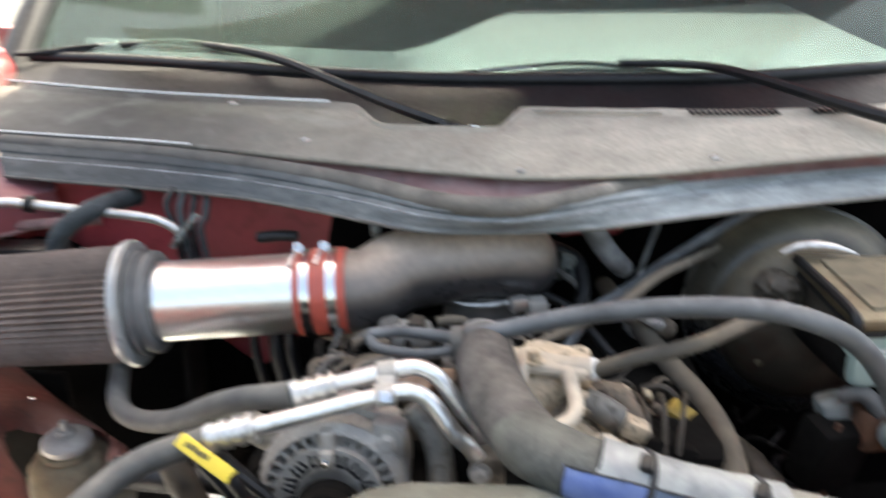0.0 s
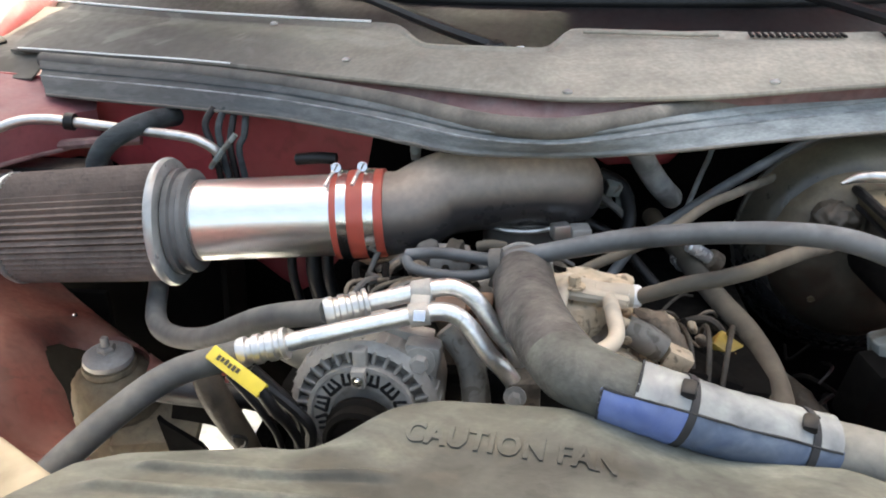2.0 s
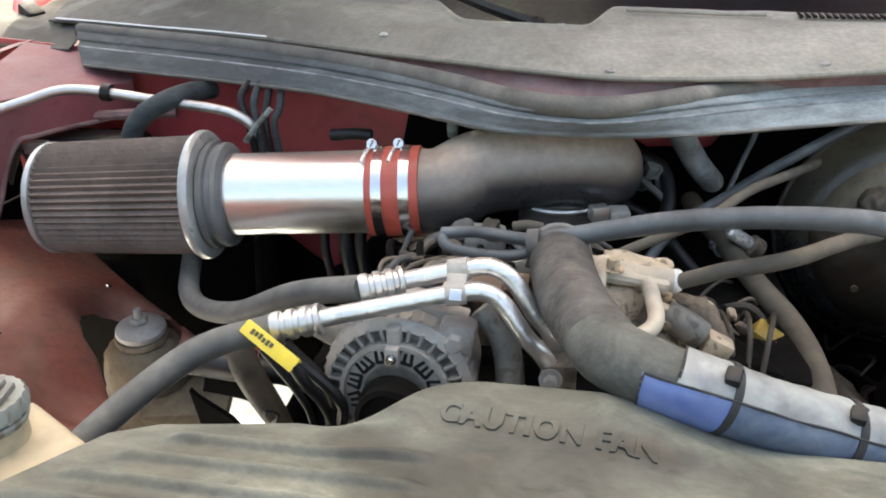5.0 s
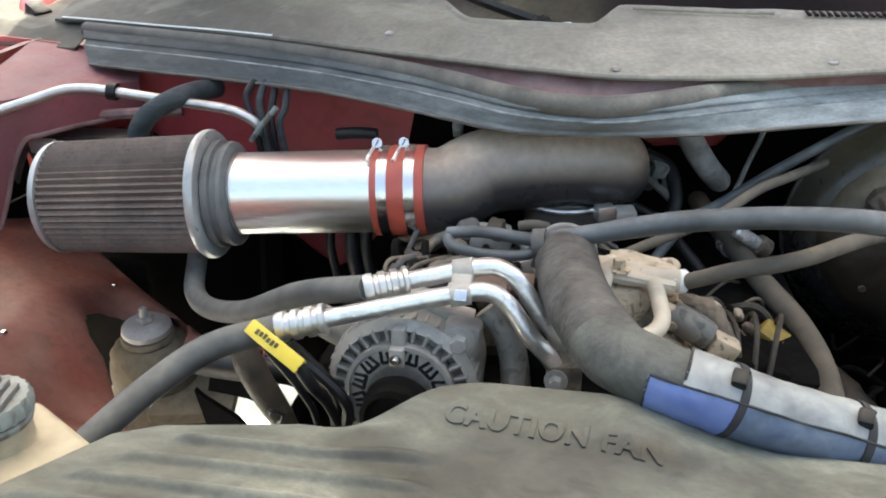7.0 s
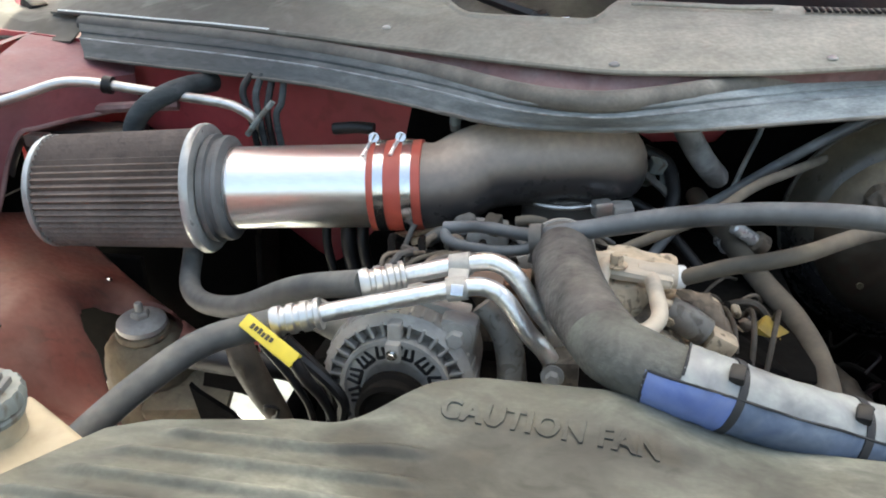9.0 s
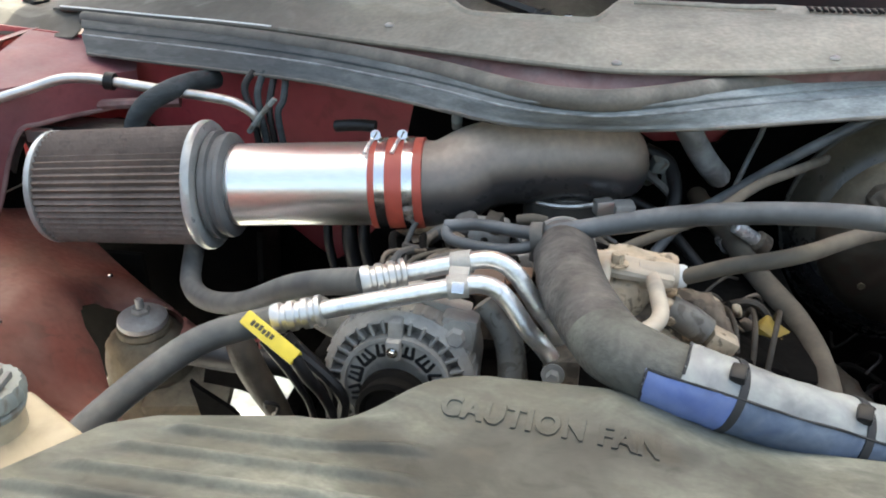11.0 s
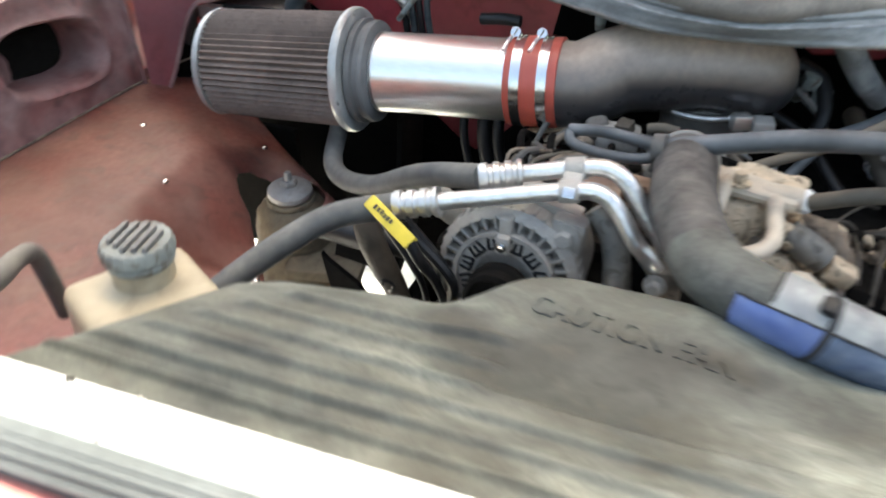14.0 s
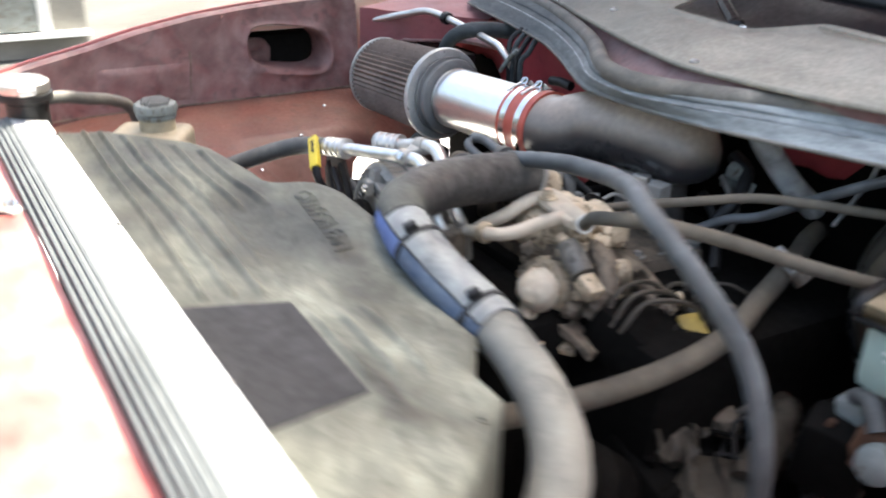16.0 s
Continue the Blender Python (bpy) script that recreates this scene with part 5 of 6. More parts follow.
RLINE = spline(RH, 12)


def shell(i0, i1, a0, a1, r, thick, mat, name, parent, label=""):
    """Part of a sleeve round the hose: from one place of its line to another, over a range of angles (0 is up, positive towards the front)."""
    bm = bmesh.new()
    rows = []
    for i in range(i0, i1 + 1):
        t = (RLINE[i + 1] - RLINE[i - 1]).normalized()
        upv = (Vector((0, 0, 1)) - t * t.z).normalized()
        fr = upv.cross(t).normalized()
        if fr.y > 0:
            fr = -fr
        row = []
        for rr in (r, r + thick):
            for k in range(13):
                a = radians(a0 + (a1 - a0) * k / 12)
                rag = t * (0.0028 * noise.noise(Vector((k * 0.9, r * 900, i * 0.01))) if i in (i0, i1) else 0.0)
                a += 0.05 * noise.noise(Vector((i * 0.7, r * 700, 3))) if k in (0, 12) else 0.0
                crease = 0.0009 * noise.noise(Vector((i * 0.35, k * 0.55, r * 500))) + 0.0005 * noise.noise(Vector((i * 1.1, k * 1.3, r * 300)))
                row.append(bm.verts.new(RLINE[i] + rag + (upv * math.cos(a) + fr * math.sin(a)) * (rr + crease)))
        rows.append(row)
    order = list(range(12, -1, -1)) + list(range(13, 26))
    for a, b in zip(rows, rows[1:]):
        for m, n in zip(order, order[1:] + order[:1]):
            bm.faces.new((a[m], a[n], b[n], b[m]))
    for row in (rows[0], rows[-1]):
        bm.faces.new([row[m] for m in order])
    return part(name, bm, mat, parent, label)


slv = thing("hose_sleeve", (0.2, 0.59, 1.0), "split blue and grey protective sleeve tied round the hose", "hose sleeve")


def near(x):
    return min(range(30, len(RLINE)), key=lambda i: abs(RLINE[i].x - x) + (10 if RLINE[i].y > 0.7 else 0))


I_A, I_B, I_C, I_D = near(0.135), near(0.187), near(0.281), near(0.302)
shell(I_A, I_B, 60, 190, 0.0250, 0.0022, M_BLUE, "blue_half", slv, "bright blue front half")
shell(I_B, I_D, 56, 190, 0.0240, 0.0022, M_BLUEWORN, "faded_half", slv, "faded blue front half")
shell(near(0.157), I_D, -120, 57, 0.0243, 0.0022, M_GREYSLEEVE, "grey_half", slv, "dusty grey upper half")


def round_hose(i, deg, r):
    """A point on a ring round the hose, as shell() counts its angles."""
    t = (RLINE[i + 1] - RLINE[i - 1]).normalized()
    upv = (Vector((0, 0, 1)) - t * t.z).normalized()
    fr = upv.cross(t).normalized()
    fr = -fr if fr.y > 0 else fr
    return RLINE[i] + (upv * math.cos(radians(deg)) + fr * math.sin(radians(deg))) * r


I_G = near(0.157)
part("frayed_edge", tube([round_hose(i, 59, 0.0272) for i in range(I_A, I_D + 1)], 0.0010, 6, 2, wobble=0.6), M_PATCH, slv, "dark frayed seam")
part("frayed_edge", tube([round_hose(I_A, a, 0.0272) for a in range(60, 160, 10)], 0.0010, 6, 2, wobble=0.6), M_PATCH, slv, "dark frayed end")
part("frayed_edge", tube([round_hose(I_G, a, 0.0266) for a in range(-60, 60, 10)], 0.0010, 6, 2, wobble=0.6), M_PATCH, slv, "dark frayed end")
# pale specks stand in for glints on the sleeve's cut edges
for k in range(9):
    part("edge_glint", lump(round_hose(I_A, 62 + 8 * k + 5 * math.sin(7 * k), 0.0276) if k < 5 else round_hose(I_G, -10 + 15 * (k - 5) + 4 * math.sin(5 * k), 0.0270), (0.0011 + 0.0006 * (k % 3), 0.0010, 0.0009), k), M_GREYSLEEVE, slv)
for x in (0.188, 0.282):
    i = near(x)
    t = (RLINE[i + 1] - RLINE[i - 1]).normalized()
    z = thing("zip_tie", RLINE[i], "dark grey plastic zip tie round the sleeved hose", "zip tie", "zip ties")
    part("strap", lathe([(0.0262, -0.003), (0.0278, -0.003), (0.0278, 0.003), (0.0262, 0.003)], RLINE[i], t, 40), M_PATCH, z)
    part("head", box(tuple(RLINE[i] + Vector((0.003, -0.012, 0.0262))), (0.011, 0.013, 0.010), (25, 0, -15), 0.0025), M_BLACK, z)
    part("tail", tube([RLINE[i] + Vector((0.004, -0.012, 0.029)), RLINE[i] + Vector((0.009, -0.010, 0.031))], 0.0014, 6, 3), M_BLACK, z)
hc = thing("hose_clamp", RLINE[8], "steel band clamp at the end of the radiator hose", "clamp")
part("band", lathe([(0.0290, -0.004), (0.0325, -0.004), (0.0335, 0.0), (0.0325, 0.004), (0.0290, 0.004)], RLINE[2], (RLINE[3] - RLINE[1]).normalized(), 36), M_CAST, hc)

# ---- hoses ----


def hose(name, pts, r, mat, label, wobble=0.02):
    big = r if isinstance(r, float) else max(r)
    if big < 0.010 or len(pts) < 7:
        return tagged(part(name, tube(pts, r, 16, 8, wobble=wobble), mat), label, "hose")
    ob = thing(name, pts[0], label, "hose")
    part("hose", tube(pts, r, 16, 8, wobble=wobble), mat, ob)
    at_band = [Vector(p) for p in (pts[:2] if isinstance(r, float) else pts[-2:])]
    part("end_band", lathe([(big, 0.004), (big * 1.13, 0.004), (big * 1.13, 0.014), (big, 0.014)], at_band[0], at_band[1] - at_band[0], 20), M_CAST, ob, "dull steel end band")
    return ob


hose("vacuum_hose", [(-0.057, 0.812, 1.060), (-0.02, 0.806, 1.066), (0.03, 0.80, 1.064), (0.056, 0.798, 1.068), (0.155, 0.79, 1.095), (0.238, 0.782, 1.109), (0.31, 0.745, 1.126), (0.352, 0.722, 1.126), (0.393, 0.722, 1.105), (0.432, 0.742, 1.060), (0.452, 0.757, 1.026), (0.471, 0.765, 0.985), (0.486, 0.768, 0.935), (0.49, 0.775, 0.88), (0.495, 0.78, 0.80)], [0.0060, 0.0060, 0.0068, 0.0092] + [0.0102] * 11, M_VAC, "long grey rubber hose arching across the engine")
hose("vacuum_hose_loop", [(-0.056, 0.81, 1.058), (-0.052, 0.80, 1.053), (-0.036, 0.797, 1.049), (-0.003, 0.795, 1.047), (0.026, 0.795, 1.051), (0.05, 0.80, 1.062)], 0.0056, M_VAC, "short grey hose looping under the long one")
ck = thing("hose_clip", (0.035, 0.795, 1.05), "small grey clip joining two hoses", "clip")
part("strap", lathe([(0.0135, -0.006), (0.015, -0.006), (0.015, 0.006), (0.0135, 0.006)], (0.036, 0.796, 1.062), (1, -0.05, 0.12), 20), M_RUBBER, ck)
part("tab", box((0.036, 0.79, 1.052), (0.010, 0.012, 0.024), (10, 15, 0), 0.002), M_RUBBER, ck)
hose("heater_hose", [(0.222, 1.215, 0.962), (0.235, 1.16, 0.955), (0.252, 1.116, 0.947), (0.275, 1.052, 0.937), (0.294, 0.994, 0.930), (0.316, 0.935, 0.924), (0.328, 0.872, 0.918), (0.328, 0.800, 0.911), (0.313, 0.738, 0.899), (0.285, 0.680, 0.882), (0.25, 0.63, 0.86), (0.20, 0.60, 0.82)], 0.0135, M_TANHOSE, "muddy tan heater hose curving down behind the radiator hose")
hose("fuel_line", [(0.178, 0.812, 1.024), (0.19, 0.804, 1.033), (0.217, 0.788, 1.052), (0.247, 0.778, 1.065), (0.278, 0.782, 1.074), (0.309, 0.808, 1.074), (0.348, 0.862, 1.060), (0.39, 0.93, 1.036), (0.425, 1.01, 1.01)], 0.0078, M_TANHOSE, "thin muddy tan hose")
hose("coolant_line", [(0.09, 0.87, 1.00), (0.126, 0.90, 1.009), (0.17, 0.91, 1.028), (0.214, 0.93, 1.043), (0.265, 0.985, 1.056), (0.305, 1.03, 1.056), (0.345, 1.09, 1.048), (0.40, 1.165, 1.04)], 0.0058, M_TANHOSE, "thin tan hose running back to the firewall")
hose("booster_hose", [(0.15, 0.97, 0.95), (0.175, 1.0, 0.975), (0.20, 1.03, 0.995), (0.235, 1.05, 1.009), (0.30, 1.06, 1.055), (0.37, 1.07, 1.10), (0.43, 1.10, 1.125)], 0.0064, M_VAC, "grey hose rising to the cowl")
hose("bent_rod", [(0.270, 1.15, 0.99), (0.285, 1.16, 1.033), (0.296, 1.165, 1.066), (0.30, 1.165, 1.11)], 0.0034, M_LIP, "thin pale grey rod below the cowl")
hose("drain_sleeve", [(0.182, 1.075, 1.11), (0.198, 1.088, 1.078), (0.222, 1.112, 1.038), (0.246, 1.138, 1.006), (0.252, 1.144, 0.998)], [0.0155, 0.0155, 0.0155, 0.0150, 0.007], M_LIP, "stout grey rubber drain tube below the cowl")
hose("wire_harness", [(0.13, 1.06, 1.0), (0.165, 1.05, 0.985), (0.19, 1.03, 0.965), (0.22, 1.0, 0.94)], 0.007, M_BLACK, "dusty wiring harness behind the throttle body")
hose("wire_harness", [(0.145, 1.09, 1.055), (0.175, 1.085, 1.04), (0.185, 1.06, 1.01), (0.178, 1.04, 0.985)], 0.009, M_BLACK, "dusty wiring harness behind the throttle body")

# ---- manifold and fittings ----
man = thing("intake_manifold", (0.07, 0.93, 0.88), "grimy intake manifold under the throttle body", "intake manifold")
part("plenum", box((0.06, 0.94, 0.905), (0.20, 0.24, 0.07), (-4, 0, 0), 0.02), M_GREASE, man)
for k, x in enumerate((-0.07, -0.02, 0.03, 0.08, 0.13, 0.18)):
    part("runner", tube([(0.06 + (x - 0.06) * 0.4, 0.86 + 0.03 * (k % 2), 0.935), (x, 0.87 + 0.025 * (k % 2), 0.945), (x + 0.09 * (1 if x > 0.06 else -1), 0.88 + 0.03 * (k % 2), 0.89)], 0.017, 12), M_GREASE, man)
part("flange", box((0.086, 0.997, 0.925), (0.13, 0.12, 0.02), (-3, 0, 0), 0.006), M_CAST, man)
for x, y in ((0.03, 0.945), (0.14, 0.945), (0.03, 1.05), (0.14, 1.05)):
    part("bolt", bolt((x, y, 0.936), (0, 0, 1), 0.006, 0.008), M_CAST, man)
rng = random.Random(4)
inj = thing("fuel_rail", (-0.03, 0.86, 0.95), "dusty fuel rail and injector plugs", "fuel rail")
part("rail", tube([(-0.13, 0.84, 0.955), (-0.06, 0.85, 0.975), (0.0, 0.87, 0.985), (0.03, 0.90, 0.985)], 0.008, 12), M_GREASE, inj)
for k in range(5):
    x = -0.12 + 0.035 * k
    part("plug", box((x, 0.845 + 0.006 * k, 0.972 + 0.006 * k), (0.018, 0.022, 0.026), (rng.uniform(-20, 20), rng.uniform(-20, 20), rng.uniform(0, 90)), 0.003), M_DARK if k % 2 else M_CAST, inj)
    part("lead", tube([(x, 0.85, 0.985), (x - 0.015, 0.90, 1.0), (x - 0.02, 0.96, 0.97), (x - 0.01, 1.0, 0.94)], 0.0045, 8), M_DARK, inj)
vt = thing("valve_fitting", (0.0, 0.90, 0.98), "dusty grey vacuum fittings beside the throttle body", "fitting")
part("body", box((-0.03, 0.935, 1.000), (0.05, 0.03, 0.026), (0, 6, 12), 0.006), M_CAST, vt)
part("port", tube([(-0.055, 0.93, 1.004), (-0.08, 0.925, 1.0), (-0.10, 0.93, 0.985)], 0.008, 12), M_RUBBER, vt)
part("port", tube([(0.0, 0.93, 1.005), (0.018, 0.925, 0.995), (0.022, 0.92, 0.97)], 0.009, 12), M_RUBBER, vt)

part("valve_pot", rough(lathe([(0.012, -0.02), (0.015, -0.016), (0.015, 0.004), (0.011, 0.008), (0.006, 0.009)], (-0.055, 0.932, 1.008), (-0.2, -0.7, 1), 20), 0.002, 110, 1), M_RUBBER, vt)
part("valve_block", rough(box((-0.022, 0.928, 1.013), (0.018, 0.020, 0.020), (8, 0, -12), 0.003), 0.0015, 120, 1), M_SLUDGE, vt)
part("barb", tube([(0.004, 0.93, 1.018), (0.02, 0.928, 1.022), (0.036, 0.932, 1.018)], 0.006, 10), M_TANHOSE, vt)
hcn = thing("harness_connectors", (0.17, 1.08, 1.0), "dusty grey wiring connectors behind the intake elbow", "connector")
for x, y, z, a in ((0.163, 1.078, 1.040, 20), (0.180, 1.082, 1.022, -25), (0.152, 1.085, 1.020, 50)):
    part("plug", box((x, y, z), (0.020, 0.016, 0.018), (a, a * 0.5, a), 0.003), M_BLUEGREY, hcn)
part("lead", tube([(0.15, 1.07, 1.03), (0.175, 1.062, 1.012), (0.19, 1.06, 0.99), (0.187, 1.05, 0.96)], 0.005, 8), M_RUBBER, hcn)
cyl = thing("metal_canister", (0.28, 1.06, 0.95), "bright steel canister lying behind the heater hose", "canister")
part("can", lathe([(0.006, -0.002), (0.0085, 0.0), (0.009, 0.010), (0.009, 0.034), (0.008, 0.036)], (0.262, 1.055, 0.974), (0.75, 0.25, -0.55), 24), M_ZINC, cyl)
part("cap", lathe([(0.010, 0.035), (0.0135, 0.038), (0.0135, 0.052), (0.009, 0.054)], (0.262, 1.055, 0.974), (0.75, 0.25, -0.55), 24), M_GREASE, cyl, "grimy end cap")
cl2 = thing("vacuum_tree", (0.0, 0.87, 0.95), "dusty tangle of small vacuum lines and plugs", "vacuum line")
for k in range(14):
    x = -0.13 + 0.02 * k
    y = 0.83 + 0.10 * rng.random()
    z = 0.955 + 0.04 * rng.random()
    mat = (M_RUBBER, M_GREASE, M_CAST, M_DARK)[k % 4]
    part("line", tube([(x, y, z - 0.02), (x + rng.uniform(-0.02, 0.02), y + 0.02, z + 0.01), (x + rng.uniform(-0.04, 0.04), y + 0.05, z + 0.012), (x + rng.uniform(-0.05, 0.05), y + 0.09, z - 0.02)], rng.uniform(0.0025, 0.0055), 8), mat, cl2)
for k in range(9):
    x = -0.12 + 0.03 * k
    part("plug", box((x + rng.uniform(-0.01, 0.01), 0.87 + 0.07 * rng.random(), 0.975 + 0.02 * rng.random()), (0.018, 0.016 + 0.012 * rng.random(), 0.018), (rng.uniform(-25, 25), rng.uniform(-25, 25), rng.uniform(0, 90)), 0.003), (M_CAST, M_RUBBER, M_GREASE)[k % 3], cl2)
cvr = thing("valve_cover_plate", (-0.02, 0.80, 1.0), "rust-brown plate beneath the vacuum hoses", "plate")
part("plate", rough(box((-0.01, 0.795, 1.012), (0.085, 0.05, 0.010), (4, 3, 4), 0.003), 0.0015, 90, 2), M_PEACH, cvr)
part("tab", box((0.02, 0.775, 1.02), (0.025, 0.012, 0.012), (4, 3, 20), 0.002), M_RUST, cvr)

dh = thing("heater_pipes", (-0.21, 1.0, 0.9), "dark hoses dropping behind the intake tube", "hose")
for k, x in enumerate((-0.216, -0.197, -0.245)):
    part("hose", tube([(x, 1.03, 1.0), (x - 0.002, 1.0, 0.955), (x + 0.006, 0.99, 0.91), (x + 0.03, 0.98, 0.84)], 0.010 - 0.002 * k, 10), M_BLACK, dh)
pw = thing("plug_wires", (-0.05, 0.85, 0.95), "grey-brown plug wires looping over the manifold", "wiring")
for k in range(16):
    x = -0.13 + 0.011 * k
    part("wire", tube([(x, 0.80 + 0.004 * k, 0.985), (x + rng.uniform(-0.01, 0.02), 0.83, 1.002 + rng.uniform(-0.006, 0.012)), (x + rng.uniform(0, 0.04), 0.87, 1.0), (x + rng.uniform(0, 0.05), 0.93, 0.975)], rng.uniform(0.0022, 0.0048), 8, 6), (M_RUBBER, M_GREASE, M_TANHOSE, M_DARK)[k % 4], pw)
for k in range(14):
    part("boot", lump((rng.uniform(-0.12, 0.04), rng.uniform(0.83, 0.93), rng.uniform(0.975, 1.0)), (rng.uniform(0.012, 0.026), rng.uniform(0.010, 0.018), rng.uniform(0.010, 0.018)), k + 40), (M_RUBBER, M_GREASE, M_TANHOSE)[k % 3], pw)
sc = thing("hose_clamp", (0.265, 1.04, 0.95), "bright steel clamp on the heater hose", "clamp")
part("band", lathe([(0.0136, -0.008), (0.0150, -0.008), (0.0150, 0.008), (0.0136, 0.008)], (0.262, 1.09, 0.938), (0.3, -0.95, -0.1), 24), M_ZINC, sc)

# mud-caked water outlet and its neighbours
th = thing("thermostat_housing", (0.12, 0.81, 0.95), "mud-caked tan water outlet housing with a bolt on top", "thermostat housing")
part("body", rough(lathe([(0.044, -0.05), (0.048, -0.04), (0.046, -0.012), (0.038, 0.0), (0.024, 0.004)], (0.105, 0.830, 1.018), (0.1, -0.05, 1), 36), 0.004, 70, 1), M_TANMETAL, th)
part("ear", rough(box((0.130, 0.815, 1.026), (0.078, 0.034, 0.012), (0, 6, -4), 0.005), 0.002, 110, 2), M_TANPIPE, th)
part("bolt", bolt((0.113, 0.808, 1.034), (0, 0, 1), 0.0065, 0.012), M_TANMETAL, th)
part("outlet", tube([(0.052, 0.855, 1.015), (0.052, 0.83, 1.03), (0.058, 0.806, 1.043)], 0.0262, 20), M_TANMETAL, th)
part("rear_casting", rough(box((0.140, 0.872, 0.998), (0.075, 0.040, 0.034), (0, 4, -8), 0.010), 0.004, 60, 3), M_TANMETAL, th)
for k in range(4):
    part("lobe", rough(lathe([(0.010, -0.03), (0.013, -0.01), (0.012, 0.008), (0.006, 0.014)], (0.150 + 0.020 * k, 0.835 + 0.012 * (k % 2), 0.995 - 0.008 * k), (0.3, -0.5, 1), 16), 0.003, 70, 1, k), M_TANMETAL, th)
part("sensor_port", tube([(0.135, 0.815, 1.022), (0.158, 0.815, 1.023), (0.178, 0.816, 1.022)], [0.0125, 0.0125, 0.011], 16), M_TANPIPE, th)
part("sensor_ring", lathe([(0.0108, -0.008), (0.0118, -0.007), (0.0118, -0.003), (0.0106, -0.002), (0.0106, 0.001), (0.0118, 0.002), (0.0118, 0.007), (0.0100, 0.010), (0.006, 0.011)], (0.170, 0.8155, 1.0225), (1, 0.05, -0.03), 18), M_WHITE, th, "white fitting end")
part("upper_pipe", tube([(0.108, 0.845, 1.022), (0.100, 0.80, 1.030), (0.093, 0.765, 1.014), (0.070, 0.742, 0.992), (0.045, 0.745, 0.97)], 0.0085, 12), M_TANPIPE, th)
byp = thing("bypass_pipe", (0.15, 0.77, 0.95), "dusty tan bent bypass pipe", "pipe")
part("pipe", tube([(0.143, 0.832, 1.018), (0.148, 0.80, 1.024), (0.151, 0.765, 1.024), (0.152, 0.738, 1.021), (0.142, 0.722, 1.016), (0.118, 0.713, 1.010), (0.085, 0.716, 0.998), (0.05, 0.73, 0.985)], 0.0078, 14), M_TANPIPE, byp)
part("collar", lathe([(0.011, -0.003), (0.0125, 0), (0.0125, 0.006), (0.010, 0.008)], (0.122, 0.7145, 1.011), (-1, -0.05, -0.2), 16), M_TANMETAL, byp)
snd = thing("temperature_sender", (0.19, 0.80, 0.96), "dust-greyed metal sender with a pale tan plug", "sensor")
part("body", tube([(0.165, 0.80, 0.995), (0.185, 0.797, 0.985), (0.203, 0.795, 0.974)], [0.014, 0.016, 0.015], 14), M_GREYMUD, snd)
part("plug", box((0.218, 0.793, 0.966), (0.028, 0.022, 0.020), (0, 25, 0), 0.004), M_TANMETAL, snd)
part("nib", tube([(0.155, 0.797, 1.002), (0.17, 0.796, 0.997)], 0.008, 12, 3), M_TANMETAL, snd)

cmp_ = thing("compressor", (0.17, 0.80, 0.86), "mud-spattered tan accessory compressor with knobbly castings", "compressor")
part("body", rough(lathe([(0.040, -0.075), (0.054, -0.07), (0.058, -0.03), (0.056, 0.0), (0.048, 0.02), (0.030, 0.026)], (0.150, 0.808, 0.935), (0.1, -1, 0.25), 32), 0.005, 70, 2), M_GREASE, cmp_)
part("clutch", rough(lathe([(0.040, 0.022), (0.038, 0.034), (0.026, 0.038), (0.022, 0.044), (0.010, 0.046)], (0.150, 0.808, 0.930), (0.1, -1, 0.25), 28), 0.003, 90, 2), M_TANMETAL, cmp_)
for k in range(9):
    a = k * 0.7
    part("boss", rough(lathe([(0.009, -0.02), (0.010, 0.010), (0.007, 0.015), (0.003, 0.017)], Vector((0.150 + 0.052 * math.cos(a), 0.785 + 0.02 * (k % 3), 0.932 + 0.048 * math.sin(a))), (0.1 + 0.3 * math.cos(a), -1, 0.3 + 0.3 * math.sin(a)), 12), 0.003, 120, 1, k), M_TANMETAL if k % 3 else M_GREASE, cmp_)
for k in range(6):
    a = k * 1.05
    part("rib", rough(tube([(0.150 + 0.060 * math.cos(a), 0.85, 0.935 + 0.057 * math.sin(a)), (0.150 + 0.062 * math.cos(a + 0.1), 0.815, 0.94 + 0.059 * math.sin(a + 0.1)), (0.150 + 0.054 * math.cos(a + 0.2), 0.785, 0.94 + 0.051 * math.sin(a + 0.2))], 0.005, 8), 0.003, 120, 1, k), M_TANMETAL, cmp_)
part("port", tube([(0.17, 0.75, 0.93), (0.185, 0.735, 0.915), (0.20, 0.74, 0.895)], 0.013, 14), M_TANMETAL, cmp_)
part("round_cap", rough(lathe([(0.016, -0.03), (0.022, -0.016), (0.0245, 0.0), (0.022, 0.012), (0.014, 0.020), (0.004, 0.022)], (0.182, 0.748, 0.958), (0.35, -0.55, 0.75), 28), 0.0025, 45, 2), M_TANPIPE, cmp_, "pale mud-dusted round cap")
part("side_arm", rough(tube([(0.175, 0.83, 0.99), (0.205, 0.825, 0.985), (0.222, 0.815, 0.955), (0.215, 0.80, 0.925)], [0.011, 0.012, 0.012, 0.009], 14), 0.004, 120, 0), M_GREASE, cmp_)
part("mount_plate", rough(box((0.205, 0.80, 0.902), (0.075, 0.07, 0.010), (-12, 20, 15), 0.003), 0.004, 60, 3), M_GREASE, cmp_)
part("mount_plate", rough(box((0.185, 0.775, 0.885), (0.06, 0.05, 0.012), (10, -15, 40), 0.003), 0.004, 60, 3), M_TANMETAL, cmp_)
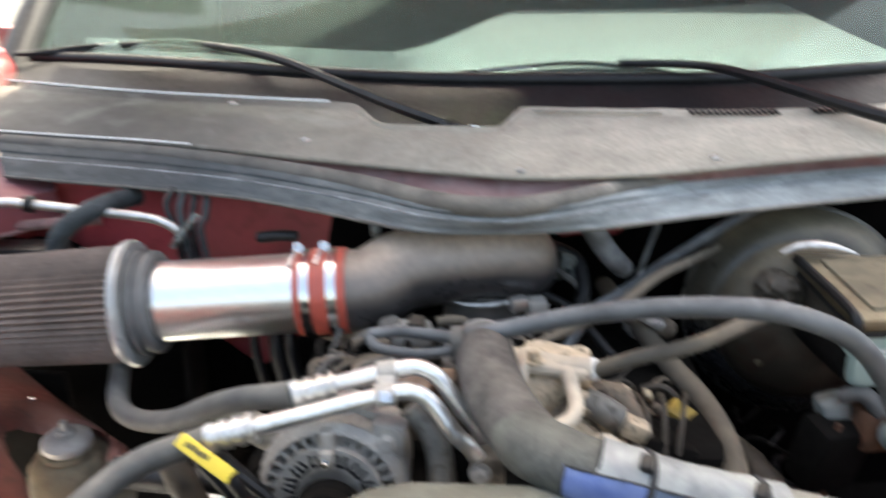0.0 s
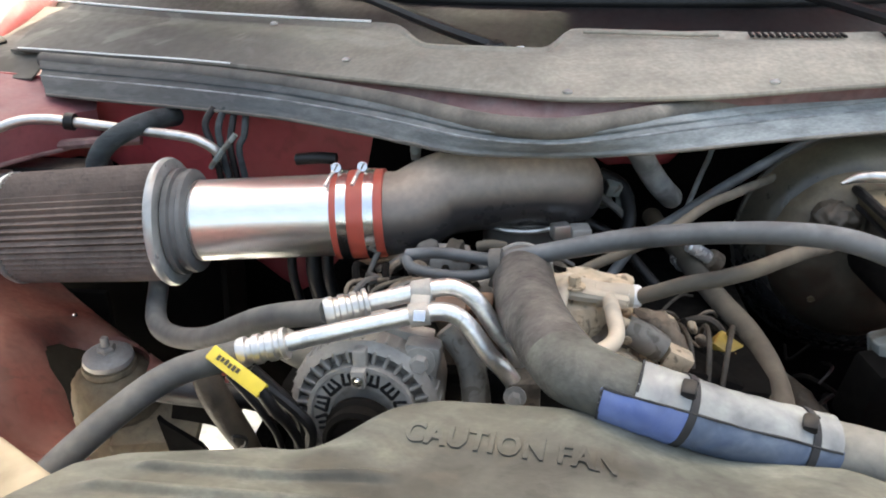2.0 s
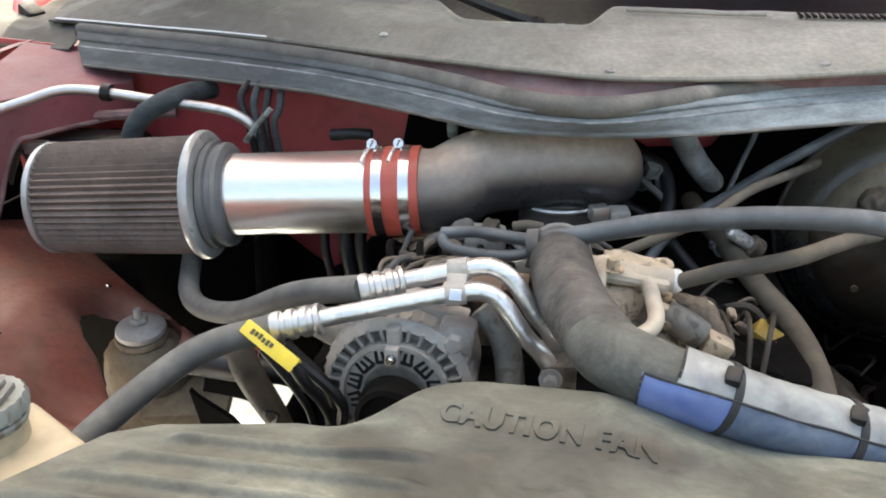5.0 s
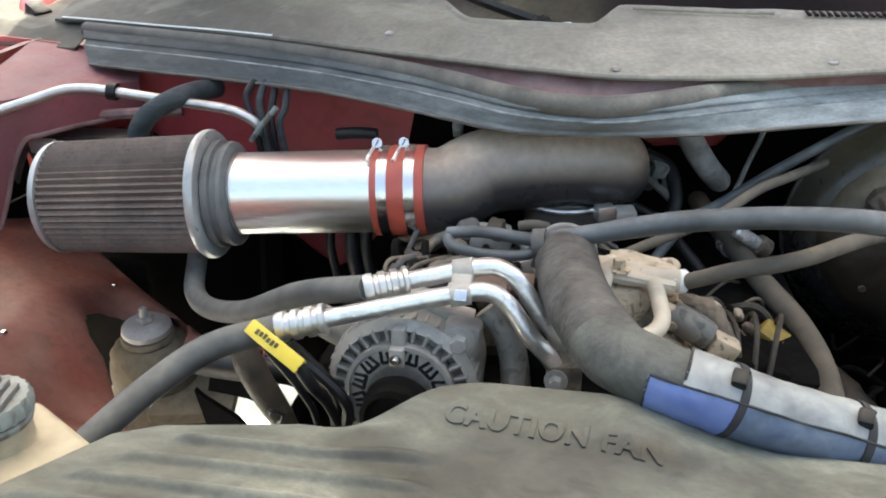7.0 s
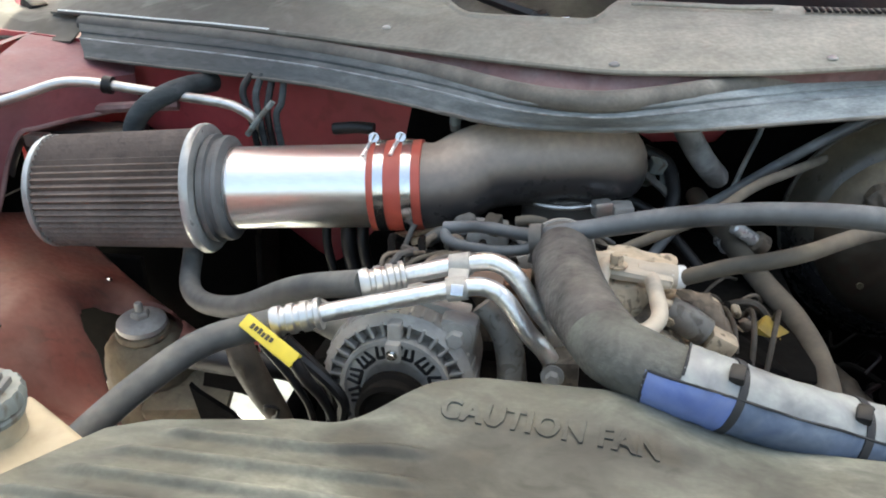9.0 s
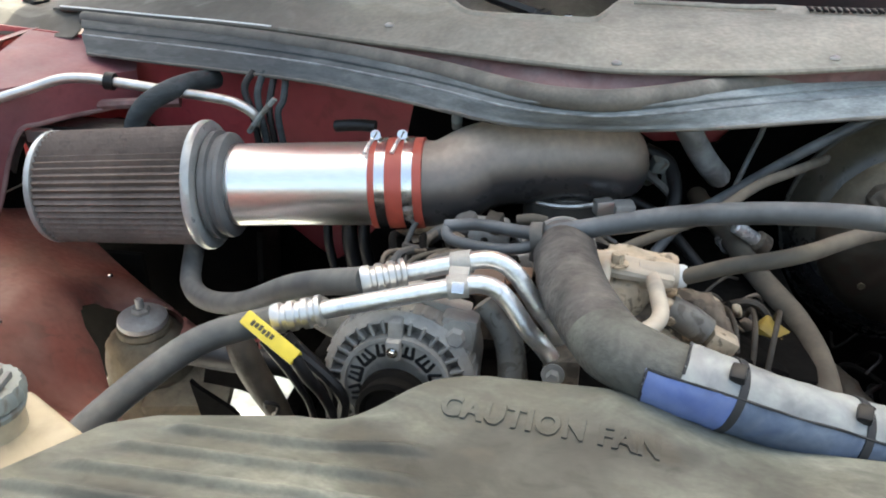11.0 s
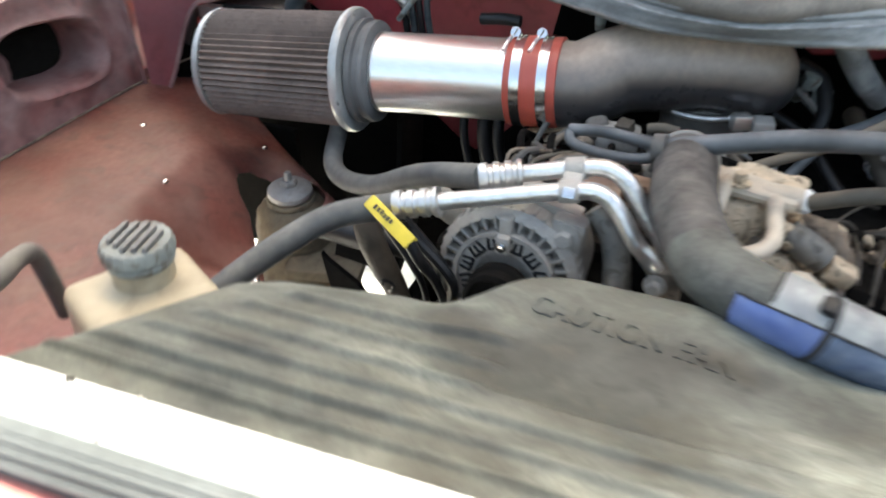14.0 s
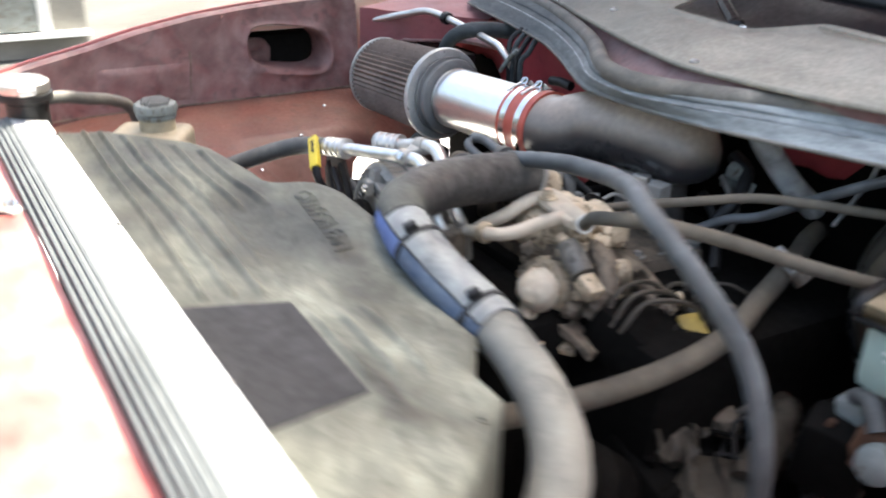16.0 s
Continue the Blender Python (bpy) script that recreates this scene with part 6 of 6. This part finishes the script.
part("rusty_lump", rough(lathe([(0.02, -0.03), (0.034, -0.02), (0.036, 0.01), (0.022, 0.024), (0.006, 0.028)], (0.215, 0.90, 0.905), (0.2, -0.3, 1), 24), 0.009, 60, 2), M_GREASE, cmp_)

ign = thing("ignition_coil", (0.25, 0.84, 0.9), "dark greasy coil pack with draped wires", "ignition coil")
part("body", box((0.245, 0.84, 0.905), (0.07, 0.09, 0.06), (-10, 20, 10), 0.012), M_DARK, ign)
for k in range(4):
    part("lead", tube([(0.225 + 0.014 * k, 0.80, 0.93), (0.215 + 0.02 * k, 0.83, 0.965), (0.20 + 0.03 * k, 0.89, 0.95), (0.20 + 0.03 * k, 0.93, 0.89)], 0.0030, 8), M_SLUDGE, ign)
yc = thing("yellow_connector", (0.29, 0.895, 0.89), "small dirty yellow electrical connector", "connector")
part("shell", rough(box((0.293, 0.893, 0.912), (0.052, 0.028, 0.026), (10, 28, -20), 0.004), 0.0015, 90, 2), M_YELLOWDIRT, yc)
part("lock", box((0.298, 0.878, 0.917), (0.014, 0.005, 0.009), (10, 28, -20), 0.001), M_YELLOWDIRT, yc)
part("boot", tube([(0.273, 0.916, 0.919), (0.256, 0.921, 0.923), (0.241, 0.926, 0.913)], 0.008, 10), M_BLACK, yc)
clut = thing("lower_accessory", (0.33, 0.72, 0.75), "greasy pump and brackets low beside the engine, painted shade-dark", "pump")
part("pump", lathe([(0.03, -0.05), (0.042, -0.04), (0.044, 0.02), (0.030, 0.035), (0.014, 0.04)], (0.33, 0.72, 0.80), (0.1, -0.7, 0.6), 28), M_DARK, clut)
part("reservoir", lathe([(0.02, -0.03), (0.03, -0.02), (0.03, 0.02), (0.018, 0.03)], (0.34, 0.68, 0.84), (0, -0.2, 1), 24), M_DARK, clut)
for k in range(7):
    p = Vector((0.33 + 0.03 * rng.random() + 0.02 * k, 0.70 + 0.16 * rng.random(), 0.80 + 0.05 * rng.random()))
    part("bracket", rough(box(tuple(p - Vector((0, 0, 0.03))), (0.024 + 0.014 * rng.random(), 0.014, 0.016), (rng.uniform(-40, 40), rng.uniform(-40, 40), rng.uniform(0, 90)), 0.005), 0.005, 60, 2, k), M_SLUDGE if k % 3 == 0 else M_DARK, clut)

tg = thing("wiring_tangle", (0.32, 0.82, 0.80), "greasy tangle of wires, clips and small plugs beside the engine", "wiring")
for k in range(34):
    p = Vector((rng.uniform(0.22, 0.47), rng.uniform(0.81, 1.02), rng.uniform(0.77, 0.835)))
    d1, d2 = (Vector((rng.uniform(-0.06, 0.06), rng.uniform(-0.05, 0.05), rng.uniform(-0.03, 0.02))) for _ in range(2))
    part("wire", tube([p - d1, p + Vector((0, 0, 0.012)), p + d2, p + d2 * 1.7 + Vector((0, 0, -0.03))], rng.uniform(0.0018, 0.0055), 7, 6), (M_DARK, M_SLUDGE, M_BLACK)[k % 3], tg)
for k in range(26):
    p = (rng.uniform(0.20, 0.36), rng.uniform(0.80, 1.0), rng.uniform(0.76, 0.82))
    part("plug", lump(p, (rng.uniform(0.008, 0.022), rng.uniform(0.006, 0.016), rng.uniform(0.006, 0.014)), k), (M_DARK, M_SLUDGE)[k % 2], tg)
grit = thing("loose_clips", (0.27, 0.84, 0.87), "small grimy clips and bare metal bits among the wires", "debris", kind="stuff")
bm = bmesh.new()
gr = random.Random(33)
for k in range(46):
    lump((gr.uniform(0.225, 0.32), gr.uniform(0.80, 0.92), gr.uniform(0.862, 0.905)), (gr.uniform(0.003, 0.011), gr.uniform(0.003, 0.009), gr.uniform(0.003, 0.008)), k + 200, 0.4, 1, bm)
part("clips", bm, M_GREYMUD, grit)
low = thing("frame_grime", (0.40, 0.74, 0.72), "grease-caked hoses, clips and lumps low beside the frame", "debris", kind="stuff")
bm = bmesh.new()
for k in range(70):
    lump((gr.uniform(0.26, 0.58), gr.uniform(0.62, 0.88), gr.uniform(0.69, 0.775)), (gr.uniform(0.006, 0.024), gr.uniform(0.006, 0.020), gr.uniform(0.005, 0.014)), k + 300, 0.45, 1, bm)
for k in range(26):
    a = Vector((gr.uniform(0.28, 0.56), gr.uniform(0.62, 0.86), gr.uniform(0.73, 0.79)))
    d = Vector((gr.uniform(-0.06, 0.06), gr.uniform(-0.06, 0.06), gr.uniform(-0.03, 0.01)))
    tube([a - d, a + Vector((0, 0, 0.01)), a + d, a + d * 1.6 - Vector((0, 0, 0.03))], gr.uniform(0.002, 0.006), 7, 5, bm)
part("caked_bits", bm, M_SLUDGE, low)
arm = thing("steering_link", (0.39, 0.84, 0.80), "mud-dusted steering link low beside the engine", "linkage")
part("rod", rough(tube([(0.350, 1.01, 0.815), (0.368, 0.985, 0.822), (0.395, 0.93, 0.820), (0.418, 0.87, 0.80)], [0.014, 0.018, 0.020, 0.022], 18), 0.004, 60, 0), M_SLUDGE, arm)
part("knuckle", rough(lathe([(0.02, -0.03), (0.03, -0.015), (0.03, 0.008), (0.018, 0.02), (0.006, 0.024)], (0.329, 0.841, 0.81), (0.3, -0.2, 1), 24), 0.006, 70, 1), M_SLUDGE, arm)
part("plate", rough(box((0.39, 0.85, 0.79), (0.08, 0.07, 0.012), (8, -10, 30), 0.003), 0.004, 60, 3), M_SLUDGE, arm)
part("joint", rough(lathe([(0.016, -0.014), (0.019, 0.0), (0.014, 0.012), (0.006, 0.015)], (0.342, 0.913, 0.82), (0, -0.4, 1), 20), 0.002, 90, 1), M_GREASE, arm)
part("wire", tube([(0.313, 1.065, 0.825), (0.322, 1.03, 0.83), (0.336, 0.98, 0.826), (0.345, 0.93, 0.825)], 0.0042, 8), M_RUBBER, arm)
mud = thing("engine_grime", (0.13, 0.82, 0.93), "crumbling tan mud and debris caked round the water outlet", "debris", kind="stuff")
bm = bmesh.new()
for k in range(150):
    a = rng.uniform(0, 6.28)
    r = rng.uniform(0.1, 0.75)
    lump((0.145 + 0.075 * r * math.cos(a), 0.815 + 0.07 * r * math.sin(a), 0.995 - 0.05 * r * r + rng.uniform(-0.035, 0.004) - 0.02 * (math.sin(a) < 0)), (rng.uniform(0.004, 0.014), rng.uniform(0.004, 0.011), rng.uniform(0.003, 0.009)), k, 0.5, 1, bm)
part("crumbs", bm, M_TANMETAL, mud)

twg = thing("ground_wires", (0.20, 0.86, 0.96), "thin greasy wires draped behind the compressor", "wiring")
for k in range(10):
    a = Vector((0.17 + 0.012 * k, 0.90 + rng.uniform(-0.02, 0.03), 0.95 - 0.004 * k))
    part("wire", tube([a, a + Vector((0.02, -0.03, rng.uniform(-0.01, 0.012))), a + Vector((rng.uniform(0.02, 0.05), -0.07, -0.03)), a + Vector((rng.uniform(0.0, 0.06), -0.08, -0.08))], rng.uniform(0.0015, 0.0035), 7, 6), (M_GREASE, M_DARK, M_BLACK)[k % 3], twg)
for k in range(7):
    p = (rng.uniform(0.18, 0.27), rng.uniform(0.84, 0.92), rng.uniform(0.93, 0.965))
    part("clip", lump(p, (rng.uniform(0.010, 0.024), rng.uniform(0.008, 0.016), rng.uniform(0.008, 0.016)), k), (M_GREASE, M_TANMETAL)[k % 2], twg)

hn = thing("engine_harness", (0.27, 0.90, 0.92), "grease-browned harness of loose wires behind the compressor", "wiring")
hr = random.Random(21)
for k in range(22):
    p = Vector((hr.uniform(0.205, 0.275), hr.uniform(0.84, 0.98), hr.uniform(0.885, 0.93)))
    q = Vector((hr.uniform(-0.045, 0.045), hr.uniform(-0.05, 0.05), hr.uniform(-0.025, 0.01)))
    part("wire", tube([p - q - Vector((0, 0, 0.025)), p - q * 0.4, p + q * 0.5 + Vector((0, 0, 0.006)), p + q * 1.2 + Vector((0, 0, -0.035))], hr.uniform(0.002, 0.0048), 7, 6), (M_SLUDGE, M_GREASE, M_SLUDGE, M_DARK, M_SLUDGE)[k % 5], hn)
for k in range(14):
    part("clip", lump((hr.uniform(0.20, 0.27), hr.uniform(0.83, 0.97), hr.uniform(0.88, 0.92)), (hr.uniform(0.010, 0.024), hr.uniform(0.008, 0.018), hr.uniform(0.008, 0.016)), k + 70), (M_SLUDGE, M_GREASE)[k % 2], hn)

# ---- brake booster and its neighbours ----
bb = thing("brake_booster", (0.47, 1.12, 0.9), "large dusty gold and black brake booster drum", "brake booster")
BC = Vector((0.475, 1.105, 0.958))
part("shell", lathe([(0.10, -0.07), (0.135, -0.05), (0.143, -0.02), (0.146, -0.012), (0.146, -0.004), (0.138, 0.006), (0.128, 0.024), (0.114, 0.036), (0.10, 0.038)], BC, (-0.1, -1, 0.12), 64), M_DRUM, bb)
part("face", rough(lathe([(0.111, 0.034), (0.106, 0.042), (0.096, 0.052), (0.082, 0.060), (0.064, 0.065), (0.04, 0.068)], BC, (-0.1, -1, 0.12), 64), 0.0012, 40, 1), M_FACE, bb, "gold-brown dusted front face")
for k in range(4):
    a = 0.8 + 1.57 * k
    part("stud", bolt(BC + Vector((0.075 * math.cos(a) - 0.005, -0.054, 0.075 * math.sin(a) + 0.006)), (-0.1, -1, 0.12), 0.005, 0.010), M_GOLD, bb)
part("rim", lathe([(0.1455, -0.014), (0.1485, -0.012), (0.1485, -0.004), (0.1455, -0.002)], BC, (-0.1, -1, 0.12), 64), M_DRUM, bb, "black rolled rim")
part("hub", rough(lathe([(0.026, 0.05), (0.028, 0.066), (0.022, 0.075), (0.012, 0.08), (0.003, 0.081)], BC + Vector((-0.040, 0, 0.050)), (-0.1, -1, 0.12), 28), 0.007, 45, 2), M_SLUDGE, bb, "greasy brown hub")
mc = thing("master_cylinder", (0.50, 0.95, 0.98), "dusty master cylinder with a dark lid and wire bail", "master cylinder")
part("body", tube([(0.475, 1.06, 0.975), (0.485, 0.98, 0.975), (0.495, 0.92, 0.975)], 0.028, 18), M_DARK, mc)
part("lid", box((0.530, 0.985, 1.042), (0.140, 0.178, 0.018), (2, 0, 5), 0.008), M_GOLD, mc)
part("lid_bead", box((0.534, 0.985, 1.0525), (0.100, 0.135, 0.006), (2, 0, 5), 0.003), M_TOWER, mc)
part("lid_seal", box((0.530, 0.985, 1.0325), (0.144, 0.182, 0.006), (2, 0, 5), 0.003), M_BLACK, mc, "black lid gasket")
part("bail", tube([(0.447, 1.078, 1.030), (0.452, 1.070, 1.051), (0.459, 1.0, 1.052), (0.466, 0.915, 1.050), (0.468, 0.896, 1.044), (0.468, 0.893, 1.034)], 0.0060, 8), M_BLACK, mc)
# added bright tube stands for a highlight behind the lid
part("lid_highlight", tube([(0.428, 1.046, 1.066), (0.448, 1.052, 1.072), (0.470, 1.054, 1.073), (0.495, 1.052, 1.071), (0.520, 1.045, 1.066)], [0.002, 0.006, 0.0075, 0.006, 0.002], 14), M_ALUDULL, mc, "bright curved tube drawn as the highlight behind the lid")
# dark block stands for the reservoir side in the lid's shadow
part("shaded_block", rough(box((0.520, 1.015, 0.995), (0.105, 0.090, 0.070), (2, 0, 5), 0.010), 0.002, 70, 2), M_SLUDGE, mc, "dark block painted as the shaded reservoir side under the lid")
rs = part("reservoir", box((0.533, 0.937, 0.993), (0.124, 0.062, 0.076), (2, 0, 5), 0.014), M_GREEN, mc, "pale green translucent reservoir")
part("print_bar", box((0.508, 0.9045, 1.004), (0.022, 0.003, 0.004), (2, 0, 5), 0), M_WHITE, rs)
part("print_bar", box((0.508, 0.9045, 0.996), (0.018, 0.003, 0.003), (2, 0, 5), 0), M_WHITE, rs)
pv = thing("proportioning_valve", (0.44, 0.89, 0.93), "grey and rusty brake valve with lines", "brake valve")
part("block", rough(box((0.475, 0.935, 0.905), (0.035, 0.03, 0.045), (0, -15, 10), 0.006), 0.002, 90, 1), M_BLUEGREY, pv)
part("rusty_block", rough(box((0.515, 0.92, 0.90), (0.045, 0.05, 0.05), (0, 0, 6), 0.008), 0.003, 90, 1), M_RUST, pv)
part("connector", tube([(0.475, 0.92, 0.935), (0.495, 0.91, 0.945), (0.515, 0.90, 0.925)], [0.009, 0.010, 0.011], 14), M_HOSEGREY, pv)
part("pale_knob", lathe([(0.018, -0.012), (0.021, 0.0), (0.018, 0.012), (0.008, 0.016)], (0.53, 0.885, 0.905), (0.2, -1, 0.2), 20), M_BLUEGREY, pv)
part("line", tube([(0.472, 0.915, 0.885), (0.478, 0.91, 0.870), (0.497, 0.908, 0.870), (0.503, 0.913, 0.885)], 0.003, 8), M_CAST, pv)
part("line", tube([(0.47, 0.90, 0.91), (0.46, 0.90, 0.86), (0.48, 0.93, 0.78)], 0.004, 8), M_RUST, pv)
part("lower_bracket", box((0.47, 0.92, 0.86), (0.07, 0.05, 0.09), (10, 5, 20), 0.01), M_DARK, pv)

# ---- left rear corner ----
rl = thing("steel_line", (-0.55, 1.13, 1.05), "bright bent steel line along the red firewall", "pipe")
part("tube", tube([(-0.748, 1.01, 1.083), (-0.715, 1.035, 1.093), (-0.671, 1.051, 1.1055), (-0.634, 1.065, 1.116), (-0.604, 1.074, 1.1165), (-0.570, 1.081, 1.112), (-0.491, 1.089, 1.1005), (-0.414, 1.091, 1.0915), (-0.386, 1.087, 1.085), (-0.370, 1.089, 1.0725), (-0.365, 1.102, 1.049), (-0.359, 1.113, 1.010)], 0.0069, 14), M_ALUDULL, rl)
part("clip", lathe([(0.0075, -0.006), (0.012, -0.006), (0.012, 0.006), (0.0075, 0.006)], (-0.570, 1.081, 1.112), (1, 0.1, -0.12), 16), M_BLACK, rl, "black clip")
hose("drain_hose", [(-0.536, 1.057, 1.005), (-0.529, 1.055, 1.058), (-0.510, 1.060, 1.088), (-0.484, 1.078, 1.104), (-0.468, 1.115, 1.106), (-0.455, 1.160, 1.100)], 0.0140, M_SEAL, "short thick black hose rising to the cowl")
pl = thing("cable_bundle", (-0.40, 1.12, 1.05), "dark tied cables beside the steel line", "cable")
for k in range(4):
    part("cable", tube([(-0.383 + 0.016 * k, 1.127, 1.122), (-0.388 + 0.018 * k, 1.106, 1.103 - 0.004 * k), (-0.375 + 0.012 * k, 1.094, 1.072), (-0.368 + 0.012 * k, 1.094, 1.01)], 0.005, 8), M_SEAL if k % 2 else M_BLACK, pl)
part("tie", tube([(-0.376, 1.078, 1.052), (-0.358, 1.080, 1.075), (-0.337, 1.084, 1.098)], 0.004, 8), M_BLUEGREY, pl)
ecu = thing("control_module", (-0.66, 1.14, 0.93), "black control module box with a pale metal corner", "control box")
part("case", box((-0.640, 1.125, 0.978), (0.17, 0.05, 0.118), (0, -2, -3), 0.006), M_BLACK, ecu)
part("corner_plate", box((-0.708, 1.098, 1.022), (0.036, 0.02, 0.018), (0, -2, -3), 0.003), M_FLANGE, ecu, "pale metal corner")
part("cover", box((-0.63, 1.105, 1.025), (0.13, 0.03, 0.010), (0, -2, -3), 0.003), M_BLUEGREY, ecu)
hose("battery_cable", [(-0.80, 1.12, 0.93), (-0.765, 1.11, 0.99), (-0.742, 1.11, 1.015), (-0.735, 1.12, 0.97)], 0.007, M_HOSEGREY, "grey cable loop beside the control module")
frl = thing("relay_bracket", (-0.80, 1.1, 0.9), "dark slotted bracket on the side wall", "bracket")
part("plate", box((-0.79, 1.10, 0.965), (0.02, 0.10, 0.16), (0, 0, 0), 0.005), M_DARK, frl)
part("map_sensor", tube([(-0.205, 1.10, 1.062), (-0.23, 1.10, 1.063), (-0.262, 1.105, 1.058)], 0.008, 12), M_BLACK, None)
tagged(bpy.data.objects["map_sensor"], "small dark sensor plug behind the red coupler", "sensor")
tagged(part("seal_stud", lathe([(0.006, 0), (0.007, 0.012), (0.005, 0.03)], (-0.085, 1.04, 1.085), (0, 0, 1), 12), M_BLUEGREY), "grey stud below the hood seal", "stud")

# ---- washer bottle ----
wb = thing("washer_bottle", (-0.36, 0.47, 0.85), "yellowed plastic washer bottle with a ribbed grey cap", "washer bottle")
part("body", box((-0.298, 0.4435, 0.969), (0.088, 0.102, 0.164), (0, 0, -30), 0.014, segs=4), M_BOTTLE, wb)
WC = Vector((-0.303, 0.456, 1.060))
part("neck", lathe([(0.024, -0.02), (0.024, 0.004), (0.022, 0.020)], WC, (0, 0, 1), 28), M_BOTTLE, wb)
part("cap_skirt", lathe([(0.018, 0.005), (0.0255, 0.006), (0.0270, 0.010), (0.0262, 0.012), (0.023, 0.013)], WC, (0, 0, 1), 36), M_BLUEGREY, wb, "smooth grey cap skirt")
wcap = part("cap", lathe([(0.0250, 0.0140), (0.0285, 0.0145), (0.0290, 0.022), (0.0270, 0.026), (0.010, 0.027)], WC, (0, 0, 1), 44, flute=0.05), M_BLUEGREY, wb, "dust-greyed ribbed cap")
for k in range(5):
    part("grip_rib", box((WC.x - 0.017 + 0.0085 * k, WC.y, WC.z + 0.0282), (0.004, 0.040 - 0.006 * abs(k - 2), 0.005), (0, 0, 10), 0.0012), M_FILTERRUB, wcap)
